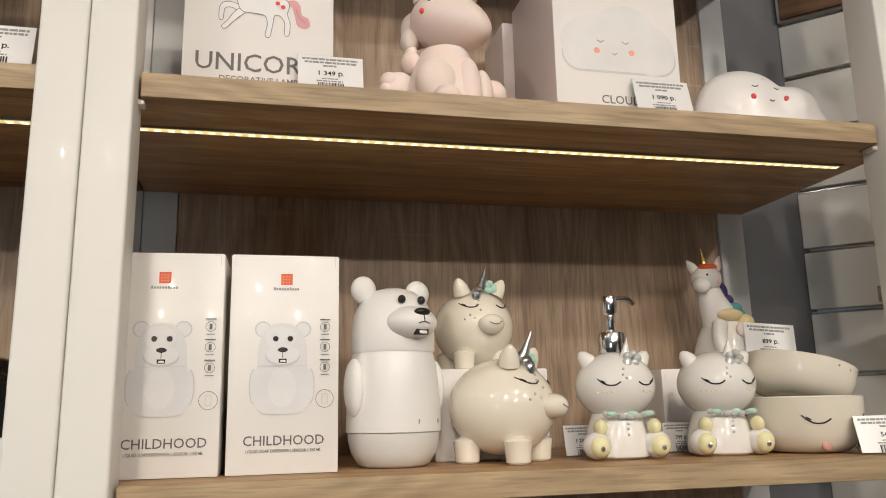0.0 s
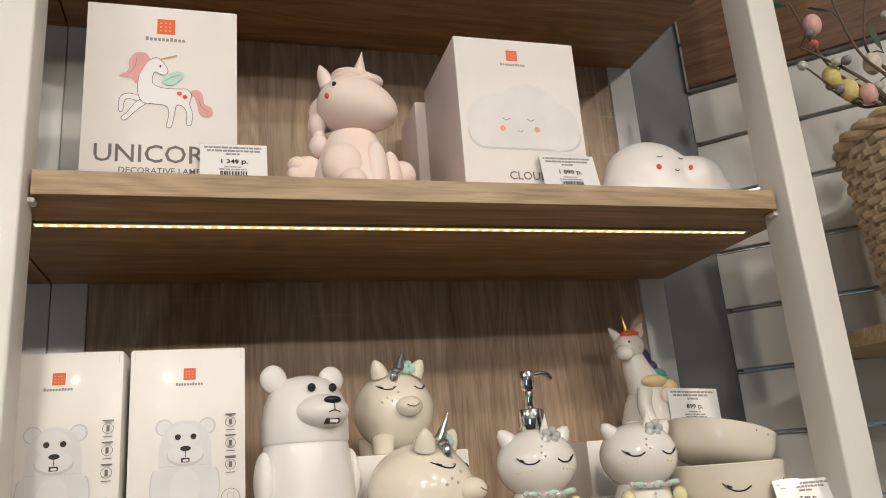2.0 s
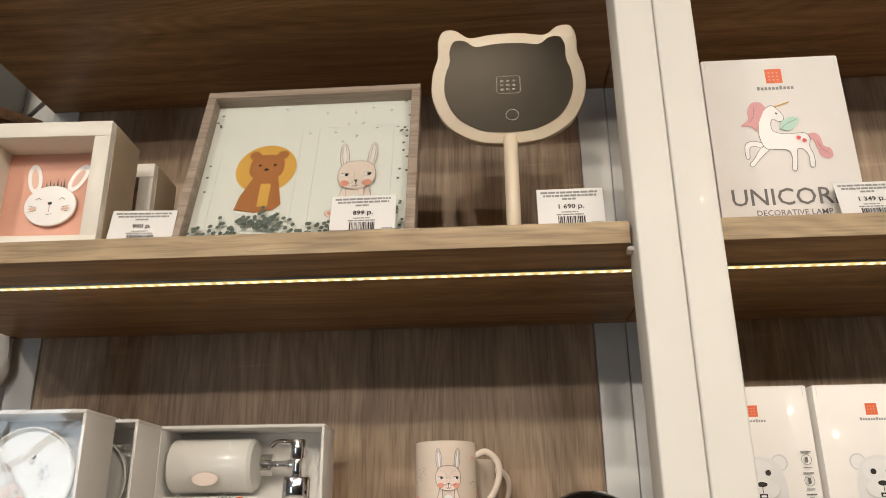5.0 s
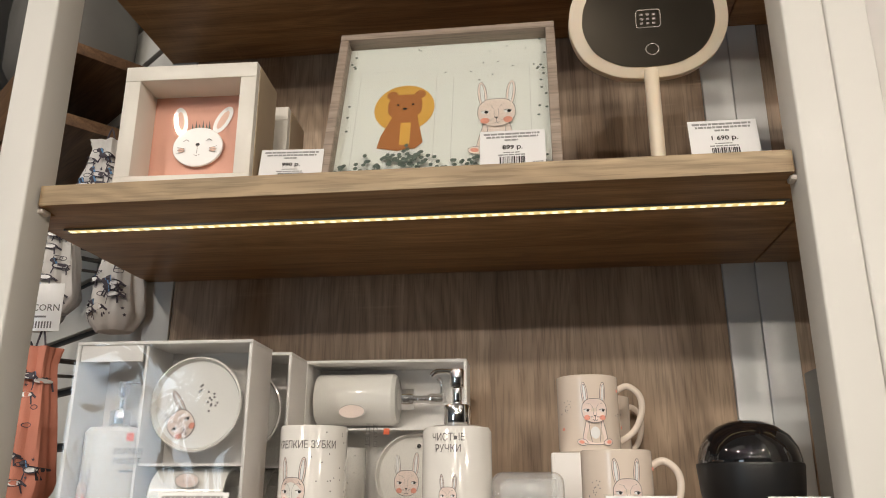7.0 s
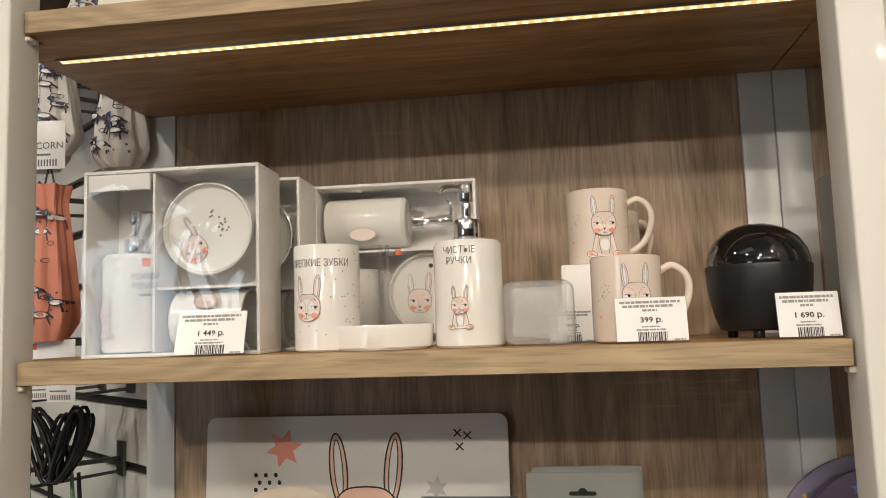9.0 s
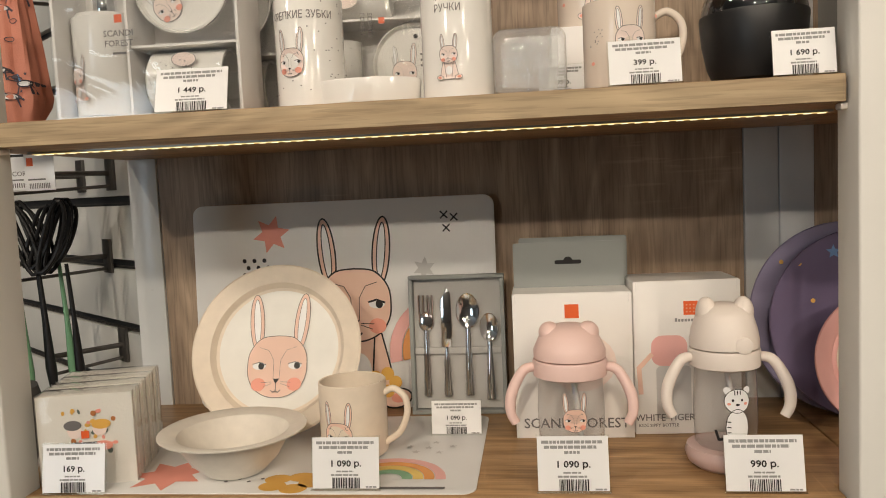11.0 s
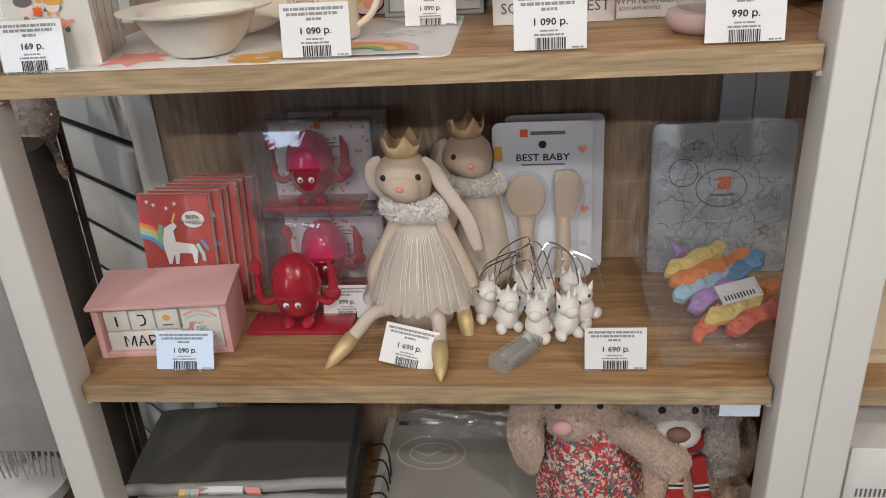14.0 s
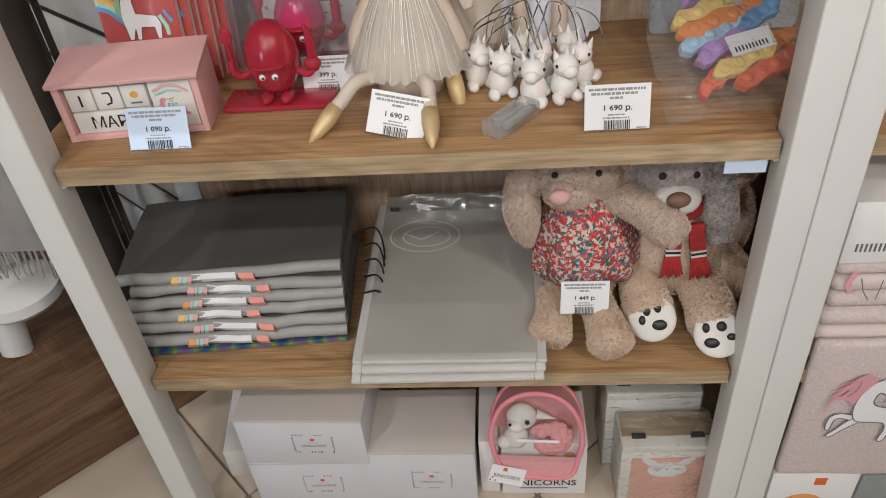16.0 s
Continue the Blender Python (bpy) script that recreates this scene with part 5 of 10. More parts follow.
def gift_set(x0, x1, y, label, upright):
    """A grey-white tray carton with compartments, bathroom pieces and a clear film front."""
    w, h, dp = x1 - x0, 0.222, 0.075
    g = thing("gift_set", pose((x0 + x1) / 2, y, ZB, 0, 0, 1.5), label, "gift set", "boxed bathroom sets")
    part("tray", hollow(-w / 2, w / 2, 0, dp, 0, h, 0.004, 0.003, 0.0006), TRAY, g)
    dv = -w * 0.10 if upright else 0.0
    if upright:
        part("divider", box(dv - 0.0015, dv + 0.0015, 0.004, dp - 0.004, 0.005, h - 0.005), TRAY, g)
        part("divider", box(dv + 0.002, w / 2 - 0.005, 0.008, dp - 0.004, 0.078, 0.081), TRAY, g)
        part("top_flap", box(-w / 2 + 0.006, dv - 0.004, 0.001, 0.004, h - 0.024, h - 0.005), TRAY, g)
        part("dish", lathe([(0, 0), (0.050, 0), (0.054, 0.003), (0.056, 0.012), (0.054, 0.013), (0.051, 0.006), (0, 0.005)], 48, Matrix.Translation((0.036, 0.034, 0.150)) @ Matrix.Rotation(radians(90), 4, "X")), WHITECER, g, "round white dish")
        q = Print()
        q.fill(GREYINK, *spots(0.02, 0.08, 0.13, 0.195, 110, 0.0015, 4, lambda a, b: (a - 0.056) ** 2 / 0.0005 + (b - 0.168) ** 2 / 0.0008 < 1))
        face = rabbit_art(Print(), 0.0, 0.0, 0.0165, False, 0.0007, PALEPINK)
        c_, s_ = math.cos(radians(38)), math.sin(radians(38))
        for mt_, fs in face.layers:
            q.fill(mt_, *[[(0.018 + x_ * c_ - z_ * s_, 0.126 + x_ * s_ + z_ * c_) for x_, z_ in f_] for f_ in fs])
        q.put(g, 0.0288)
        part("bottle", lathe([(0, 0), (0.036, 0), (0.038, 0.003), (0.038, 0.112), (0.034, 0.117), (0, 0.118)], 40, Matrix.Translation((-0.066, 0.044, 0.006))), WHITECER, g)
        q = Print()
        rabbit_art(q, -0.086, 0.035, 0.010, True, 0.0005, PALEPINK)
        q.put(g, wrap=(-0.066, 0.044, 0.038))
        pump(g, 0.124, 0.85, Matrix.Translation((-0.066, 0.044, 0)), 20)
        part("tumbler", lathe([(0, 0), (0.034, 0), (0.0375, 0.003), (0.0375, 0.09), (0.034, 0.09), (0.034, 0.006), (0, 0.006)], 40, Matrix.Translation((-0.006, 0.042, 0.040)) @ Matrix.Rotation(radians(90), 4, "Y")), WHITECER, g)
        q = Print()
        q.fill(PALEPINK, ell(0.042, 0.062, 0.014, 0.008)).line(GREYINK, ell(0.042, 0.062, 0.014, 0.008), 0.0005, True)
        q.fill(GREYINK, *spots(0.0, 0.075, 0.018, 0.065, 26, 0.0008, 9))
        q.put(g, 0.0042)
        q = Print()
        q.fill(ORANGE, rect(-0.034, -0.025, 0.106, 0.115))
        q.put(g, 0.0012, "sticker")
        lettering("SCANDI", 0.0098, -0.030, 0.091, g, 0.0008)
        lettering("FOREST", 0.0098, -0.030, 0.080, g, 0.0008)
        Print().fill(GREYINK, rect(-0.038, -0.022, 0.071, 0.0735)).put(g, 0.0008)
    else:
        part("divider", box(-w / 2 + 0.005, w / 2 - 0.005, 0.006, dp - 0.004, 0.128, 0.131), TRAY, g)
        lay = Matrix.Translation((-0.100, 0.040, 0.172)) @ Matrix.Rotation(radians(90), 4, "Y")
        part("bottle", lathe([(0, 0), (0.034, 0), (0.036, 0.003), (0.036, 0.108), (0.032, 0.113), (0, 0.114)], 40, lay), WHITECER, g)
        pump(g, 0.114, 0.95, lay, 180)
        q = Print()
        q.fill(PALEPINK, ell(-0.045, 0.153, 0.018, 0.009)).line(GREYINK, ell(-0.045, 0.153, 0.018, 0.009), 0.0005, True)
        q.put(g, 0.0038)
        part("dish", lathe([(0, 0), (0.050, 0), (0.054, 0.003), (0.056, 0.012), (0.054, 0.013), (0.051, 0.006), (0, 0.005)], 48, Matrix.Translation((0.042, 0.034, 0.070)) @ Matrix.Rotation(radians(90), 4, "X")), WHITECER, g, "round white dish")
        q = Print()
        rabbit_art(q, 0.028, 0.060, 0.0165, False, 0.0006, PALEPINK)
        q.fill(GREYINK, *spots(0.04, 0.09, 0.05, 0.115, 100, 0.0015, 8, lambda a, b: (a - 0.070) ** 2 / 0.0004 + (b - 0.080) ** 2 / 0.0012 < 1))
        q.fill(BLACK, ell(0.045, 0.108, 0.003, 0.003), ell(0.058, 0.112, 0.003, 0.003), ell(0.060, 0.100, 0.003, 0.003))
        q.put(g, 0.0288)
        part("tumbler", lathe([(0, 0), (0.030, 0), (0.033, 0.003), (0.033, 0.10), (0.030, 0.10), (0.030, 0.006), (0, 0.006)], 40, Matrix.Translation((-0.064, 0.040, 0.006))), WHITECER, g)
        q = Print()
        q.fill(GREYINK, *spots(-0.09, -0.038, 0.02, 0.10, 34, 0.0009, 12))
        q.put(g, wrap=(-0.064, 0.040, 0.033))
        q = Print()
        q.fill(ORANGE, rect(0.000, 0.008, 0.122, 0.130))
        q.put(g, 0.0012, "sticker")
        lettering("SCANDI", 0.0088, 0, 0, g, 0, place=Matrix.Translation((-0.014, 0.0006, 0.137)) @ Matrix.Rotation(radians(90), 4, "Y"), align="LEFT")
        lettering("FOREST", 0.0088, 0, 0, g, 0, place=Matrix.Translation((-0.024, 0.0006, 0.137)) @ Matrix.Rotation(radians(90), 4, "Y"), align="LEFT")
    part("film", box(-w / 2 - 0.0006, w / 2 + 0.0006, -0.0022, -0.0018, 0.0006, h + 0.0006), CLEAR, g, "shiny clear film")
    return g


gift_set(-0.889, -0.672, 0.030, "boxed white rabbit bathroom set behind clear film, standing upright", True)
gift_set(-0.872, -0.655, 0.125, "boxed white bathroom set behind another boxed set", True)
gift_set(-0.660, -0.436, 0.205, "boxed white rabbit bathroom set with a lying pump bottle", False)

t_ = thing("tumbler", pose(-0.603, 0.070, ZB, 0, 0, 0), "white ceramic bathroom tumbler with a rabbit and dots", "tumbler")
part("body", lathe([(0, 0), (0.036, 0), (0.0385, 0.002), (0.0388, 0.121), (0.0378, 0.1225), (0.0355, 0.121), (0.035, 0.008), (0, 0.006)], 48), WHITECER, t_)
q = Print()
rabbit_art(q, -0.012, 0.050, 0.0155, False, 0.0006, PALEPINK)
q.fill(GREYINK, *spots(-0.055, 0.055, 0.012, 0.115, 60, 0.0008, 21, lambda a, b: abs(a + 0.012) > 0.02 or b < 0.03))
q.put(t_, wrap=(0, 0, 0.0388))
bm = text_bm("КРЕПКИЕ ЗУБКИ", 0.0118, Matrix.Translation((0, 0, 0.097)))
for v in bm.verts:
    a_ = (v.co.x * 0.78) / 0.0388
    v.co = Vector((0.0394 * math.sin(a_), -0.0394 * math.cos(a_), v.co.z))
part("lettering", bm, GREYINK, t_, smooth=False)

d_ = thing("soap_dish", pose(-0.536, 0.062, ZB), "oval white ceramic soap dish on the oak shelf", "soap dish")
part("body", lathe([(0, 0), (0.054, 0), (0.058, 0.003), (0.0605, 0.026), (0.0595, 0.028), (0.057, 0.026), (0.054, 0.012), (0, 0.010)], 56, Matrix.Diagonal((1, 0.68, 1, 1))), WHITECER, d_)

b_ = pump_bottle(pose(-0.434, 0.066, ZB), "white ceramic rabbit soap dispenser with a chrome pump")
for s_, z_ in (("ЧИСТЫЕ", 0.104), ("РУЧКИ", 0.092)):
    bm = text_bm(s_, 0.0112, Matrix.Translation((-0.008, 0, z_)))
    for v in bm.verts:
        a_ = (v.co.x * 0.8) / 0.0395
        v.co = Vector((0.0401 * math.sin(a_), -0.0401 * math.cos(a_), v.co.z))
    part("lettering", bm, GREYINK, b_, smooth=False)

c_ = thing("clear_pack", pose(-0.355, 0.055, ZB), "crumpled clear plastic pack with folded film inside", "plastic pack")
bm = prism(round_rect(-0.039, 0.039, 0, 0.071, 0.012), -0.022, 0.022, 0.006)
part("shell", bm, FROSTPACK, c_)
part("folded_film", join(box(-0.030, 0.028, -0.012, -0.010, 0.008, 0.040, 0, 2, Matrix.Rotation(radians(5), 4, "Y")), box(-0.026, 0.031, -0.004, -0.002, 0.030, 0.064), box(-0.031, 0.020, 0.004, 0.006, 0.012, 0.060)), FROSTPACK, c_)


def mug(m, label, art, body, r=0.0385, h=0.094, group="rabbit mugs", turn=0, name="mug"):
    g = thing(name, m, label, "mug", group)
    part("body", lathe([(0, 0), (r - 0.004, 0), (r - 0.001, 0.002), (r, 0.006), (r, h - 0.001), (r - 0.0012, h), (r - 0.003, h - 0.001), (r - 0.0032, 0.006), (0, 0.005)], 52), body, g)
    hd = tube(smooth_path([(r - 0.002, 0, h * 0.82), (r + 0.012, 0, h * 0.88), (r + 0.026, 0, h * 0.76), (r + 0.028, 0, h * 0.55), (r + 0.018, 0, h * 0.30), (r - 0.001, 0, h * 0.15)], 8), 0.0042, 12)
    hd.transform(Matrix.Rotation(radians(turn), 4, "Z"))
    part("handle", hd, body, g)
    if art:
        art(g, r)
    return g


def scandi(g, r):
    q = Print()
    rabbit_art(q, 0.004, 0.027, 0.0145, True, 0.0006, PALEPINK)
    q.fill(GREYINK, *spots(-0.036, -0.022, 0.045, 0.062, 14, 0.0006, 2))
    q.fill(BLUSH, *[ell(x_, z_, 0.0022, 0.0022, 0, 5) for x_, z_ in ((-0.033, 0.028), (0.034, 0.074), (0.040, 0.030))])
    q.fill(GREYINK, *spots(0.030, 0.042, 0.036, 0.048, 12, 0.0006, 6))
    q.put(g, wrap=(0, 0, r))


carton("display_box", -0.327, -0.240, 0.180, 0.09, ZB, 0.096, WHITE, "plain white card riser box under a stacked mug", category="riser box")
mug(pose(-0.258, 0.064, ZB, 0, 0, 4), "blush ceramic mug printed with a sitting rabbit", scandi, PINKCER, turn=-6)
mug(pose(-0.276, 0.228, ZB + 0.0968, 0, 0, 2) @ Matrix.Scale(1.05, 4), "blush ceramic rabbit mug standing on a white box", scandi, PINKCER, turn=-4)
mug(pose(-0.250, 0.322, ZB + 0.085, 0, 0, 20), "blush ceramic mug behind another mug on a box", None, PINKCER, turn=10)
carton("display_box", -0.310, -0.200, 0.277, 0.09, ZB, 0.0845, WHITE, "plain white card riser box under the rear mug", category="riser box")

BLACKPLA = mat("black_matt_plastic", (0.012, 0.012, 0.013), 0.42, var=0.1, bump=0.04)
BLACKGLOSS = mat("black_gloss_dome", (0.008, 0.008, 0.009), 0.04, var=0.0, bump=0, coat=1.0)
n_ = thing("star_projector", pose(-0.106, 0.108, ZB), "black dome night light projector with a matt base", "projector")
part("base", lathe([(0, 0.008), (0.040, 0.008), (0.044, 0.010), (0.050, 0.024), (0.0555, 0.050), (0.058, 0.078), (0.0575, 0.081), (0, 0.082)], 56), BLACKPLA, n_)
part("dome", lathe([(0.0562, 0.0815), (0.0562, 0.086), (0.0535, 0.098), (0.046, 0.111), (0.034, 0.121), (0.018, 0.1275), (0, 0.1295)], 56), BLACKGLOSS, n_, "glossy black dome")
for a in (30, 150, 250, 330):
    part("foot", cyl(0.006, 0, 0.0085, 0.001, 14, Matrix.Translation((0.033 * math.cos(radians(a)), 0.033 * math.sin(radians(a)), 0))), BLACKPLA, n_)

price_tag(-0.763, -0.683, 0.008, ZB, "1 449 р.", 4, 18, 0, 0.052)
price_tag(-0.275, -0.203, 0.007, ZB, "399 р.", 0, 12, 0, 0.048)
price_tag(-0.115, -0.055, 0.007, ZB, "1 690 р.", 0, 8, 0, 0.047)
price_tag(-0.345, -0.292, 0.10, ZB, "299 р.", 0, 8, 0, 0.040)

# ---- left bay, third shelf: children's tableware ----
BAMBOO = mat("bamboo_cream", (0.78, 0.68, 0.56), 0.45, var=0.04, scale=60, bump=0.05, bscale=300)
BAMBOOPINK = mat("bamboo_pink", (0.80, 0.63, 0.53), 0.45, var=0.04, scale=60, bump=0.05, bscale=300)
BAMBOOGREY = mat("bamboo_grey", (0.78, 0.73, 0.65), 0.45, var=0.04, scale=60, bump=0.05, bscale=300)
MATW = mat("placemat_plastic", (0.78, 0.78, 0.77), 0.42, var=0.02)
CORAL = mat("coral_print", (0.82, 0.33, 0.26), 0.5, bump=0)
ARCO = mat("arc_orange", (0.80, 0.36, 0.12), 0.5, bump=0)
ARCY = mat("arc_yellow", (0.82, 0.60, 0.18), 0.5, bump=0)
ARCG = mat("arc_green", (0.25, 0.48, 0.30), 0.5, bump=0)
ARCP = mat("arc_pink", (0.82, 0.45, 0.42), 0.5, bump=0)
PINKMATT = mat("pink_matt_plastic", (0.83, 0.60, 0.55), 0.4, var=0.02)
CREAMMATT = mat("cream_matt_plastic", (0.79, 0.71, 0.65), 0.4, var=0.02)
GREYCARD = mat("grey_card", (0.27, 0.285, 0.275), 0.5, var=0.03)


def star(cx, cz, r, n=5, turn=0, inner=0.45):
    return [(cx + (r if k % 2 == 0 else r * inner) * math.sin(math.pi * k / n + turn), cz + (r if k % 2 == 0 else r * inner) * math.cos(math.pi * k / n + turn)) for k in range(2 * n)]


def rainbow(q, cx, cz, r, w, a0=0, a1=180):
    for k, mt in enumerate((ARCP, ARCO, ARCY, ARCG)):
        ro = r - k * w
        q.fill(mt, [(cx + ro * math.cos(radians(a0 + (a1 - a0) * i / 20)), cz + ro * math.sin(radians(a0 + (a1 - a0) * i / 20))) for i in range(21)] + [(cx + (ro - w * 0.92) * math.cos(radians(a1 + (a0 - a1) * i / 20)), cz + (ro - w * 0.92) * math.sin(radians(a1 + (a0 - a1) * i / 20))) for i in range(21)])


def placemat_art(q):
    q.fill(CORAL, star(-0.125, 0.272, 0.030, 6, 0.3, 0.5))
    q.fill(BLACK, *[ell(-0.170 + 0.016 * i + 0.006 * (j % 2), 0.232 - 0.011 * j, 0.0032, 0.0036, 20, 10) for i in range(3) for j in range(4)])
    q.fill(BLACK, *[p_ for x_, z_ in ((0.145, 0.292), (0.160, 0.288), (0.148, 0.272)) for p_ in ribbon([(x_ - 0.005, z_ - 0.005), (x_ + 0.005, z_ + 0.005)], 0.0022) + ribbon([(x_ - 0.005, z_ + 0.005), (x_ + 0.005, z_ - 0.005)], 0.0022)])
    q.fill(PALEINK, star(0.112, 0.212, 0.018, 6, 0.1, 0.5))
    rabbit_art(q, 0.004, 0.072, 0.056, True, 0.0024, SKINPINK, BLACK)
    rainbow(q, 0.145, 0.085, 0.090, 0.020, 60, 190)
    q.fill(MUSTARD, *[ell(0.045 + 0.017 * math.cos(a), 0.040 + 0.014 * math.sin(a), 0.010, 0.010) for a in (0, 1.25, 2.5, 3.75, 5.0)])
    q.fill(CORAL, star(-0.150, 0.050, 0.036, 6, 0.2, 0.5))
    return q


m_ = thing("placemat", pose(-0.649, 0.338, ZC + 0.0005, -3), "white plastic placemat with a pink rabbit standing upright", "placemat", "rabbit placemats")
part("sheet", prism(round_rect(-0.238, 0.234, 0, 0.320, 0.016), 0, 0.0022, 0.0004), MATW, m_)
art = placemat_art(Print())
art.layers = [(mt_, [[(x_ + 0.013, z_) for x_, z_ in f_] for f_ in fs]) for mt_, fs in art.layers]
art.put(m_)
lie = thing("placemat", pose(-0.665, 0.006, ZC + 0.0008, -90), "white plastic rabbit placemat lying flat on the shelf", "placemat", "rabbit placemats")
part("sheet", prism(round_rect(-0.235, 0.235, 0, 0.285, 0.016), 0, 0.0018, 0.0004), MATW, lie)
q = Print()
q.fill(CORAL, star(-0.140, 0.055, 0.050, 7, 0.2, 0.55))
q.fill(MUSTARD, *[ell(0.020 + 0.024 * math.cos(a), 0.030 + 0.018 * math.sin(a), 0.016, 0.014) for a in (0, 1.25, 2.5, 3.75, 5.0)])
rainbow(q, 0.130, 0.040, 0.068, 0.013, 0, 180)
q.fill(PALEINK, *[star(x_, z_, 0.006, 5) for x_, z_ in ((0.15, 0.13), (0.165, 0.145), (0.18, 0.128), (0.195, 0.15), (0.172, 0.165), (0.14, 0.15))])
q.fill(GREYINK, *[ell(-0.06 + 0.014 * i, 0.032 + 0.008 * (i % 2), 0.0025, 0.0025, 0, 8) for i in range(4)])
q.fill(GREYINK, rect(0.125, 0.200, 0.010, 0.016))
q.put(lie)

pl = thing("plate", pose(-0.722, 0.188, ZC + 0.004, -22), "cream bamboo plate with a printed rabbit face leaning back", "plate")
up = Matrix.Translation((0, 0, 0.121)) @ Matrix.Rotation(radians(90), 4, "X")
part("dish", lathe([(0, -0.012), (0.080, -0.012), (0.092, -0.010), (0.098, -0.002), (0.1215, 0.004), (0.1225, 0.006), (0.120, 0.0075), (0.097, 0.0025), (0.091, -0.006), (0.084, -0.008), (0, -0.008)], 72, up), BAMBOO, pl)
part("glaze_disc", lathe([(0, 0), (0.0875, 0), (0.0875, 0.0006), (0, 0.0006)], 64, Matrix.Translation((0, 0.0078, 0.121)) @ Matrix.Rotation(radians(90), 4, "X")), mat("plate_white", (0.80, 0.79, 0.74), 0.4), pl, "white printed centre")
q = Print()
rabbit_art(q, 0.0, 0.098, 0.0435, False, 0.0009)
q.put(pl, 0.0068)

bo = thing("bowl", pose(-0.726, 0.072, ZC + 0.003) @ Matrix.Scale(0.93, 4), "wide-rimmed cream bamboo bowl lying on the placemat", "bowl")
part("body", lathe([(0, 0), (0.036, 0), (0.039, 0.002), (0.056, 0.018), (0.068, 0.038), (0.073, 0.049), (0.094, 0.0545), (0.0945, 0.0565), (0.092, 0.0575), (0.071, 0.0525), (0.064, 0.040), (0.052, 0.020), (0.036, 0.006), (0, 0.005)], 64), BAMBOOGREY, bo)


def face_only(g, r):
    q = Print()
    rabbit_art(q, -0.012, 0.032, 0.018, False, 0.0007)
    q.put(g, wrap=(0, 0, r))


mug(pose(-0.592, 0.135, ZC + 0.003, 0, 0, 2), "cream bamboo children's mug with a rabbit face", face_only, BAMBOO, 0.0425, 0.094, "", -8)

cb = thing("cutlery_set", pose(-0.474, 0.300, ZC, -4), "steel children's cutlery set standing in a grey tray", "cutlery set")
part("tray", hollow(-0.0705, 0.0705, 0, 0.022, 0, 0.205, 0.006, 0.004), GREYCARD, cb)
part("insert", box(-0.064, 0.064, 0.012, 0.017, 0.007, 0.198), mat("grey_velour", (0.46, 0.45, 0.43), 0.8, bump=0.2, bscale=700), cb)
part("holding_strip", box(-0.064, 0.064, 0.006, 0.013, 0.088, 0.098, 0.001), MATS["grey_velour"], cb)


def handle_path(x, z0, z1):
    return [(x, 0.007, z0), (x, 0.006, z0 + (z1 - z0) * 0.3), (x, 0.007, z0 + (z1 - z0) * 0.7), (x, 0.008, z1)]


for x_, kind in ((-0.046, "fork"), (-0.016, "knife"), (0.016, "spoon"), (0.047, "teaspoon")):
    top = {"fork": 0.176, "knife": 0.186, "spoon": 0.180, "teaspoon": 0.150}[kind]
    low = 0.028 if kind != "teaspoon" else 0.022
    neck = top - {"fork": 0.052, "knife": 0.088, "spoon": 0.052, "teaspoon": 0.042}[kind]
    bm = tube(smooth_path(handle_path(x_, low, neck), 5), 0.003, 10, taper=[0.0072 - 0.0036 * k / 15 for k in range(16)])
    if kind == "fork":
        bm = join(bm, ball(x_, 0.008, neck + 0.012, 0.0118, 0.003, 0.015), *[tube([(x_ + d * 0.0072, 0.008, neck + 0.012), (x_ + d * 0.0076, 0.0065, neck + 0.030), (x_ + d * 0.0074, 0.006, top)], 0.0018, 8) for d in (-1.3, -0.45, 0.45, 1.3)])
    elif kind == "knife":
        bm = join(bm, prism([(x_ - 0.0078, neck), (x_ + 0.0070, neck), (x_ + 0.0085, neck + 0.03), (x_ + 0.0070, top - 0.008), (x_ + 0.002, top), (x_ - 0.0078, top - 0.018)], 0.0055, 0.0085, 0.0008))
    else:
        s_ = 1.18 if kind == "spoon" else 0.95
        bm = join(bm, lathe([(0, 0), (0.006, 0.0004), (0.0125, 0.003), (0.0145, 0.0055), (0.0138, 0.006), (0.006, 0.0018), (0, 0.0014)], 28, Matrix.Translation((x_, 0.0095, neck + 0.02 * s_)) @ Matrix.Rotation(radians(90), 4, "X") @ Matrix.Diagonal((s_, 1.5 * s_, 1, 1))))
    part(kind, bm, CHROME, cb, "polished steel")
price_tag(-0.503, -0.436, 0.205, ZC, "1 090 р.", 0, 10, 0, 0.046)

bx = carton("bottle_box", -0.3885, -0.2365, 0.190, 0.085, ZC, 0.190, GLOSSCARD, "white card box of a sippy bottle with a grey hanger")
part("hanger", prism(round_rect(-0.074, 0.074, 0.185, 0.252, 0.003), 0.060, 0.0615), GREYCARD, bx, "grey card hanger")
part("hanger", prism(round_rect(-0.066, 0.080, 0.185, 0.258, 0.003), 0.072, 0.0735), GREYCARD, bx, "grey card hanger")
Print().fill(BLACK, round_rect(-0.018, 0.018, 0.222, 0.2275, 0.0026), ell(0, 0.227, 0.006, 0.005)).put(bx, 0.060, "hang_slot")
Print().fill(ORANGE, rect(-0.009, 0.009, 0.158, 0.176)).fill(PALEPINK, ell(0.01, 0.10, 0.045, 0.038)).put(bx)
lettering("SCANDI FOREST", 0.0185, 0.002, 0.014, bx, material=GREYINK)
bx = carton("bottle_box", -0.2335, -0.0985, 0.205, 0.085, ZC, 0.200, GLOSSCARD, "white card box picturing a sippy bottle with handles", turn=2)
logo(bx, 0.005, 0.165, 0.018, 0)
q = Print()
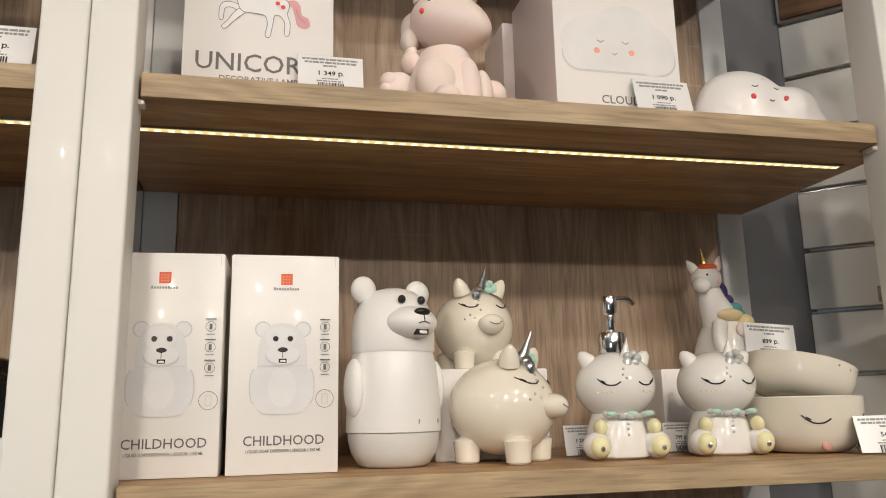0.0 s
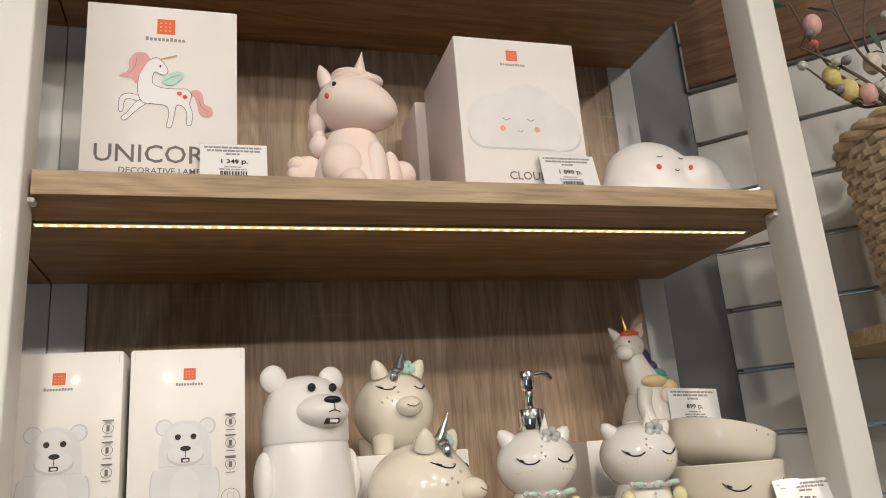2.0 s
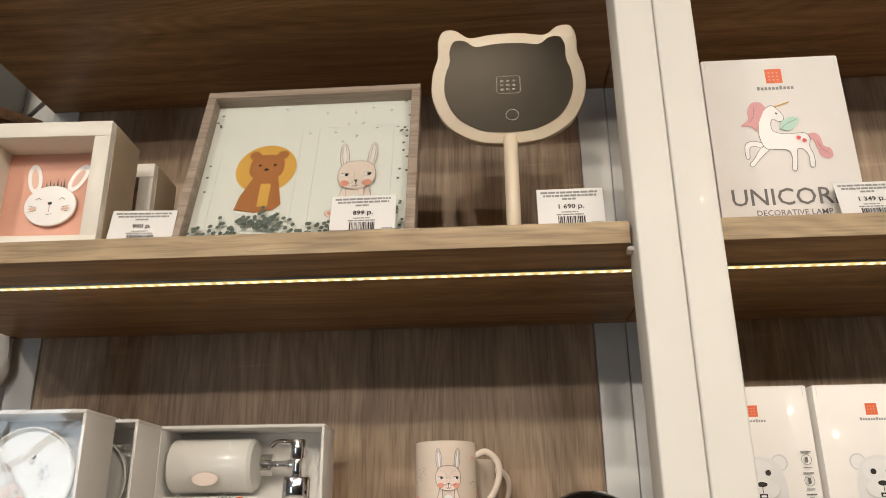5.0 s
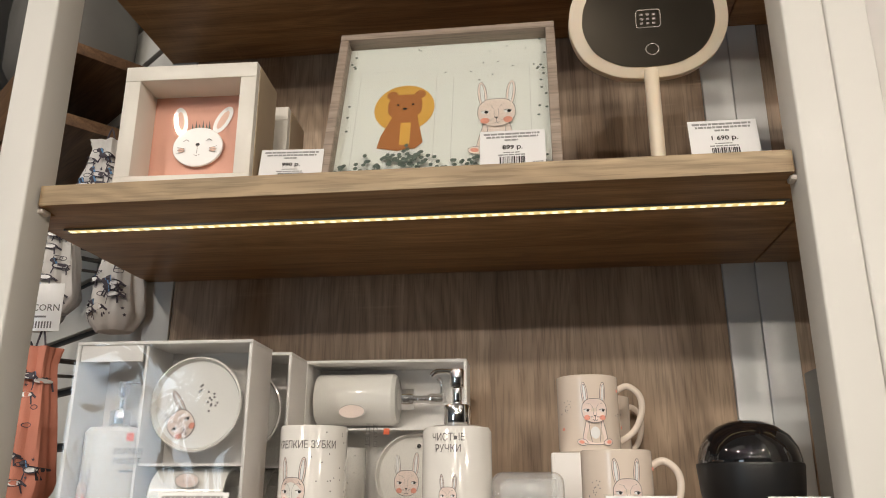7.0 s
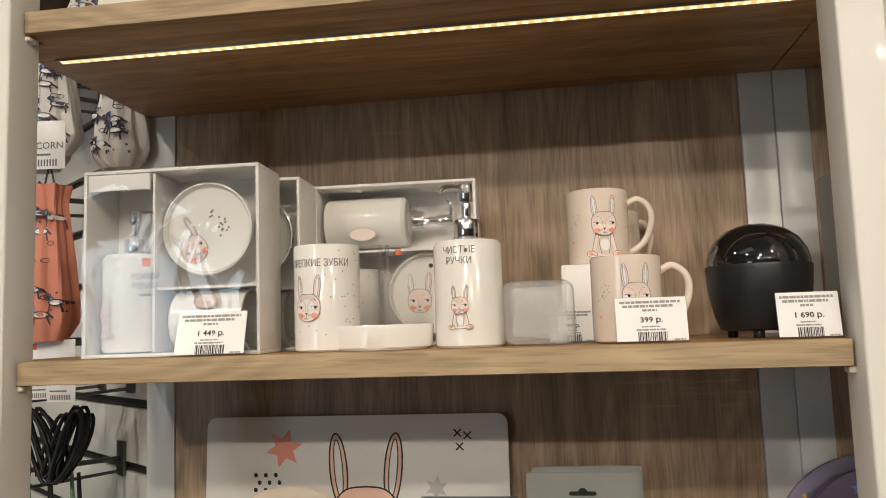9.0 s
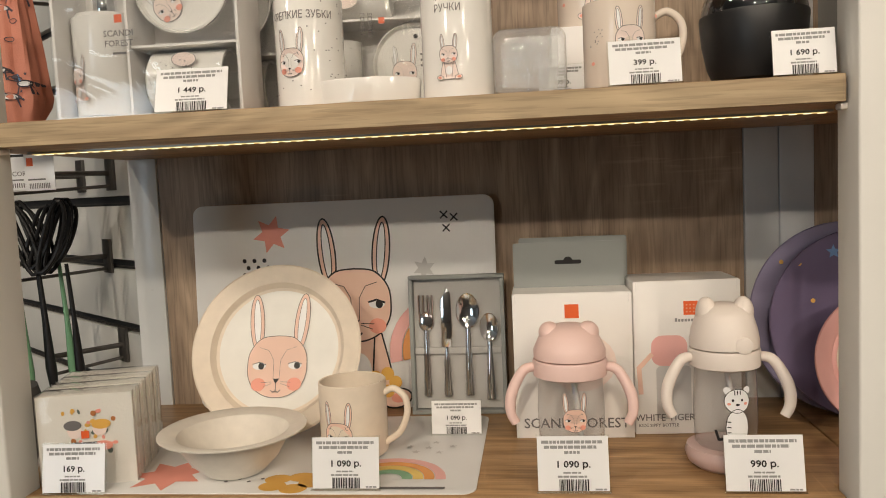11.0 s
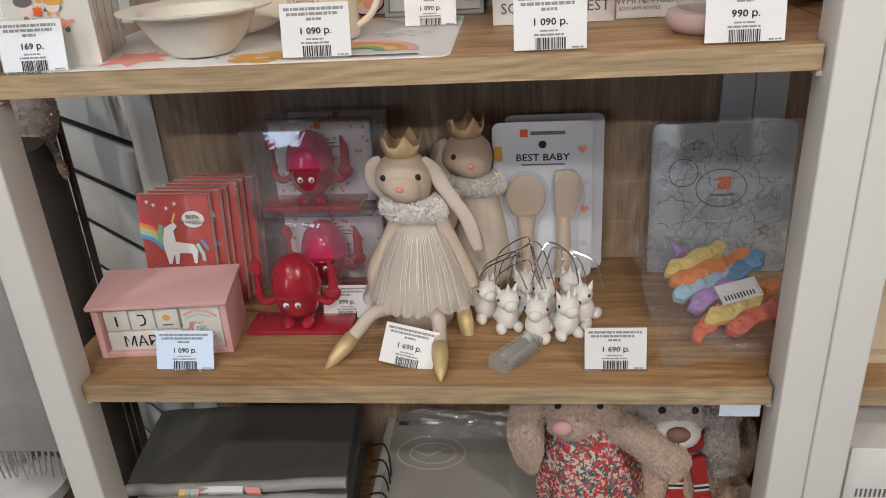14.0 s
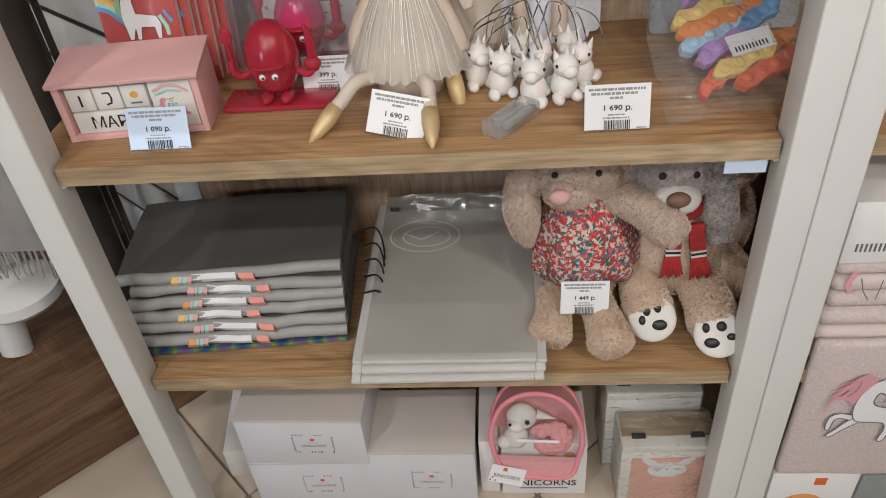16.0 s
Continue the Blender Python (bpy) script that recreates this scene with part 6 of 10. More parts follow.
q.fill(ARCP, round_rect(-0.046, 0.000, 0.090, 0.130, 0.014)).fill(FAINT, round_rect(-0.040, 0.004, 0.020, 0.090, 0.006)).line(SKINPINK, [(-0.046, 0.105), (-0.062, 0.088), (-0.060, 0.055)], 0.006)
q.put(bx)
lettering("WHITE TIGER", 0.0125, -0.030, 0.018, bx, material=GREYINK)
lettering("KIDS SIPPY BOTTLE", 0.006, -0.038, 0.010, bx, material=GREYINK)


def sippy(x, y, r, cap, label, tall, low_cap, print_fn, base):
    g = thing("sippy_bottle", pose(x, y, ZC, 0, 0, -2), label, "sippy bottle", "sippy bottles")
    b0 = 0.0
    if base:
        part("base", lathe([(0, 0), (0.034, 0), (0.042, 0.006), (0.0455, 0.016), (0.043, 0.024), (0, 0.0245)], 44), mat("dusty_pink_plastic", (0.62, 0.45, 0.42), 0.35), g)
        b0 = 0.0245
    part("cup", lathe([(r * 0.80, b0 + 0.0005), (r * 0.88, b0 + 0.004), (r * 0.92, low_cap * 0.6), (r * 0.86, low_cap + 0.004)], 44), BOTTLE, g, "clear plastic cup")
    part("straw", tube(smooth_path([(0.012, 0.004, b0 + 0.006), (0.008, 0.002, low_cap * 0.6), (0.0, 0, low_cap + 0.01)], 6), 0.0035, 10), FROST, g)
    part("collar", lathe([(r * 0.90, low_cap - 0.002), (r * 1.0, low_cap), (r * 1.02, low_cap + 0.016), (r * 0.99, low_cap + 0.0195), (0, low_cap + 0.020)], 48), cap, g)
    lid = part("lid", lathe([(r * 0.98, low_cap + 0.0212), (r * 0.985, low_cap + 0.030), (r * 0.93, low_cap + 0.6 * (tall - low_cap)), (r * 0.80, tall - 0.012), (r * 0.60, tall - 0.004), (r * 0.35, tall), (0, tall + 0.0008)], 48), cap, g)
    for d in (-1, 1):
        part("ear", ball(d * r * 0.52, -r * 0.10, tall - 0.009, r * 0.30, r * 0.34, 0.013 if base == 0 else 0.017), cap, lid)
        part("handle", tube(smooth_path([(d * r * 0.95, -0.006, low_cap + 0.010), (d * (r + 0.012), -0.010, low_cap + 0.006), (d * (r + 0.026), -0.014, low_cap - 0.020), (d * (r + 0.028), -0.016, low_cap - 0.042), (d * (r + 0.022), -0.016, low_cap - 0.056)], 7), 0.0065, 14, taper=[0.0068 - 0.0014 * abs(k / 14 - 1) for k in range(29)]), cap, g)
    print_fn(g, r * 0.92)
    return g, lid


def tiger(g, r):
    q = Print()
    q.fill(LABELW, ell(0.006, 0.040, 0.0125, 0.021), ell(0.006, 0.070, 0.014, 0.0135), ell(-0.005, 0.082, 0.004, 0.004), ell(0.017, 0.082, 0.004, 0.004))
    q.line(BLACK, ell(0.006, 0.040, 0.0125, 0.021), 0.0007, True).line(BLACK, ell(0.006, 0.070, 0.014, 0.0135), 0.0007, True)
    q.fill(BLACK, ell(0.001, 0.071, 0.0013, 0.0016), ell(0.011, 0.071, 0.0013, 0.0016), ell(0.006, 0.066, 0.0022, 0.0014), *[rect(0.006 + dx - 0.0005, 0.006 + dx + 0.0005, 0.077, 0.082) for dx in (-0.003, 0, 0.003)], *[rect(-0.005, -0.001, z_, z_ + 0.0012) for z_ in (0.034, 0.040, 0.046)])
    q.fill(BLUSH, ell(-0.003, 0.067, 0.002, 0.0015), ell(0.015, 0.067, 0.002, 0.0015))
    q.line(BLACK, [(-0.006, 0.028), (-0.014, 0.026), (-0.017, 0.036)], 0.003)
    q.layers = [(mt_, [[(x_, z_ + 0.014) for x_, z_ in f_] for f_ in fs]) for mt_, fs in q.layers]
    q.put(g, wrap=(0, 0, r))


def small_rabbit(g, r):
    q = Print()
    rabbit_art(q, 0.004, 0.058, 0.0135, False, 0.0006)
    q.put(g, wrap=(0, 0, r))


sippy(-0.320, 0.118, 0.0435, PINKMATT, "pink-lidded clear sippy bottle with two handles", 0.164, 0.104, small_rabbit, 0)
_, lid = sippy(-0.146, 0.095, 0.0385, CREAMMATT, "cream cat-eared clear sippy bottle on a pink base", 0.188, 0.118, tiger, 2)
part("button", cyl(0.0095, 0, 0.004, 0.001, 24, Matrix.Translation((0.014, -0.034, 0.146)) @ Matrix.Rotation(radians(90), 4, "X")), CREAMMATT, lid)

for k in range(4):
    n_ = thing("napkin_pack", pose(-0.889 - 0.0085 * k, 0.030 + 0.0335 * k, ZC, 0, 0, 14 + (k % 2) * 1.5), "wrapped pack of white paper napkins printed with fairies", "napkin pack", "napkin packs")
    bm = bmesh.new()
    for j in range(7):
        bm = join(bm, box(-0.0545 + 0.0007 * (j % 2), 0.0545 - 0.0008 * (j % 3), 0.0045 * j + 0.0002, 0.0045 * j + 0.0043, 0.0, 0.110 - 0.0012 * ((j * k) % 3), 0.0008, 1))
    part("napkin_block", bm, mat("napkin_paper", (0.80, 0.77, 0.71), 0.8, var=0.02, bump=0.25, bscale=260), n_)
    part("wrap", box(-0.0556, 0.0556, -0.0006, 0.0325, 0.0, 0.1113, 0.0012), CLEAR, n_)
    if k == 0:
        q = Print()
        rnd = random.Random(8)
        for mt, n in ((MUSTARD, 10), (CORAL, 8), (GREEN, 10), (BROWN, 5)):
            q.fill(mt, *[ell(rnd.uniform(-0.028, 0.034), rnd.uniform(0.040, 0.092), rnd.uniform(0.0015, 0.004), rnd.uniform(0.0015, 0.0035), rnd.uniform(0, 90), 9) for _ in range(n)])
        q.fill(PALEPINK, ell(-0.012, 0.066, 0.008, 0.008), ell(0.016, 0.068, 0.008, 0.008))
        q.fill(MUSTARD, ell(0.018, 0.074, 0.011, 0.006)).fill(GREYINK, ell(-0.014, 0.074, 0.010, 0.006)).fill(GREEN, ell(-0.012, 0.048, 0.011, 0.006)).fill(CORAL, ell(0.018, 0.048, 0.012, 0.006))
        q.fill(ORANGE, rect(-0.005, 0.004, 0.058, 0.067)).fill(GREYINK, rect(-0.013, 0.012, 0.051, 0.0535))
        q.put(n_, -0.0006)

price_tag(-0.932, -0.857, 0.004, ZC, "169 р.", 2, 10, 0, 0.057)
price_tag(-0.613, -0.537, 0.012, ZC + 0.002, "1 090 р.", 0, 10, 0, 0.058)
price_tag(-0.362, -0.286, 0.010, ZC, "1 090 р.", 0, 10, 0, 0.060)
price_tag(-0.166, -0.086, 0.010, ZC, "990 р.", 0, 10, 0, 0.060)

# plates of the next bay, past the post
VIOLET = mat("violet_melamine", (0.16, 0.13, 0.22), 0.25, var=0.06, coat=0.3)
for x_, y_, r_, mt, nm, lb in ((0.068, 0.285, 0.132, mat("pale_violet_melamine", (0.30, 0.27, 0.40), 0.25, var=0.06, coat=0.3), "plate", "pale violet melamine plate standing behind others"), (0.082, 0.255, 0.128, VIOLET, "plate", "large violet melamine plate with stars standing upright"), (0.083, 0.205, 0.090, ARCP, "bowl", "pink rimmed children's bowl standing before a plate")):
    g = thing(nm, pose(x_, y_, ZC, -8), lb, nm)
    part("dish", lathe([(0, -0.010), (r_ * 0.72, -0.010), (r_ * 0.82, -0.002), (r_, 0.004), (r_ * 0.99, 0.0065), (r_ * 0.81, 0.0015), (r_ * 0.72, -0.007), (0, -0.007)], 64, Matrix.Translation((0, 0, r_)) @ Matrix.Rotation(radians(90), 4, "X")), mt, g)
    if nm == "plate":
        Print().fill(mat("star_blue", (0.12, 0.25, 0.50), 0.4, bump=0), star(-0.04, 0.225, 0.010)).fill(MUSTARD, ell(-0.07, 0.16, 0.003, 0.003), ell(-0.085, 0.21, 0.003, 0.003)).put(g, -0.004)
    else:
        part("glaze_disc", cyl(r_ * 0.66, 0, 0.0006, 0, 48, Matrix.Translation((0, 0.0062, r_)) @ Matrix.Rotation(radians(90), 4, "X")), BAMBOO, g)

# ---- left bay, fourth shelf: toys ----
PINKWOOD = mat("pink_painted_wood", (0.78, 0.47, 0.46), 0.45, var=0.03)
REDCARD = mat("red_cover", (0.58, 0.10, 0.09), 0.25, var=0.05, coat=0.4)
REDPLA = mat("red_translucent_plastic", (0.74, 0.055, 0.10), 0.12, var=0.05, bump=0, sss=0.2, coat=0.4, trans=0.6)
PLUMPLA = mat("plum_translucent_plastic", (0.56, 0.05, 0.15), 0.16, var=0.05, bump=0, sss=0.4, coat=0.5)
PUPILW = mat("eye_white", (0.85, 0.85, 0.85), 0.2, bump=0)


def soft(name, m, label, category, pieces, fuzz=0.0, group="", seed=1):
    """A stuffed toy in ONE mesh: (bmesh, material) pieces, with a tufted surface."""
    bm, mats = bmesh.new(), []
    for b, mt in pieces:
        if mt not in mats:
            mats.append(mt)
        for f in b.faces:
            f.material_index = mats.index(mt)
            f.smooth = True
        bm = join(bm, b)
    if fuzz:
        bm.normal_update()
        for v in bm.verts:
            n = noise.noise(v.co * 85) + 0.6 * noise.noise(v.co * 190)
            v.co += v.normal * n * fuzz
    me = bpy.data.meshes.new(name)
    bm.to_mesh(me)
    bm.free()
    for mt in mats:
        me.materials.append(mt)
    ob = new(name, me)
    ob.matrix_world = m
    return tagged(ob, label, category, group)


def tufts(bm, n, length, seed):
    """Short pile: slim blades standing on a shape."""
    rnd = random.Random(seed)
    faces = bm.faces[:]
    area = [f.calc_area() for f in faces]
    out = bmesh.new()
    for f in rnd.choices(faces, area, k=n):
        vs = [v.co for v in f.verts]
        k = rnd.randint(1, len(vs) - 2)
        u, w = rnd.random(), rnd.random()
        if u + w > 1:
            u, w = 1 - u, 1 - w
        p = vs[0] + (vs[k] - vs[0]) * u + (vs[k + 1] - vs[0]) * w
        d = (f.normal + Vector((rnd.uniform(-1, 1), rnd.uniform(-1, 1), rnd.uniform(-1.2, 0.6))) * 0.75).normalized()
        s = d.orthogonal().normalized() * length * 0.34
        out.faces.new((out.verts.new(p - s), out.verts.new(p + s), out.verts.new(p + d * length * rnd.uniform(0.6, 1.2))))
    return out


def fur(b, mt, n, seed, length=0.0042):
    b.normal_update()
    return [(tufts(b, int(n * 1.8), length, seed), mt), (b, mt)]


c = thing("desk_calendar", pose(-0.859, 0.072, ZD, 0, 0, 5) @ Matrix.Diagonal((1, 1, 0.90, 1)), "pink wooden block calendar with white date tiles", "calendar")
prof = [(0, 0), (0.085, 0), (0.085, 0.100), (0.010, 0.093), (0, 0.088)]
for x0, x1 in ((-0.0945, -0.085), (0.085, 0.0945)):
    bm = prism([(y_, z_) for y_, z_ in prof], x0, x1, 0.0008)
    bm.transform(Matrix(((0, 1, 0, 0), (1, 0, 0, 0), (0, 0, 1, 0), (0, 0, 0, 1))))
    bmesh.ops.recalc_face_normals(bm, faces=bm.faces[:])
    part("side", bm, PINKWOOD, c)
part("bottom", box(-0.085, 0.085, 0, 0.084, 0, 0.009, 0.0006), PINKWOOD, c)
part("back", box(-0.085, 0.085, 0.076, 0.0845, 0.009, 0.092), PINKWOOD, c)
part("roof", box(-0.0985, 0.0985, -0.006, 0.088, 0, 0.007, 0.001, 2, Matrix.Translation((0, 0, 0.0885)) @ Matrix.Rotation(radians(9), 4, "X")), PINKWOOD, c)
BLK = mat("white_block", (0.78, 0.76, 0.72), 0.5, var=0.02)
for k, (x0, x1, z0, z1, s_) in enumerate(((-0.080, -0.046, 0.046, 0.081, "1"), (-0.044, -0.010, 0.046, 0.081, "Э"), (-0.008, 0.024, 0.046, 0.081, ""), (-0.080, 0.024, 0.010, 0.043, "МАРТ"), (0.028, 0.083, 0.010, 0.083, ""))):
    b = part("tile", box(x0, x1, 0.004, 0.034, z0, z1, 0.0012), BLK, c)
    if s_ and s_ != "Э":
        lettering(s_, 0.026, (x0 + x1) / 2, z0 + 0.0075, b, 0.004, BLACK, wide=0.85 if len(s_) > 1 else 1)
    elif s_:
        Print().line(BLACK, [(-0.032, 0.072), (-0.024, 0.072), (-0.022, 0.064), (-0.024, 0.056), (-0.030, 0.054)], 0.0026).put(b, 0.004)
q = Print()
q.fill(MUSTARD, ell(0.008, 0.066, 0.0055, 0.0055)).fill(GREYINK, rect(0.001, 0.016, 0.052, 0.0545))
unicorn_art(q, 0.054, 0.040, 0.020, 0.0007)
q.fill(ARCP, *ribbon([(0.034, 0.070), (0.050, 0.078), (0.068, 0.074), (0.078, 0.066)], 0.004)).fill(MINT, *ribbon([(0.036, 0.064), (0.052, 0.071), (0.070, 0.066)], 0.003))
q.put(c, 0.004)
price_tag(-0.859, -0.778, 0.034, ZD, "1 090 р.", 0, 22, 0, 0.055, True)

for k in range(7):
    n_ = thing("notebook", pose(-0.877 + 0.0080 * k + 0.004 * (k % 2), 0.196 + 0.0135 * k, ZD + 0.0145, -7 - 0.4 * k, 0, -3), "red pocket notebook with a white unicorn in film", "notebook", "unicorn notebooks")
    part("cover", box(-0.057, 0.057, 0, 0.0105, -0.0145, 0.176, 0.001), REDCARD, n_)
    part("page_block", box(-0.0555, 0.0573, 0.0015, 0.0090, -0.0135, 0.1763), mat("page_edges", (0.70, 0.62, 0.56), 0.8), n_)
    part("wrap", box(-0.058, 0.058, -0.0008, -0.0004, 0, 0.178), CLEAR, n_)
    if k < 2:
        q = Print()
        for j, mt in enumerate((RED, ARCO, ARCY, MINT, mat("sky_blue_print", (0.15, 0.35, 0.6), 0.4, bump=0))):
            q.fill(mt, *ribbon([(-0.056, 0.135 - 0.006 * j), (-0.040, 0.130 - 0.006 * j), (-0.024, 0.116 - 0.006 * j), (-0.016, 0.100 - 0.005 * j)], 0.0062))
        body = [(-0.016, 0.05), (-0.020, 0.080), (-0.014, 0.115), (0.004, 0.128), (0.010, 0.118), (0.002, 0.108), (0.004, 0.085), (0.034, 0.080), (0.040, 0.065), (0.036, 0.036), (0.030, 0.036), (0.028, 0.058), (0.008, 0.058), (0.004, 0.034), (-0.002, 0.034), (-0.002, 0.055), (-0.008, 0.034), (-0.014, 0.034)]
        def raised(pts):
            return [(x_ * 0.95 - 0.006, 0.066 + (z_ - 0.034) * 0.72) for x_, z_ in pts]

        body = raised(body)
        q.fill(LABELW, body).line(BLACK, body, 0.0008, True)
        q.fill(ARCG, *ribbon(raised([(-0.018, 0.118), (-0.022, 0.100), (-0.022, 0.082)]), 0.008)).fill(MINT, *ribbon(raised([(0.040, 0.078), (0.047, 0.060), (0.048, 0.045)]), 0.006)).fill(ARCY, *ribbon(raised([(0.002, 0.128), (0.008, 0.146)]), 0.003))
        q.fill(LABELW, ell(0.030, 0.138, 0.0185, 0.0135)).line(BLACK, ell(0.030, 0.138, 0.0185, 0.0135), 0.0006, True)
        q.fill(LABELW, *[star(x_, z_, 0.004) for x_, z_ in ((-0.03, 0.160), (-0.01, 0.155), (0.004, 0.162), (-0.04, 0.165))])
        q.fill(MATS["sky_blue_print"], *ribbon([(0.040, 0.105), (0.048, 0.092)], 0.005), *ribbon([(-0.040, 0.06), (-0.03, 0.036)], 0.006))
        q.put(n_, -0.0001)
        lettering("ВЕРЬ", 0.0085, 0.030, 0.139, n_, -0.0022, BLACK, bold=0.02)
        lettering("В ЧУДЕСА", 0.0072, 0.030, 0.131, n_, -0.0022, BLACK, bold=0.02)


def egg_holder(parent, m, boxed):
    """A grinning plastic egg cup with a helmet on a board, holding cutlery."""
    def put(name, bm, mt, lb=""):
        bm.transform(m)
        return part(name, bm, mt, parent, lb)
    put("board", prism(round_rect(-0.078, 0.078, -0.004, 0.004, 0.0035), -0.026, 0.030, 0.002), REDPLA)
    put("cup", lathe([(0, 0.016), (0.016, 0.018), (0.028, 0.030), (0.0335, 0.048), (0.034, 0.062), (0, 0.0625)], 36), REDPLA)
    put("helmet", lathe([(0.0365, 0.062), (0.0365, 0.067), (0.034, 0.082), (0.028, 0.098), (0.018, 0.110), (0.007, 0.1155), (0, 0.116)], 36), REDPLA if not boxed else PLUMPLA)
    put("peak", ball(0, -0.030, 0.065, 0.024, 0.014, 0.004), REDPLA)
    for d in (-1, 1):
        put("foot", ball(d * 0.014, -0.014, 0.012, 0.009, 0.016, 0.008), REDPLA)
        put("arm", tube(smooth_path([(d * 0.030, 0, 0.045), (d * 0.045, -0.004, 0.040), (d * 0.055, -0.006, 0.050), (d * 0.054, -0.006, 0.066)], 6), 0.0055, 12), REDPLA)
        e = put("eye", ball(d * 0.0085, -0.0325, 0.050, 0.0045, 0.003, 0.0045), PUPILW)
        put("pupil", ball(d * 0.0085 + 0.001, -0.0350, 0.0495, 0.002, 0.0015, 0.002), BLACK)
    put("spoon", join(tube([(-0.054, -0.006, 0.060), (-0.054, -0.006, 0.088)], 0.0035, 10), ball(-0.054, -0.006, 0.098, 0.0085, 0.004, 0.013)), REDPLA)
    put("pepper_pot", join(tube([(0.055, -0.004, 0.045), (0.056, -0.003, 0.090), (0.052, -0.003, 0.108)], 0.006, 12, taper=[0.0075, 0.0065, 0.002]), ball(0.055, -0.006, 0.055, 0.012, 0.008, 0.010)), REDPLA)


g = thing("egg_cup", pose(-0.683, 0.150, ZD + 0.0042, 0, 0, 0), "translucent red plastic egg cup figure with a helmet", "egg cup", "egg cup figures")
egg_holder(g, Matrix.Identity(4), False)
for k, (x_, y_, z_, n) in enumerate(((-0.664, 0.225, ZD, 0), (-0.672, 0.240, ZD + 0.139, 1), (-0.655, 0.300, ZD + 0.139, 2), (-0.655, 0.300, ZD, 3))):
    g = thing("boxed_egg_cup", pose(x_, y_, z_, 0, 0, -2 + k), "clear plastic box with a red egg cup figure inside", "boxed toy", "boxed egg cups")
    w2 = 0.094
    part("clear_box", box(-w2, w2, -0.002, 0.068, 0, 0.136, 0.0012), SMOKE, g)
    part("back_card", box(-w2 + 0.026, w2 - 0.004, 0.056, 0.058, 0.004, 0.132), LABELW, g)
    q = Print()
    q.fill(BLUSH, *spots(-0.06, 0.085, 0.01, 0.125, 40, 0.003, 30 + k))
    q.fill(GREYINK, *bars([(0.110 - 0.006 * j, 0.0018, 0.1, 0.5 + 0.07 * (j % 4)) for j in range(7)], -0.05, 0.085))
    q.fill(ORANGE, rect(0.004, 0.014, 0.122, 0.132))
    q.put(g, 0.056)
    if k < 2:
        egg_holder(g, Matrix.Translation((0, 0.026, 0.012)), True)
price_tag(-0.655, -0.582, 0.172, ZD, "399 р.", 0, 14, 0, 0.052)

# rabbit dolls, each one mesh
CLOTH = mat("beige_cloth", (0.58, 0.475, 0.375), 0.9, var=0.05, scale=40, bump=0.3, bscale=900)
PALECLOTH = mat("pale_cloth", (0.64, 0.555, 0.46), 0.9, var=0.05, bump=0.3, bscale=900)
FLEECE = mat("white_fleece", (0.80, 0.77, 0.73), 0.95, var=0.04, bump=0.6, bscale=300)
SHOE = mat("gold_cloth", (0.66, 0.50, 0.26), 0.5, 0.3, var=0.1)
CROWN = mat("gold_felt", (0.70, 0.52, 0.30), 0.6, 0.1)
STRAND = mat("tulle_strand", (0.86, 0.82, 0.76), 0.5, var=0.05)
TULLE = film("tulle", (0.95, 0.93, 0.90), 0.5, 0.38, 0.0, 1, 1.2, (0.84, 0.78, 0.70))


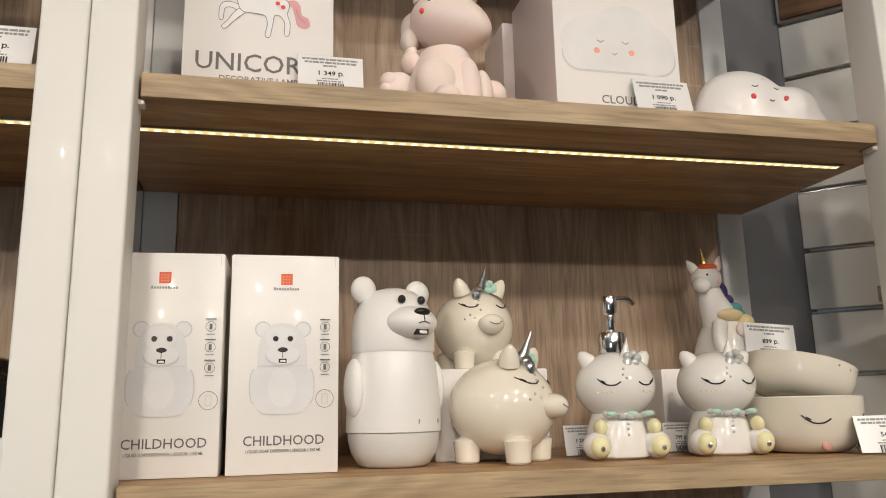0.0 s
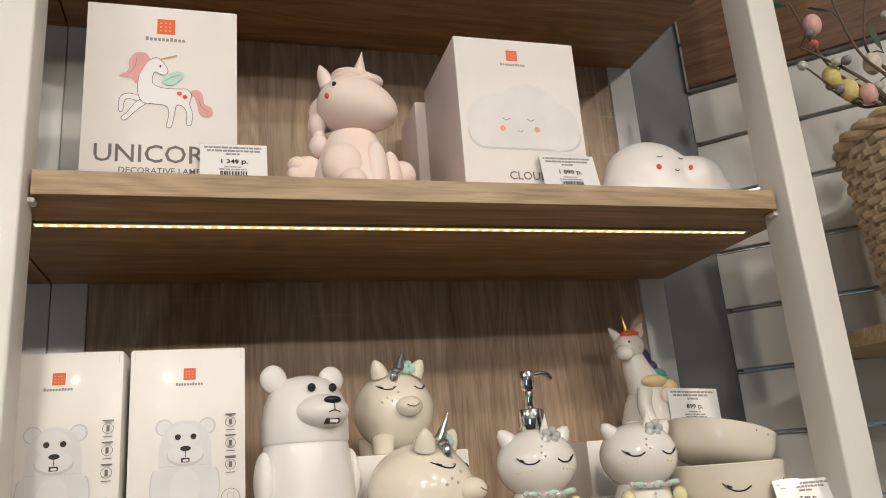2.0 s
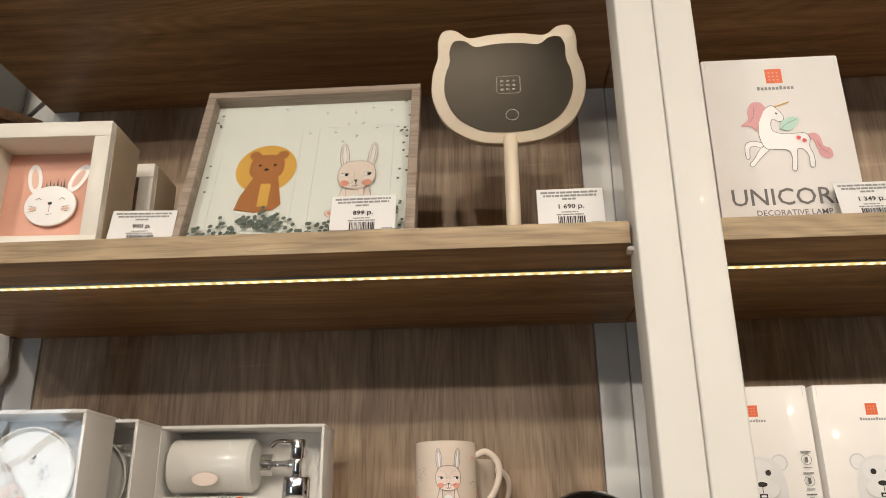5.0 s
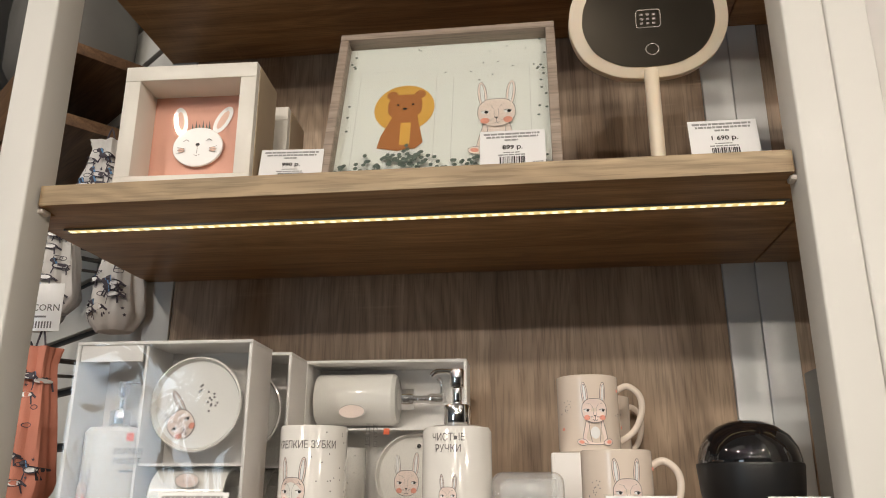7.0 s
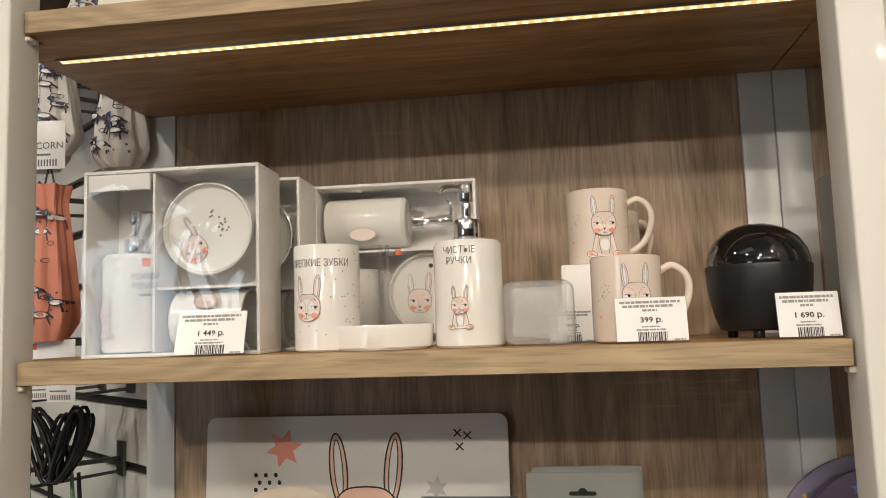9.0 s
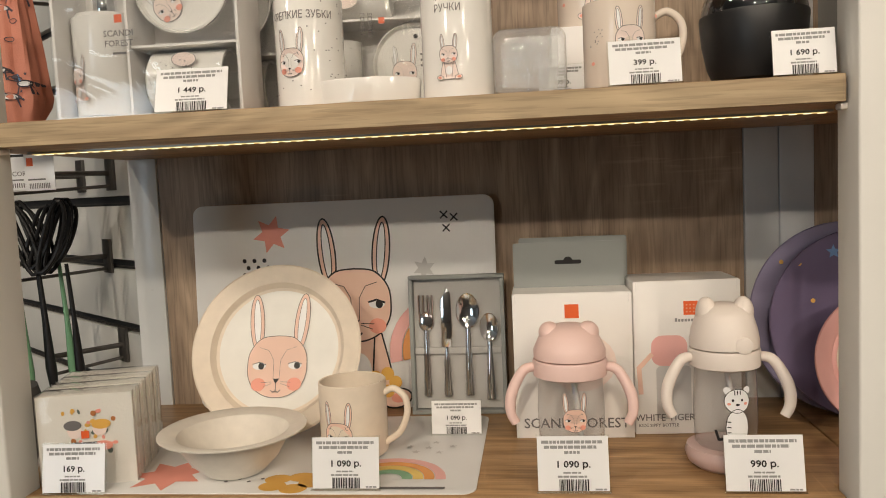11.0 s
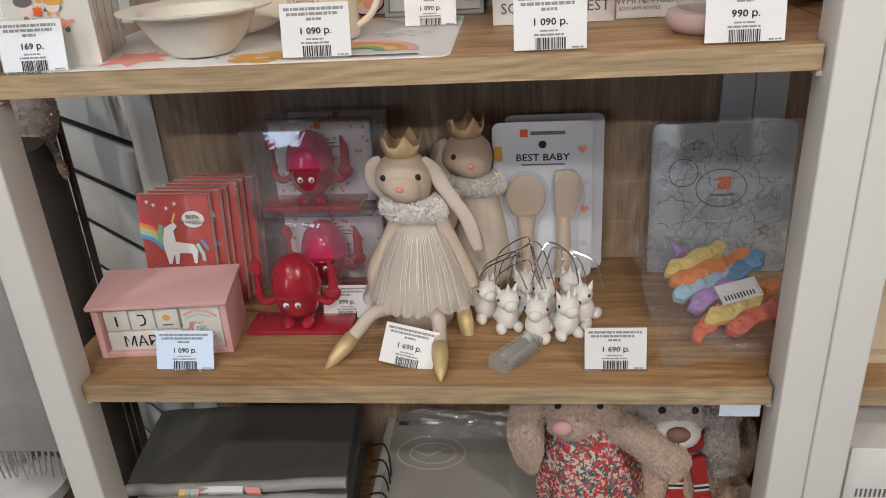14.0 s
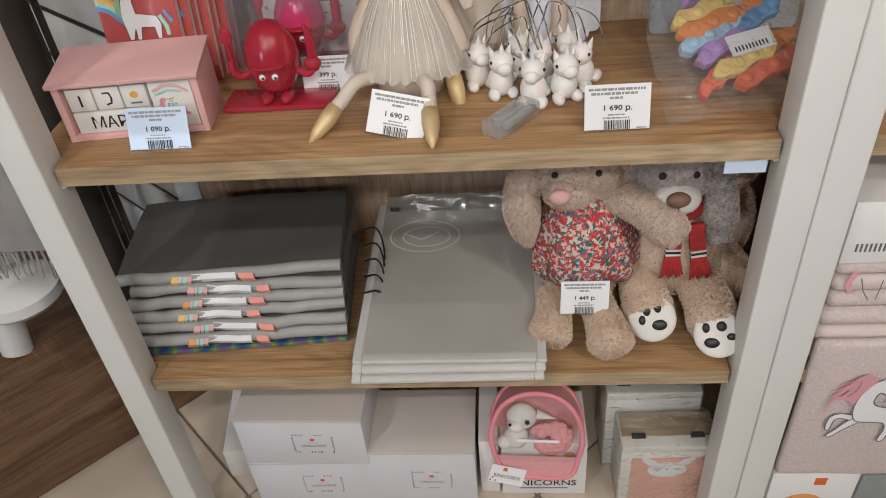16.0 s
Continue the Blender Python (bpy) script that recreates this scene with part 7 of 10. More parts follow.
def rabbit_doll(m, label, seat=True):
    ps = []
    ps.append((ball(0, 0, 0.220, 0.0400, 0.036, 0.0385, 28, 20), CLOTH))
    ps.append((ball(0, -0.022, 0.212, 0.027, 0.022, 0.022), CLOTH))
    ps.append((ball(0, -0.0435, 0.2155, 0.0060, 0.003, 0.0045, 12, 8), BLUSH))
    for d in (-1, 1):
        if not seat and d > 0:
            continue
        ps.append((ball(d * 0.024, -0.029, 0.228, 0.0042, 0.0028, 0.0045, 12, 8), BLACK))
        ear = tube(smooth_path([(0.028, -0.006, 0.246), (0.046, -0.010, 0.228), (0.060, -0.014, 0.190), (0.074, -0.016, 0.148), (0.084, -0.014, 0.112)] if d > 0 else [(-0.030, 0.006, 0.246), (-0.042, 0.008, 0.238), (-0.045, 0.014, 0.220), (-0.040, 0.022, 0.200), (-0.034, 0.026, 0.185)], 6), 0.01, 12, taper=[0.0045 + 0.0075 * math.sin(math.pi * min(1, (k + 2) / 29)) for k in range(25)])
        for v in ear.verts:
            v.co.y = -0.004 + (v.co.y + 0.004) * 0.45
        ps.append((ear, PALECLOTH))
        ps.append((tube(smooth_path([(d * 0.030, 0, 0.158), (d * 0.046, -0.006, 0.125), (d * 0.064, -0.016, 0.090), (d * (0.074 if d > 0 else 0.066), -0.02, 0.062)], 6), 0.0115, 12), CLOTH))
    crown = lathe([(0.022, 0.252), (0.026, 0.266), (0.0245, 0.2665), (0.0205, 0.253)], 30)
    for v in crown.verts:
        if v.co.z > 0.26:
            a = math.atan2(v.co.y, v.co.x)
            v.co.z += 0.017 * max(0, math.cos(a * 5)) + 0.002
            v.co.x *= 1.12
            v.co.y *= 1.12
    ps.append((crown, CROWN))
    ps.append((lathe([(0, 0.0), (0.046, 0.004), (0.050, 0.03), (0.042, 0.09), (0.033, 0.140), (0.027, 0.172), (0, 0.176)], 30), PALECLOTH))
    ring = tube([(0.032 * math.cos(a), 0.026 * math.sin(a), 0.176) for a in [2 * math.pi * k / 28 for k in range(28)]], 0.0125, 14, True)
    ps += fur(ring, FLEECE, 1600, 61, 0.007)
    if seat:
        for pts, sx in ((((-0.020, -0.02, 0.030), (-0.060, -0.07, 0.045), (-0.080, -0.090, 0.030), (-0.098, -0.108, 0.014)), 0.0095), (((0.012, -0.03, 0.030), (0.030, -0.09, 0.045), (0.032, -0.100, 0.030), (0.035, -0.132, 0.014)), 0.0098), (((0.035, -0.01, 0.04), (0.050, -0.018, 0.045), (0.058, -0.024, 0.035), (0.063, -0.034, 0.013)), 0.0098)):
            pa = smooth_path(pts, 6)
            ps.append((tube(pa, sx, 12), PALECLOTH))
            e = (pa[-1] - pa[-3]).normalized()
            ps.append((tube([pa[-1] - e * 0.016, pa[-1] + e * 0.004, pa[-1] + e * 0.026, pa[-1] + e * 0.042], 0.01, 12, taper=[0.0112, 0.0118, 0.0085, 0.0018]), SHOE))
    for layer in range(3 if seat else 0):
        sk = bmesh.new()
        n, rows = 96, 7
        ring = []
        for j in range(rows):
            t_ = j / (rows - 1)
            r_ = 0.030 + (0.036 + 0.006 * layer) * t_ ** 0.8
            ring.append([sk.verts.new(((r_ + 0.0012 * t_ * math.sin(k * 2 * math.pi * (17 + 4 * layer) / n + layer)) * math.cos(2 * math.pi * k / n) * 1.12, (r_ + 0.004 * t_ * math.sin(k * 1.9 + layer)) * math.sin(2 * math.pi * k / n) * 0.85 - 0.012 * t_, 0.150 - (0.088 + 0.010 * layer) * t_ + 0.003 * t_ * math.sin(k * 2.3 + layer))) for k in range(n)])
        for a, b in zip(ring, ring[1:]):
            for k in range(n):
                sk.faces.new((a[k], a[(k + 1) % n], b[(k + 1) % n], b[k]))
        ps.append((sk, TULLE))
    strands, rnd_ = bmesh.new(), random.Random(77)
    for k in range(80 if seat else 0):
        a = rnd_.uniform(0, 2 * math.pi)
        w_, fl, ln = rnd_.uniform(0.0003, 0.0006), rnd_.uniform(0.94, 1.14), rnd_.uniform(0.092, 0.116)
        ca, sa = math.cos(a), math.sin(a)
        t0, t1 = Vector((0.034 * ca, 0.027 * sa, 0.152)), Vector((0.080 * fl * ca, 0.062 * fl * sa - 0.012, 0.152 - ln))
        mid = t0.lerp(t1, 0.55) + Vector((0.005 * ca, 0.004 * sa, 0.004))
        sd_ = Vector((-sa, ca, 0)) * w_
        q6 = [strands.verts.new(p_) for p_ in (t0 - sd_, t0 + sd_, mid + sd_, mid - sd_, t1 + sd_ * 0.6, t1 - sd_ * 0.6)]
        strands.faces.new(q6[:4])
        strands.faces.new((q6[3], q6[2], q6[4], q6[5]))
    ps.append((strands, STRAND))
    for b_, _ in ps:
        for v in b_.verts:
            v.co.x -= 0.017 * min(1, max(0, (v.co.z - 0.160) / 0.05))
    return soft("rabbit_doll", m, label, "doll", ps, 0.0, "rabbit dolls")


rabbit_doll(pose(-0.501, 0.172, ZD, -3, 0, 0), "beige cloth rabbit doll with a tulle skirt and crown")
rabbit_doll(pose(-0.418, 0.285, ZD, -2, 0, 10) @ Matrix.Scale(0.97, 4), "beige cloth rabbit doll behind another doll", False)
price_tag(-0.552, -0.478, 0.040, ZD, "1 690 р.", -8, 30, 10, 0.056)

# spoon sets on cards
LILAC = mat("pale_blue_card", (0.66, 0.68, 0.74), 0.25, var=0.03, coat=0.5)
BEIGEPLA = mat("beige_plastic", (0.60, 0.49, 0.39), 0.35, var=0.03)
for k, (x_, y_, z_) in enumerate(((-0.322, 0.300, ZD), (-0.303, 0.325, ZD + 0.004))):
    g = thing("spoon_set", pose(x_, y_, z_, -3), "two beige baby spoons in a blister on a pale printed card", "spoon set", "baby spoon sets")
    part("card", prism(round_rect(-0.076, 0.076, 0, 0.256, 0.012), 0, 0.0015, 0.0003), LILAC, g)
    if k == 0:
        Print().fill(ORANGE, rect(-0.034, -0.022, 0.233, 0.245)).fill(GREYINK, rect(-0.018, 0.034, 0.236, 0.2415)).put(g)
        lettering("BEST BABY", 0.0155, 0, 0.196, g, material=BLACK, wide=1.1, bold=0.014)
        q = Print()
        q.fill(BLACK, ell(0, 0.221, 0.006, 0.006)).fill(GREYINK, rect(-0.032, 0.034, 0.1885, 0.1910))
        q.fill(MUSTARD, [(-0.066 + 0.012 * math.cos(a), 0.208 + 0.012 * math.sin(a)) for a in [1.2 + 4 * i / 12 for i in range(13)]])
        for x_, z2 in ((0.060, 0.214), (0.064, 0.118), (-0.062, 0.040)):
            q.fill(BLUSH, ell(x_ - 0.003, z2, 0.004, 0.004), ell(x_ + 0.003, z2, 0.004, 0.004), [(x_ - 0.0065, z2 - 0.001), (x_ + 0.0065, z2 - 0.001), (x_, z2 - 0.009)])
        q.fill(ARCO, star(-0.066, 0.030, 0.010)).fill(PALEINK, star(0.064, 0.060, 0.008), star(0.066, 0.160, 0.006))
        q.put(g)
        part("spoon", join(ball(-0.026, -0.006, 0.140, 0.031, 0.006, 0.036, 32, 18), tube(smooth_path([(-0.026, -0.006, 0.112), (-0.026, -0.006, 0.080), (-0.025, -0.006, 0.045), (-0.025, -0.006, 0.018)], 4), 0.012, 14, taper=[0.017 - 0.006 * math.sin(math.pi * i / 12 * 0.9) + 0.001 * i / 12 for i in range(13)])), BEIGEPLA, g)
        part("spatula", join(prism([(p_.x, p_.z) for p_ in smooth_path([(0.018, 0, 0.150), (0.017, 0, 0.176), (0.024, 0, 0.182), (0.046, 0, 0.181), (0.058, 0, 0.166), (0.059, 0, 0.140), (0.047, 0, 0.112), (0.040, 0, 0.096), (0.024, 0, 0.098), (0.019, 0, 0.120), (0.018, 0, 0.150)], 4)][:-1], -0.010, -0.003, 0.002), tube([(0.032, -0.006, 0.110), (0.032, -0.006, 0.070), (0.032, -0.006, 0.018)], 0.011, 14, taper=[0.0105, 0.0115, 0.0140])), BEIGEPLA, g)
        for cx, top in (([-0.026, 0.037, 0.042, 0.017], 0.140), ([0.038, 0.026, 0.046, 0.017], 0.140)):
            x0_, rx_, rz_, hw = cx
            out = [(x0_ + rx_ * math.cos(radians(a_)), top + rz_ * math.sin(radians(a_))) for a_ in range(-50, 231, 14)]
            out += [(x0_ - hw, 0.085), (x0_ - hw, 0.014), (x0_ + hw, 0.014), (x0_ + hw, 0.085)]
            part("blister", prism(out, -0.016, -0.0004, 0.004), CLEAR, g)

# garland figures with wire loops
WHITEVINYL = mat("white_vinyl", (0.80, 0.77, 0.73), 0.4, var=0.02, sss=0.2)
gl = thing("garland", pose(-0.330, 0.138, ZD) @ Matrix.Scale(1.14, 4), "white unicorn light garland with silver wires", "garland")
rnd = random.Random(14)
for k, (x_, y_, tn) in enumerate(((-0.070, 0.030, 25), (-0.042, 0.004, 15), (-0.005, -0.020, -10), (0.030, -0.012, 20), (0.005, 0.030, 0), (0.052, 0.016, -30), (-0.020, 0.050, 10), (0.040, 0.050, -15))):
    mm = Matrix.Translation((x_, y_, 0.0)) @ Matrix.Rotation(radians(tn), 4, "Z")
    bm = join(ball(0, 0, 0.019, 0.0155, 0.0165, 0.019, 20, 14), ball(0, -0.005, 0.044, 0.0145, 0.0150, 0.0135, 20, 14), ball(0, -0.017, 0.041, 0.009, 0.008, 0.008, 16, 10), cone((0, -0.006, 0.055), (0, -0.009, 0.069), 0.0042, 10), cone((-0.009, 0, 0.052), (-0.013, 0, 0.064), 0.0042, 10, None, False), cone((0.009, 0, 0.052), (0.013, 0, 0.064), 0.0042, 10, None, False), ball(-0.011, -0.011, 0.007, 0.007, 0.011, 0.007, 14, 8), ball(0.011, -0.011, 0.007, 0.007, 0.011, 0.007, 14, 8), ball(0.0, 0.013, 0.035, 0.007, 0.007, 0.013, 14, 8), ball(0.012, 0.015, 0.010, 0.007, 0.011, 0.007, 14, 8))
    bm.transform(mm)
    f = part("unicorn", bm, WHITEVINYL, gl)
    ey = join(ball(-0.0135, -0.010, 0.047, 0.0014, 0.0022, 0.0022, 8, 6), ball(0.0135, -0.010, 0.047, 0.0014, 0.0022, 0.0022, 8, 6))
    ey.transform(mm)
    part("eye", ey, BLACK, f)
for k in range(9):
    a = rnd.uniform(-0.06, 0.06)
    h = rnd.uniform(0.078, 0.115)
    part("wire", tube(smooth_path([(a - 0.030, 0.010 + 0.004 * k, 0.055), (a - 0.020, 0.006 + 0.004 * k, h * 0.85), (a * 0.6, 0.012 + 0.004 * k, h), (a + 0.018, 0.002 + 0.004 * k, h * 0.88), (a + 0.030, 0.010, 0.052)], 7), 0.0009, 6), CHROME, gl)
bt = thing("battery_box", pose(-0.366, 0.062, ZD, 0, 0, -39), "small clear grey plastic battery case on the shelf", "battery case")
part("case", box(-0.015, 0.015, -0.042, 0.042, 0, 0.020, 0.003), FROSTPACK, bt)
part("cell", join(cyl(0.0065, -0.03, 0.022, 0.001, 16, Matrix.Translation((-0.007, 0, 0.010)) @ Matrix.Rotation(radians(90), 4, "X")), cyl(0.0065, -0.03, 0.022, 0.001, 16, Matrix.Translation((0.007, 0, 0.010)) @ Matrix.Rotation(radians(90), 4, "X"))), mat("dull_grey", (0.30, 0.29, 0.27), 0.5), bt)
price_tag(-0.277, -0.198, 0.034, ZD, "1 690 р.", 0, 14, 0, 0.058)

# silver puzzle board and the rainbow toy in its bag
SILVERBOARD = mat("silver_board", (0.60, 0.64, 0.71), 0.28, 0.3, var=0.05)
z_ = thing("puzzle", pose(-0.049, 0.312, ZD, -5), "silver colouring jigsaw board wrapped in clear film", "puzzle")
part("board", prism(round_rect(-0.106, 0.106, 0, 0.240, 0.010), 0, 0.006, 0.001), SILVERBOARD, z_)
q = Print()
q.line(PALEINK, round_rect(-0.092, 0.092, 0.014, 0.226, 0.006), 0.0010, True)
for i in range(1, 5):
    x_ = -0.092 + 0.0368 * i
    pts = []
    for j in range(6):
        z0 = 0.014 + 0.0353 * j
        s_ = 1 if (i + j) % 2 else -1
        pts += [(x_, z0), (x_ + s_ * 0.002, z0 + 0.012), (x_ + s_ * 0.007, z0 + 0.013), (x_ + s_ * 0.009, z0 + 0.018), (x_ + s_ * 0.007, z0 + 0.023), (x_ + s_ * 0.002, z0 + 0.024)]
    q.line(GREYINK, pts + [(x_, 0.226)], 0.0010)
for j in range(1, 6):
    z0 = 0.014 + 0.0353 * j
    pts = []
    for i in range(5):
        x0 = -0.092 + 0.0368 * i
        s_ = 1 if (i + j) % 2 else -1
        pts += [(x0, z0), (x0 + 0.013, z0 + s_ * 0.002), (x0 + 0.014, z0 + s_ * 0.007), (x0 + 0.0185, z0 + s_ * 0.009), (x0 + 0.023, z0 + s_ * 0.007), (x0 + 0.024, z0 + s_ * 0.002)]
    q.line(GREYINK, pts + [(0.092, z0)], 0.0010)
q.line(BLACK, ell(0.0, 0.140, 0.038, 0.030), 0.0013, True).line(BLACK, ell(-0.058, 0.165, 0.022, 0.022), 0.0013, True).line(BLACK, star(-0.040, 0.208, 0.010), 0.0013, True).line(BLACK, star(0.070, 0.070, 0.010), 0.0013, True)
q.put(z_)
Print().fill(ORANGE, rect(-0.006, 0.014, 0.138, 0.158)).fill(GREYINK, rect(-0.016, 0.022, 0.127, 0.131)).put(z_, -0.001, "maker_mark")
bm = box(-0.110, 0.110, -0.0035, -0.003, 0.0, 0.244)
bmesh.ops.subdivide_edges(bm, edges=bm.edges[:], cuts=40, use_grid_fill=True)
for v in bm.verts:
    v.co.y += 0.0026 * noise.noise(Vector((v.co.x * 60, 0, v.co.z * 26))) + 0.0012 * noise.noise(v.co * 130)
part("film", bm, CRINKLE, z_, "wrinkled clear film")

pb = thing("rainbow_toy", pose(-0.075, 0.062, ZD + 0.012, -58, 0, 8) @ Matrix.Scale(1.12, 4), "rainbow silicone unicorn toy in a crinkled clear bag", "toy")
TOY = {n_: mat("toy_" + n_, c_, 0.45) for n_, c_ in (("yellow", (0.80, 0.60, 0.20)), ("orange", (0.80, 0.27, 0.07)), ("blue", (0.14, 0.32, 0.58)), ("sky", (0.40, 0.60, 0.76)), ("violet", (0.44, 0.26, 0.58)), ("red", (0.74, 0.16, 0.09)))}
for k, (nm, x_, z_, w_, dp) in enumerate((("yellow", -0.020, 0.126, 0.042, 0.0), ("orange", -0.004, 0.110, 0.056, -0.003), ("sky", -0.014, 0.093, 0.046, -0.002), ("blue", 0.036, 0.108, 0.028, -0.006), ("violet", -0.012, 0.074, 0.036, -0.004), ("orange", 0.036, 0.068, 0.036, 0.0), ("yellow", 0.006, 0.052, 0.040, -0.006), ("red", 0.030, 0.040, 0.040, -0.003), ("red", -0.026, 0.038, 0.024, 0.002))):
    up_, lo_ = [], []
    for i in range(25):
        u_ = i / 24
        xx, slope = x_ - w_ + 2 * w_ * u_, 0.016 * (2 * u_ - 1)
        th = 0.0115 * min(1, 6 * u_ + 0.25, 6 * (1 - u_) + 0.25)
        up_.append((xx, z_ + slope + th + 0.0022 * math.sin(u_ * 15 + k)))
        lo_.append((xx, z_ + slope - th + 0.0022 * math.sin(u_ * 13 + 2 * k)))
    rim = prism(up_ + lo_[::-1], dp - 0.007, dp + 0.006, 0.0022)
    bub = [ball(x_ + w_ * q_, dp - 0.0065, z_ + 0.016 * q_, 0.0072, 0.0030, 0.0065, 14, 8) for q_ in (-0.66, -0.22, 0.22, 0.66)]
    part("ridge", join(rim, *bub), TOY[nm], pb)
part("horn", cone((-0.034, 0, 0.136), (-0.044, 0.004, 0.168), 0.008), TOY["violet"], pb)
Print().fill(LABELW, [(-0.010, 0.052), (0.042, 0.062), (0.038, 0.088), (-0.014, 0.078)]).fill(BLACK, *[[(-0.005 + 0.004 * j, 0.057 + 0.0008 * j), (-0.003 + 0.004 * j, 0.0574 + 0.0008 * j), (-0.004 + 0.004 * j, 0.064 + 0.0008 * j), (-0.006 + 0.004 * j, 0.0636 + 0.0008 * j)] for j in range(10)]).put(pb, -0.017, "sticker")
bm = bmesh.new()
n, rr = 34, 26
grid = [[bm.verts.new((-0.095 + 0.19 * i / n + 0.005 * noise.noise((i * 0.35, j * 0.35, 1)), -0.023 + 0.008 * noise.noise((i * 0.27, j * 0.27, 5)) + 0.0035 * noise.noise((i * 0.8, j * 0.8, 15)) + 0.016 * (abs(i / n - 0.5) * 2) ** 2, -0.018 + 0.185 * j / rr + 0.004 * noise.noise((i * 0.6, j * 0.6, 9)))) for j in range(rr + 1)] for i in range(n + 1)]
for i in range(n):
    for j in range(rr):
        bm.faces.new((grid[i][j], grid[i + 1][j], grid[i + 1][j + 1], grid[i][j + 1]))
part("bag", bm, CRINKLE, pb, "crinkled clear bag")

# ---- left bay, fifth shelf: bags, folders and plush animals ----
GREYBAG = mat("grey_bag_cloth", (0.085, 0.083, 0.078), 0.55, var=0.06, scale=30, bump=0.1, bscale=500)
# Same cloth, paler: the light on the front lips is put into colour.
FOLD_LIT = mat("grey_bag_lit_fold", (0.36, 0.355, 0.34), 0.55, var=0.06, scale=30, bump=0.1, bscale=500)
HOLO = bpy.data.materials.new("holographic_foil")
HOLO.use_nodes = True
hn, hl = HOLO.node_tree.nodes, HOLO.node_tree.links
hw, hr, hc = hn.new("ShaderNodeTexWave"), hn.new("ShaderNodeValToRGB"), hn.new("ShaderNodeTexCoord")
hw.bands_direction = "X"
hw.inputs["Scale"].default_value, hw.inputs["Distortion"].default_value = 5.0, 6.0
for k, (pos, col) in enumerate(((0.0, (0.10, 0.18, 0.55)), (0.3, (0.15, 0.55, 0.45)), (0.55, (0.65, 0.62, 0.15)), (0.75, (0.18, 0.45, 0.65)), (1.0, (0.35, 0.25, 0.60)))):
    e = hr.color_ramp.elements[k] if k < 2 else hr.color_ramp.elements.new(pos)
    e.position, e.color = pos, (*col, 1)
hl.new(hc.outputs["Object"], hw.inputs["Vector"])
hl.new(hw.outputs["Fac"], hr.inputs["Fac"])
hl.new(hr.outputs["Color"], hn["Principled BSDF"].inputs["Base Color"])
hn["Principled BSDF"].inputs["Metallic"].default_value = 0.8
hn["Principled BSDF"].inputs["Roughness"].default_value = 0.25


def folded_bag(k, n, z, y0, dy, holo=False):
    """A flat-folded bag: a soft slab with a rolled front lip and a wavy top."""
    h = 0.0195
    g = thing("folded_bag", pose(-0.812 + 0.005 * ((k * 7) % 3 - 1), y0, z, 0, 0, 4.6 - 1.1 * (k % 3)), "holographic folded bag under a stack" if holo else "dark grey folded bag with unicorn print, front lip coloured as lit", "folded bag", "stacked folded bags")
    w = 0.178 - 0.004 * (k % 3)
    bm = box(-w, w, 0, dy, 0.0006, h - 0.0006)
    bmesh.ops.subdivide_edges(bm, edges=bm.edges[:], cuts=9, use_grid_fill=True)
    for v in bm.verts:
        f = v.co.y / dy
        edge = (1 - f) ** 6
        v.co.z = h * 0.5 + (v.co.z - h * 0.5) * (1 - 0.55 * edge ** 2)
        v.co.z += 0.0016 * noise.noise((v.co.x * 14, v.co.y * 14, k)) * (0.4 if k < n - 1 else 4.5 * min(1, f * 2.5)) + (0.006 * f * f if k == n - 1 else 0.0)
        v.co.y += 0.002 * noise.noise((v.co.x * 18, k * 3.1, 0))
        v.co.z = max(v.co.z, 0.0002)
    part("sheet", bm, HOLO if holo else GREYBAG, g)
    if not holo:
        lip = smooth_path([(-w + 2 * w * i / 12, 0.001 + 0.004 * noise.noise((i * 0.7, k * 2.3, 1)), h * 0.46 + 0.0020 * noise.noise((i * 0.6, k * 1.7, 4))) for i in range(13)], 3)
        bm = tube(lip, 0.006, 12, taper=[0.0098 + 0.0008 * noise.noise((i * 0.4, k, 8)) for i in range(len(lip))])
        skin = BVHTree.FromBMesh(bm)
        part("front_fold", bm, FOLD_LIT, g, "folded lip of the grey bag, coloured as lit")
        x0 = -0.03 + 0.006 * (k % 3)
        q = Print()

        def slab(mt, xa, xb, lean):
            """A printed patch as narrow columns, so that it follows the lip."""
            n_ = max(1, int((xb - xa) / 0.003))
            for i in range(n_):
                u0, u1 = xa + (xb - xa) * i / n_, xa + (xb - xa) * (i + 1) / n_
                c0, c1 = (min(lip, key=lambda p_: abs(p_.x - u)).z for u in (u0, u1))
                q.fill(mt, [(u0, c0 - 0.0080), (u1, c1 - 0.0080), (u1 + lean * 0.5, c1 + 0.0010), (u0 + lean * 0.5, c0 + 0.0010)], [(u0 + lean * 0.5, c0 + 0.0010), (u1 + lean * 0.5, c1 + 0.0010), (u1 + lean, c1 + 0.0084), (u0 + lean, c0 + 0.0084)])

        slab(LABELW, x0 - 0.028, x0 + 0.044, 0.0)
        slab(ARCP, x0 - 0.036, x0 - 0.029, 0.004)
        slab(MINT, x0 - 0.044, x0 - 0.037, 0.005)
        slab(PALEINK, x0 - 0.050, x0 - 0.045, 0.005)
        slab((ARCY, ARCO, ARCP)[k % 3], x0 - 0.062, x0 - 0.051, 0.006)
        slab(CORAL, x0 + 0.052 + 0.004 * (k % 2), x0 + 0.076, -0.004)
        q.put(g, drape=skin)
        if k in (2, 4, 6):
            Print().line(BLACK, [(x0 - 0.012, h * 0.60), (x0 - 0.006, h * 0.42), (x0 + 0.002, h * 0.58)], 0.0012).put(g, drape=skin)
    return g


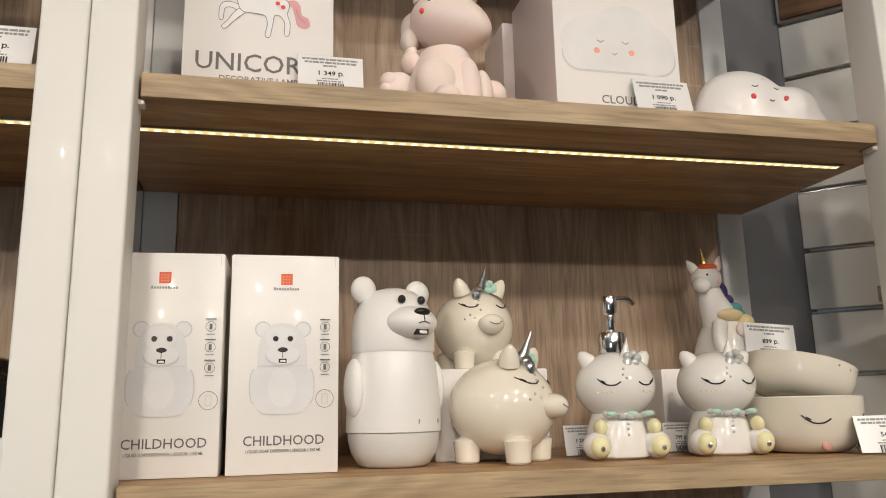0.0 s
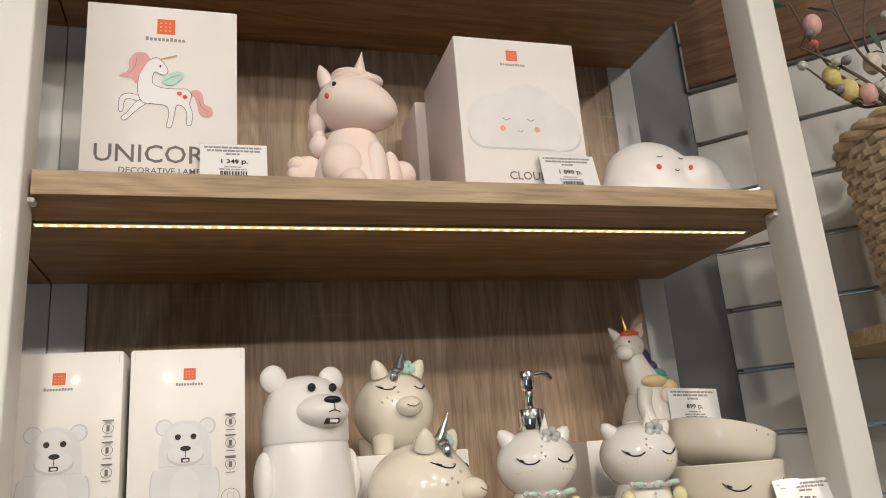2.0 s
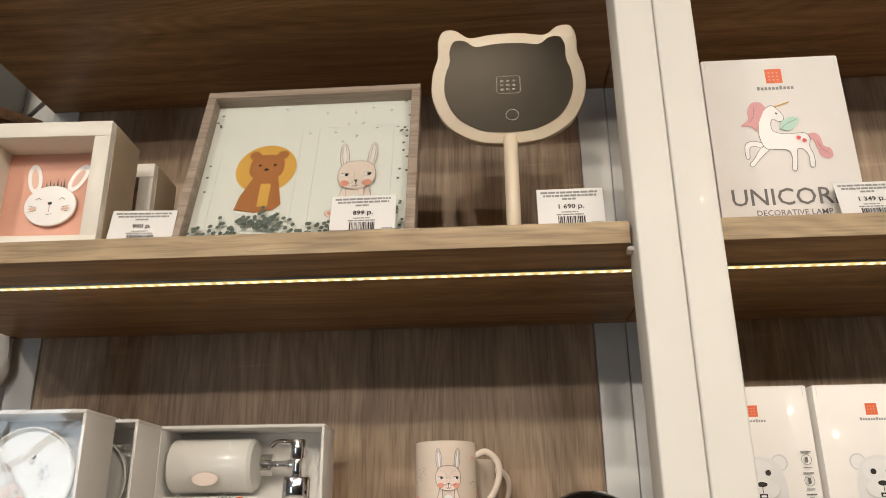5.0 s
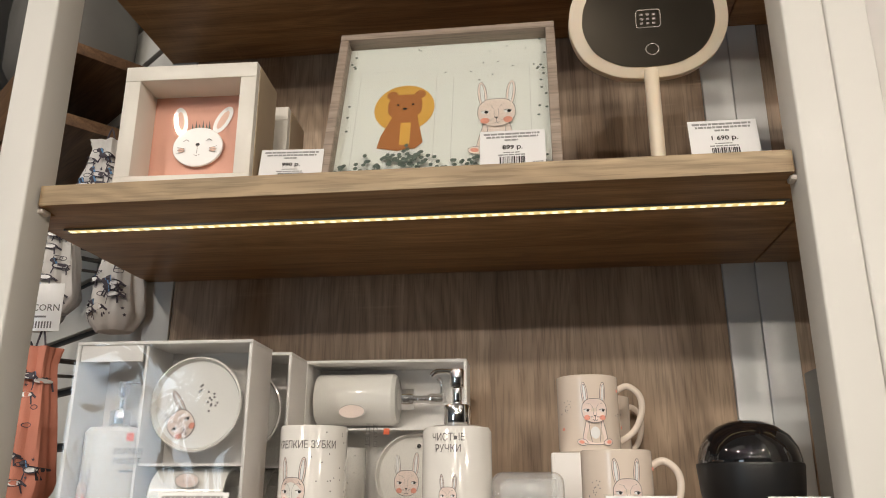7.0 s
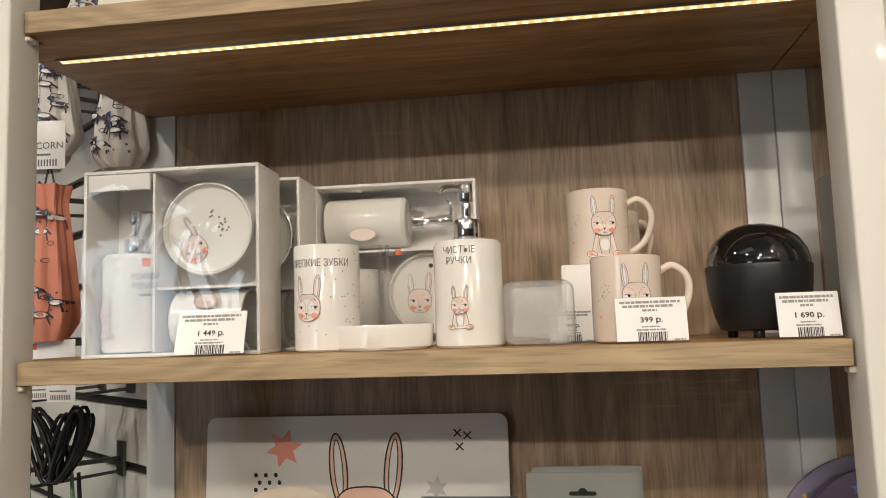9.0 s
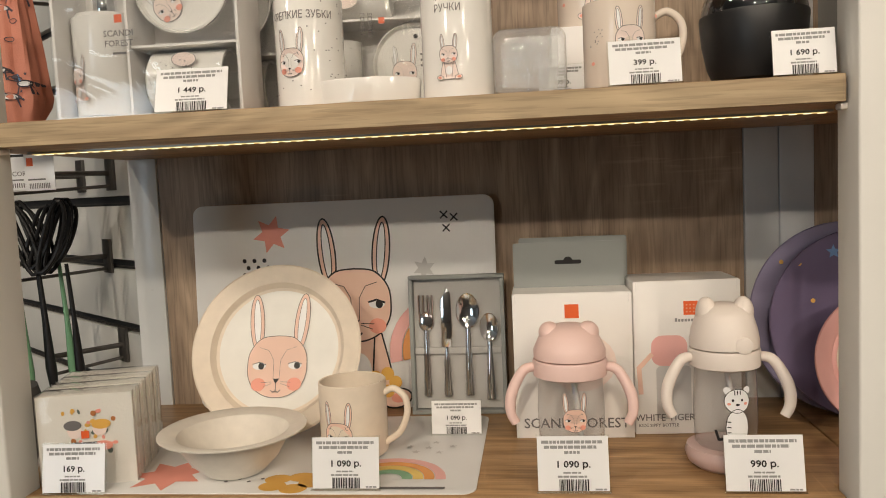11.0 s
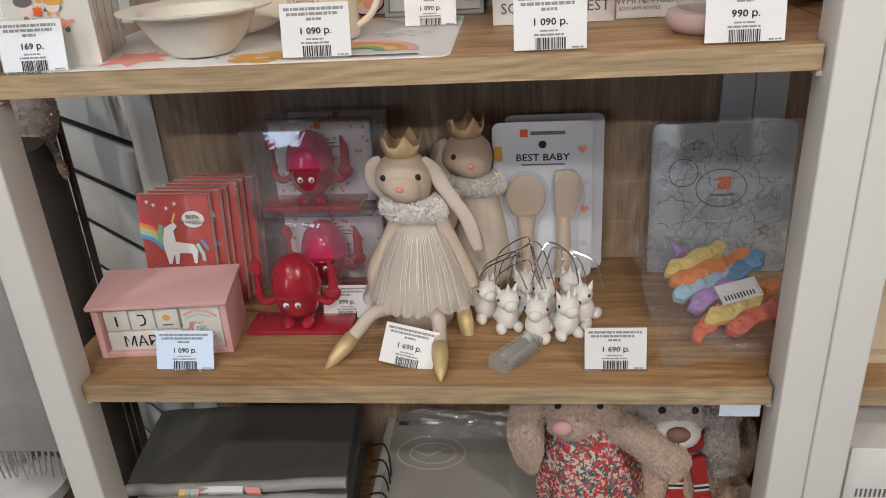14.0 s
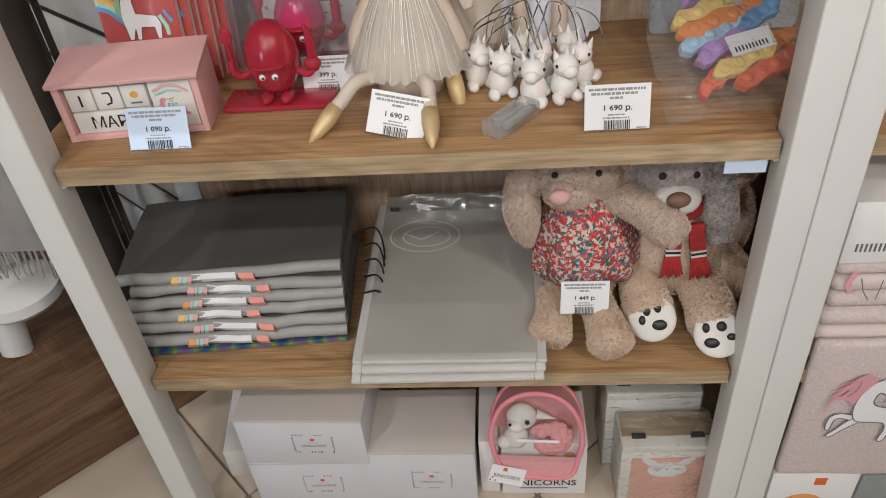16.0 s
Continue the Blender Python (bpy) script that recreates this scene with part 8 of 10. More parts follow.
NB = 7
for k in range(NB):
    folded_bag(k, NB, ZE + 0.0202 * k, 0.058 + 0.0075 * k, 0.215 - 0.004 * k, k == 0)
sp = thing("cord_bundle", pose(-0.598, 0.17, ZE), "black bag cords hanging beside the stack", "cord")
for k in range(6):
    part("cord", tube(smooth_path([(-0.018, 0.02 * k - 0.05, 0.03 + 0.018 * k), (0.004, 0.02 * k - 0.055, 0.04 + 0.017 * k), (0.010, 0.018 * k - 0.04, 0.02 + 0.012 * k), (0.004, 0.015 * k - 0.03, 0.004)], 6), 0.0016, 8), BLACKPLA, sp)

FOLDER = mat("milky_folder", (0.47, 0.445, 0.41), 0.2, var=0.10, scale=6, bump=0.12, bscale=7, coat=0.7)
WELD = mat("welded_white_edge", (0.66, 0.64, 0.61), 0.25, bump=0.4, bscale=90, coat=0.5)
for k in range(3):
    g = thing("zip_folder", pose(-0.474 + 0.002 * k, -0.018 + 0.006 * k, ZE + 0.0145 * k, 3.2, 0, 0.6 - 0.5 * k), "clear milky plastic folder lying on the shelf", "plastic folder", "stacked plastic folders")
    part("pocket", box(-0.135, 0.135, 0.012, 0.372, 0.002, 0.012, 0.004), FOLDER, g)
    for a in ((-0.148, -0.133, 0.0, 0.385), (0.133, 0.148, 0.0, 0.385), (-0.133, 0.133, 0.0, 0.016)):
        part("welded_edge", box(a[0], a[1], a[2], a[3], 0.002, 0.0105, 0.0022, 2), WELD, g)
    if k == 2:
        part("sheet", box(-0.152, 0.152, -0.003, 0.385, 0.0142, 0.0146), CLEAR, g, "glossy clear top sheet")
        q = Print()
        q.line(WELD, ell(-0.055, 0.285, 0.062, 0.042, 0, 36), 0.003, True).line(WELD, ell(-0.052, 0.283, 0.042, 0.026, 0, 30), 0.003, True).line(WELD, [(-0.09, 0.29), (-0.06, 0.275), (-0.03, 0.295)], 0.004)
        q.put(g, place=Matrix.Translation((0, 0, 0.0125)) @ Matrix.Rotation(radians(-90), 4, "X"), label="faint printed badge")
        bm = box(-0.125, 0.115, 0.356, 0.360, 0.012, 0.05)
        bmesh.ops.subdivide_edges(bm, edges=bm.edges[:], cuts=14, use_grid_fill=True)
        for v in bm.verts:
            v.co.y += 0.007 * noise.noise(v.co * 55)
            v.co.z += 0.004 * noise.noise(v.co * 40 + Vector((3, 1, 2)))
        part("foil", bm, CHROME, g, "crumpled silver foil strip")

FURTAN = mat("tan_fur", (0.60, 0.46, 0.345), 0.95, var=0.10, scale=120, bump=0.4, bscale=400)
FURBEIGE = mat("beige_fur", (0.52, 0.41, 0.33), 0.95, var=0.10, scale=120, bump=0.4, bscale=400)
FURGREY = mat("grey_fur", (0.42, 0.37, 0.34), 0.95, var=0.2, scale=120, bump=0.4, bscale=400)
SOLE = mat("white_plush", (0.78, 0.75, 0.70), 0.9, var=0.03, bump=0.3, bscale=500)
SCARF = mat("red_knit", (0.46, 0.035, 0.035), 0.85, var=0.1, scale=200, bump=0.5, bscale=600)
NOSEBR = mat("brown_nose", (0.20, 0.11, 0.08), 0.5)
NOSEPK = mat("pink_nose", (0.72, 0.42, 0.40), 0.6)
FLORAL = bpy.data.materials.new("floral_cloth")
FLORAL.use_nodes = True
fn, fl = FLORAL.node_tree.nodes, FLORAL.node_tree.links
fv, fc, fr2 = fn.new("ShaderNodeTexVoronoi"), fn.new("ShaderNodeTexCoord"), fn.new("ShaderNodeValToRGB")
fv.inputs["Scale"].default_value = 230
fsep = fn.new("ShaderNodeSeparateColor")
fnz, fmx = fn.new("ShaderNodeTexNoise"), fn.new("ShaderNodeMix")
fnz.inputs["Scale"].default_value, fnz.inputs["Detail"].default_value = 160, 3
fmx.data_type, fmx.blend_type = "RGBA", "LINEAR_LIGHT"
fmx.inputs["Factor"].default_value = 0.007
fl.new(fc.outputs["Object"], fnz.inputs["Vector"])
fl.new(fc.outputs["Object"], fmx.inputs["A"])
fl.new(fnz.outputs["Color"], fmx.inputs["B"])
fl.new(fmx.outputs["Result"], fv.inputs["Vector"])
fl.new(fv.outputs["Color"], fsep.inputs["Color"])
fl.new(fsep.outputs["Red"], fr2.inputs["Fac"])
fr2.color_ramp.interpolation = "CONSTANT"
for k, (pos, col) in enumerate(((0.0, (0.58, 0.50, 0.42)), (0.20, (0.48, 0.035, 0.04)), (0.46, (0.045, 0.11, 0.085)), (0.64, (0.55, 0.12, 0.11)), (0.78, (0.08, 0.17, 0.24)), (0.9, (0.62, 0.54, 0.45)))):
    e = fr2.color_ramp.elements[k] if k < 2 else fr2.color_ramp.elements.new(pos)
    e.position, e.color = pos, (*col, 1)
fl.new(fr2.outputs["Color"], fn["Principled BSDF"].inputs["Base Color"])
fn["Principled BSDF"].inputs["Roughness"].default_value = 0.85


def sole(at, r, toes):
    """A padded sole turned up and outwards, with stitched dark pads."""
    m = Matrix.Translation(at) @ Matrix.Rotation(radians(-38), 4, "X") @ Matrix.Rotation(radians(-8), 4, "Z")
    out = [(ball(0, 0, 0, r, 0.010, r, 24, 14), SOLE)]
    out += [(ball(x, -0.0085, z, a, 0.003, b, 14, 8), BLACK) for x, z, a, b in toes]
    for bm, _ in out:
        bm.transform(m)
    return out


def limb(points, radii, mt, n, seed):
    pa = smooth_path(points, 6)
    taper = [radii[min(len(radii) - 1, int(k * len(radii) / len(pa)))] for k in range(len(pa))]
    for _ in range(3):
        taper = [taper[0]] + [(taper[k - 1] + taper[k] + taper[k + 1]) / 3 for k in range(1, len(taper) - 1)] + [taper[-1]]
    return fur(tube(pa, 0.02, 18, taper=taper), mt, int(n * 1.5), seed)


def plush_rabbit(m, label):
    """Sitting rabbit: floral dress, long hanging ears, one arm reaching sideways."""
    ps = fur(ball(-0.012, -0.022, 0.258, 0.060, 0.054, 0.056, 28, 20), FURBEIGE, 2600, 41)
    ps += fur(ball(-0.026, -0.060, 0.240, 0.036, 0.026, 0.028, 20, 14), FURBEIGE, 700, 42)
    ps.append((ball(-0.040, -0.086, 0.248, 0.015, 0.010, 0.011, 16, 10), NOSEPK))
    for x_ in (-0.046, 0.014):
        ps.append((ball(x_, -0.070, 0.274, 0.005, 0.004, 0.005, 12, 8), BLACK))
    ps += limb([(-0.050, -0.01, 0.300), (-0.078, -0.026, 0.275), (-0.092, -0.036, 0.220), (-0.088, -0.040, 0.160), (-0.082, -0.042, 0.130)], [0.014, 0.020, 0.024, 0.027, 0.020, 0.008], FURBEIGE, 1300, 43)
    ps += limb([(0.046, 0.0, 0.290), (0.062, 0.0, 0.250), (0.060, 0.005, 0.200)], [0.014, 0.022, 0.012], FURBEIGE, 600, 44)
    ps += limb([(0.035, -0.02, 0.205), (0.070, -0.050, 0.205), (0.105, -0.075, 0.190), (0.130, -0.085, 0.172)], [0.024, 0.024, 0.026, 0.030, 0.022], FURBEIGE, 1500, 45)
    lift = len(ps)
    ps += limb([(-0.040, -0.03, 0.050), (-0.046, -0.075, 0.048), (-0.052, -0.100, 0.040), (-0.056, -0.118, 0.032)], [0.028, 0.026, 0.030, 0.034, 0.022], FURTAN, 1500, 46)
    ps += limb([(0.016, -0.03, 0.055), (0.028, -0.080, 0.052), (0.036, -0.120, 0.042), (0.040, -0.142, 0.032)], [0.026, 0.026, 0.030, 0.036, 0.022], FURTAN, 1600, 47)
    dress = lathe([(0.030, 0.222), (0.046, 0.200), (0.066, 0.165), (0.080, 0.120), (0.084, 0.085), (0.076, 0.066), (0.05, 0.060), (0, 0.060)], 72)
    for v in dress.verts:
        a = math.atan2(v.co.y, v.co.x)
        k = 1 + 0.045 * math.sin(a * 9 + v.co.z * 20) * min(1, max(0, (0.20 - v.co.z) / 0.08))
        v.co.x *= k
        v.co.y *= k * 0.88
        v.co.x += 0.006
        v.co.z += 0.024 + 0.003 * math.sin(a * 5)
    for b_, _ in ps[:lift]:
        b_.transform(Matrix.Translation((0, 0.012, 0.026)))
    ps.append((dress, FLORAL))
    ps += fur(ball(0, 0, 0.07, 0.060, 0.050, 0.068, 20, 14), FURTAN, 500, 48)
    return soft("plush_toy", m, label, "plush toy", ps, 0.0, "plush animals")


def plush_dog(m, label):
    """Sitting dog: grey head and ears, tan body, fringed red scarf, white soles."""
    ps = fur(ball(0.014, 0, 0.100, 0.066, 0.056, 0.090, 24, 18), FURTAN, 2600, 81)
    ps += fur(ball(0.0, -0.016, 0.258, 0.058, 0.052, 0.052, 26, 18), FURGREY, 1800, 82)
    ps.append((ball(0.0, -0.060, 0.238, 0.034, 0.026, 0.027, 24, 16), SOLE))
    ps.append((ball(-0.004, -0.085, 0.252, 0.017, 0.010, 0.012, 18, 12), NOSEBR))
    ps.append((tube(smooth_path([(-0.004, -0.090, 0.241), (-0.004, -0.090, 0.228), (0.002, -0.086, 0.221), (0.018, -0.078, 0.224)], 5), 0.0011, 6), BLACK))
    ps.append((tube(smooth_path([(-0.004, -0.090, 0.228), (-0.010, -0.087, 0.222), (-0.018, -0.081, 0.222)], 5), 0.0011, 6), BLACK))
    for x_ in (-0.024, 0.022):
        ps.append((ball(x_, -0.060, 0.276, 0.006, 0.004, 0.006, 12, 8), BLACK))
    ps += limb([(0.040, -0.01, 0.300), (0.062, -0.026, 0.275), (0.068, -0.036, 0.235), (0.072, -0.040, 0.190), (0.074, -0.040, 0.170)], [0.012, 0.015, 0.017, 0.022, 0.026, 0.012], FURGREY, 900, 83)
    ps += limb([(-0.040, -0.01, 0.300), (-0.058, -0.014, 0.270), (-0.060, -0.012, 0.225)], [0.012, 0.018, 0.012], FURGREY, 500, 84)
    ps += limb([(0.045, 0.0, 0.185), (0.070, -0.020, 0.160), (0.080, -0.035, 0.135)], [0.024, 0.024, 0.016], FURGREY, 700, 85)
    ps += limb([(-0.030, -0.02, 0.060), (-0.034, -0.060, 0.060), (-0.030, -0.085, 0.050), (-0.028, -0.100, 0.044)], [0.034, 0.034, 0.038, 0.036], FURTAN, 1500, 86)
    ps += limb([(0.050, -0.02, 0.060), (0.062, -0.080, 0.056), (0.064, -0.115, 0.046), (0.065, -0.130, 0.042)], [0.034, 0.036, 0.038, 0.034], FURTAN, 1700, 87)
    ps += sole((-0.027, -0.114, 0.052), 0.036, ((-0.015, -0.002, 0.0055, 0.0075), (-0.008, 0.012, 0.0060, 0.0080), (0.008, 0.017, 0.0058, 0.0080), (0.010, -0.009, 0.0120, 0.0085)))
    ps += sole((0.065, -0.146, 0.048), 0.036, ((0.004, 0.012, 0.0080, 0.0080), (0.018, -0.003, 0.0075, 0.0055), (-0.010, -0.012, 0.0115, 0.0080), (-0.018, 0.010, 0.0055, 0.0075)))
    ps.append((tube(smooth_path([(0.006 + 0.044 * math.cos(a), 0.040 * math.sin(a), 0.196) for a in [2 * math.pi * k / 12 for k in range(13)]], 3), 0.014, 12), SCARF))
    for x0, z0, tilt in ((0.004, 0.190, 0.0), (0.034, 0.186, 0.16)):
        mm = Matrix.Translation((x0, -0.052, z0)) @ Matrix.Rotation(-tilt, 4, "Y") @ Matrix.Rotation(radians(-8), 4, "X")
        for z1, z2, mt in ((-0.046, 0.0, SCARF), (-0.050, -0.046, SOLE), (-0.054, -0.050, BLACK), (-0.058, -0.054, SOLE), (-0.066, -0.058, SCARF)):
            b = box(-0.0115, 0.0115, -0.006, 0.004, z1, z2, 0.0012)
            b.transform(mm)
            ps.append((b, mt))
        for k in range(9):
            b = tube([(-0.0105 + 0.0026 * k, -0.001, -0.064), (-0.016 + 0.0040 * k, -0.006, -0.096 + 0.003 * (k % 3))], 0.0019, 6)
            b.transform(mm)
            ps.append((b, SCARF))
    return soft("plush_toy", m, label, "plush toy", ps, 0.0, "plush animals")


def plush_small(m, label):
    ps = fur(ball(0, 0, 0.055, 0.040, 0.034, 0.056, 20, 14), FURGREY, 700, 121)
    ps += fur(ball(0, -0.004, 0.125, 0.036, 0.032, 0.032, 20, 14), FURTAN, 600, 122)
    ps += limb([(0.0, -0.015, 0.06), (0.004, -0.045, 0.075), (0.004, -0.052, 0.080)], [0.018, 0.019, 0.018], FURGREY, 300, 123)
    ps += sole((0.004, -0.060, 0.083), 0.019, ((-0.006, 0.006, 0.0045, 0.006), (0.007, 0.006, 0.0045, 0.006), (0.0, -0.008, 0.009, 0.0045)))
    return soft("plush_toy", m, label, "plush toy", ps, 0.0, "plush animals")


plush_rabbit(pose(-0.262, 0.150, ZE), "beige plush rabbit in a floral dress sitting on the shelf")
plush_dog(pose(-0.132, 0.175, ZE), "grey and tan plush dog with a red scarf and white soles")
plush_small(pose(-0.198, 0.215, ZE), "small grey plush animal squeezed between the others")
ps = fur(ball(0, 0, 0.09, 0.058, 0.05, 0.09, 24, 16), FURTAN, 1500, 131) + fur(ball(-0.008, -0.01, 0.215, 0.055, 0.05, 0.055, 24, 16), FURTAN, 1300, 132) + limb([(-0.03, -0.02, 0.16), (-0.036, -0.05, 0.13), (-0.030, -0.07, 0.10)], [0.024, 0.026, 0.024, 0.014], FURTAN, 800, 133) + limb([(0.0, -0.03, 0.05), (0.010, -0.09, 0.045), (0.014, -0.12, 0.035)], [0.03, 0.03, 0.034], FURTAN, 900, 134)
soft("plush_toy", pose(-0.022, 0.262, ZE), "tan plush animal sitting behind the others", "plush toy", ps, 0.0, "plush animals")
price_tag(-0.300, -0.227, 0.052, ZE + 0.072, "1 449 р.", 4, 20, 4, 0.054)
pm = thing("price_strip", pose(-0.085, 0.002, ZD - THICK - 0.020), "pale blue strip label under the shelf edge", "label")
part("strip", box(-0.025, 0.025, 0, 0.001, 0, 0.018), TINTCARD, pm)

# ---- under the lowest shelf: cartons on the floor ----
PALEBOX = mat("pale_lilac_card", (0.68, 0.67, 0.70), 0.5, var=0.02)


def unicorn_carton(x0, x1, y, z, h, d, turn, label):
    t = carton("gift_carton", x0, x1, y, d, z, h, PALEBOX, label, "unicorn cartons", turn)
    w = (x1 - x0) / 2
    # Lid darker than the front: weaker light on top put into its colour.
    part("lid", box(-w - 0.001, w + 0.001, -0.0012, d + 0.001, h - 0.004, h + 0.0012, 0.001), mat("carton_lid_shaded", (0.58, 0.54, 0.50), 0.5, var=0.02), t)
    q = Print()
    rnd = random.Random(int(h * 1000) + int(z * 100))
    cx, cz = 0.02, h * 0.48
    bits = []
    for k in range(26):
        a = k / 26
        u = -0.034 + 0.068 * ((k * 5) % 13) / 12
        side = k % 4
        x_, z_ = (u, cz + 0.024) if side == 0 else (u, cz - 0.024) if side == 1 else (-0.036, cz - 0.022 + 0.044 * a) if side == 2 else (0.036, cz - 0.022 + 0.044 * a)
        bits.append(ell(cx + x_, z_, rnd.uniform(0.0015, 0.0035), rnd.uniform(0.001, 0.002), rnd.uniform(0, 90), 7))
    q.fill(GREYINK, *bits)
    q.fill(RED, rect(cx - 0.004, cx + 0.004, cz + 0.008, cz + 0.014)).fill(PALEINK, rect(cx - 0.010, cx + 0.010, cz + 0.003, cz + 0.005))
    q.put(t)
    lettering("UNICORN", 0.0098, cx, cz - 0.009, t, material=GREYINK, bold=0.0)
    return t


unicorn_carton(-0.866, -0.645, 0.036, 0.0, 0.126, 0.16, 1, "pale lilac unicorn carton at the bottom of a stack")
unicorn_carton(-0.866, -0.638, 0.034, 0.1275, 0.120, 0.16, -1, "pale lilac unicorn carton stacked on another carton")
unicorn_carton(-0.650, -0.447, 0.034, 0.0, 0.155, 0.145, 0, "pale lilac unicorn carton on the floor")
carton("gift_carton", -0.945, -0.885, 0.10, 0.2, 0, 0.075, WHITE, "low white carton beside the stack on the floor", "", 8)
carton("gift_carton", -0.440, -0.405, 0.06, 0.15, 0, 0.150, WHITE, "narrow white carton between gift boxes", "")
t = carton("gift_carton", -0.400, -0.245, 0.055, 0.12, 0, 0.150, WHITE, "white unicorn gift carton under a pink bag", "")
part("top_flap", box(-0.0775, 0.0775, 0, 0.12, 0.15, 0.152), WHITE, t)
lettering("UNICORNS", 0.024, 0.0, 0.026, t, material=BLACK)
Print().fill(GREYINK, rect(-0.045, 0.045, 0.016, 0.019)).fill(MUSTARD, ell(0.045, 0.12, 0.010, 0.008)).put(t)

# pink toiletry bag with clear front
PINKMESH = mat("pink_mesh", (0.76, 0.36, 0.37), 0.6, var=0.08, scale=300, bump=0.8, bscale=500)
PINKBIND = mat("pink_binding", (0.78, 0.28, 0.32), 0.5)
k_ = thing("toiletry_bag", pose(-0.337, 0.030, 0.092, -14, 0, -3), "pink mesh toiletry bag with a plush unicorn behind clear film", "toiletry bag")
dome = [(p_.x, p_.z) for p_ in smooth_path([(-0.052, 0, 0.0), (0.052, 0, 0.0), (0.074, 0, 0.045), (0.080, 0, 0.095), (0.064, 0, 0.145), (0.035, 0, 0.172), (0.0, 0, 0.180), (-0.035, 0, 0.172), (-0.064, 0, 0.145), (-0.080, 0, 0.095), (-0.074, 0, 0.045), (-0.052, 0, 0.0)], 5)][:-1]
part("back_panel", prism(dome, 0.045, 0.050, 0.001), PINKMESH, k_)
part("binding", tube([(x_, -0.001, z_) for x_, z_ in dome], 0.0048, 10, True), PINKBIND, k_)
part("binding", tube([(x_, 0.046, z_) for x_, z_ in dome], 0.0048, 10, True), PINKBIND, k_)
sd = bmesh.new()
va, vb = [sd.verts.new((x_, 0.0, z_)) for x_, z_ in dome], [sd.verts.new((x_, 0.046, z_)) for x_, z_ in dome]
for i in range(len(dome)):
    j = (i + 1) % len(dome)
    sd.faces.new((va[i], va[j], vb[j], vb[i]))
part("gusset", sd, PINKMESH, k_)
part("front_mesh", prism([(x_, z_) for x_, z_ in dome if z_ < 0.050] + [(0.0, 0.040)][:0], -0.0012, 0.0, 0), PINKMESH, k_)
part("window", prism([(x_ * 0.97, z_ * 0.99) for x_, z_ in dome if z_ > 0.030], -0.003, -0.0026, 0), CLEAR, k_)
pom = bmesh.new()
rnd = random.Random(6)
for _ in range(46):
    a, b2 = rnd.uniform(0, 6.28), rnd.uniform(-1.2, 1.2)
    pom = join(pom, ball(0.026 + 0.030 * math.cos(a) * math.cos(b2), 0.020 - 0.014 * abs(math.sin(a)) * math.cos(b2), 0.072 + 0.030 * math.sin(b2), 0.011, 0.007, 0.009, 8, 6))
part("bath_puff", pom, mat("pink_puff", (0.80, 0.36, 0.36), 0.7), k_, "pink ruffled bath puff")
part("plush_unicorn", join(ball(-0.026, 0.018, 0.118, 0.027, 0.018, 0.026), ball(-0.036, 0.006, 0.106, 0.015, 0.012, 0.013), cone((0.0, 0.015, 0.125), (0.034, 0.012, 0.118), 0.010, 12, None, False), ball(-0.036, 0.015, 0.075, 0.022, 0.016, 0.024), ball(-0.056, 0.010, 0.066, 0.014, 0.012, 0.014)), SOLE, k_, "white plush unicorn")
part("eye", join(ball(-0.016, -0.001, 0.118, 0.0045, 0.003, 0.005, 12, 8), ball(-0.046, -0.004, 0.114, 0.003, 0.003, 0.003, 12, 8)), BLACK, k_)
Print().fill(LABELW, rect(-0.035, 0.040, 0.078, 0.084)).put(k_, -0.004, "maker_mark")
tg = thing("paper_tag", pose(-0.395, 0.018, 0.085, -20, 18, 0), "white paper tag reading unicorn hanging on the bag", "tag")
part("card", box(-0.032, 0.032, 0, 0.0008, 0, 0.036), LABELW, tg)
lettering("UNICORN", 0.0105, 0, 0.012, tg, material=GREYINK)
Print().fill(ORANGE, rect(-0.010, -0.002, 0.026, 0.033)).fill(BROWN, *[ell(-0.028 + 0.003 * j, 0.004 + 0.006 * (j % 3), 0.002, 0.002, 0, 6) for j in range(4)]).put(tg)


def wooden_box(x, y, z, w, d, h, art, label):
    g = thing("wooden_box", pose(x, y, z, 0, 0, 1), label, "wooden box", "painted wooden boxes")
    part("body", box(-w, w, 0, d, 0, h - 0.016, 0.0012), FRAMEW, g)
    part("lid", box(-w, w, 0, d, h - 0.0145, h, 0.0012), FRAMEW, g)
    part("lid_veneer", box(-w + 0.002, w - 0.002, 0.024, d - 0.002, h, h + 0.0010), OAK_EDGE, g, "pale wood top")
    for d_ in (-1, 1):
        hg = part("hinge", box(d_ * w * 0.62 - 0.012, d_ * w * 0.62 + 0.012, 0.018, 0.030, h + 0.001, h + 0.0025), BLACKPLA, g, "small black hinge")
        part("hinge_pin", tube([(d_ * w * 0.62 - 0.012, 0.024, h + 0.003), (d_ * w * 0.62 + 0.012, 0.024, h + 0.003)], 0.0016, 8), BLACKPLA, hg)
    if art:
        part("panel", box(-w + 0.018, w - 0.018, -0.001, 0.001, 0.012, h - 0.030), PEACH, g, "peach printed panel")
        q = Print()
        q.fill(LABELW, ell(0.0, h - 0.064, 0.034, 0.022, 0, 28), ell(-0.030, h - 0.042, 0.008, 0.020, 50), ell(0.030, h - 0.042, 0.008, 0.020, -50))
        q.fill(GREYINK, ell(0, h - 0.062, 0.0025, 0.002)).fill(PALEINK, ell(-0.018, h - 0.062, 0.007, 0.004), ell(0.018, h - 0.062, 0.007, 0.004))
        q.put(g, -0.001)
    part("wrap", box(-w - 0.003, w + 0.003, -0.004, d + 0.002, 0, h + 0.006, 0.003), CRINKLE, g, "crinkled clear wrap")
    return g


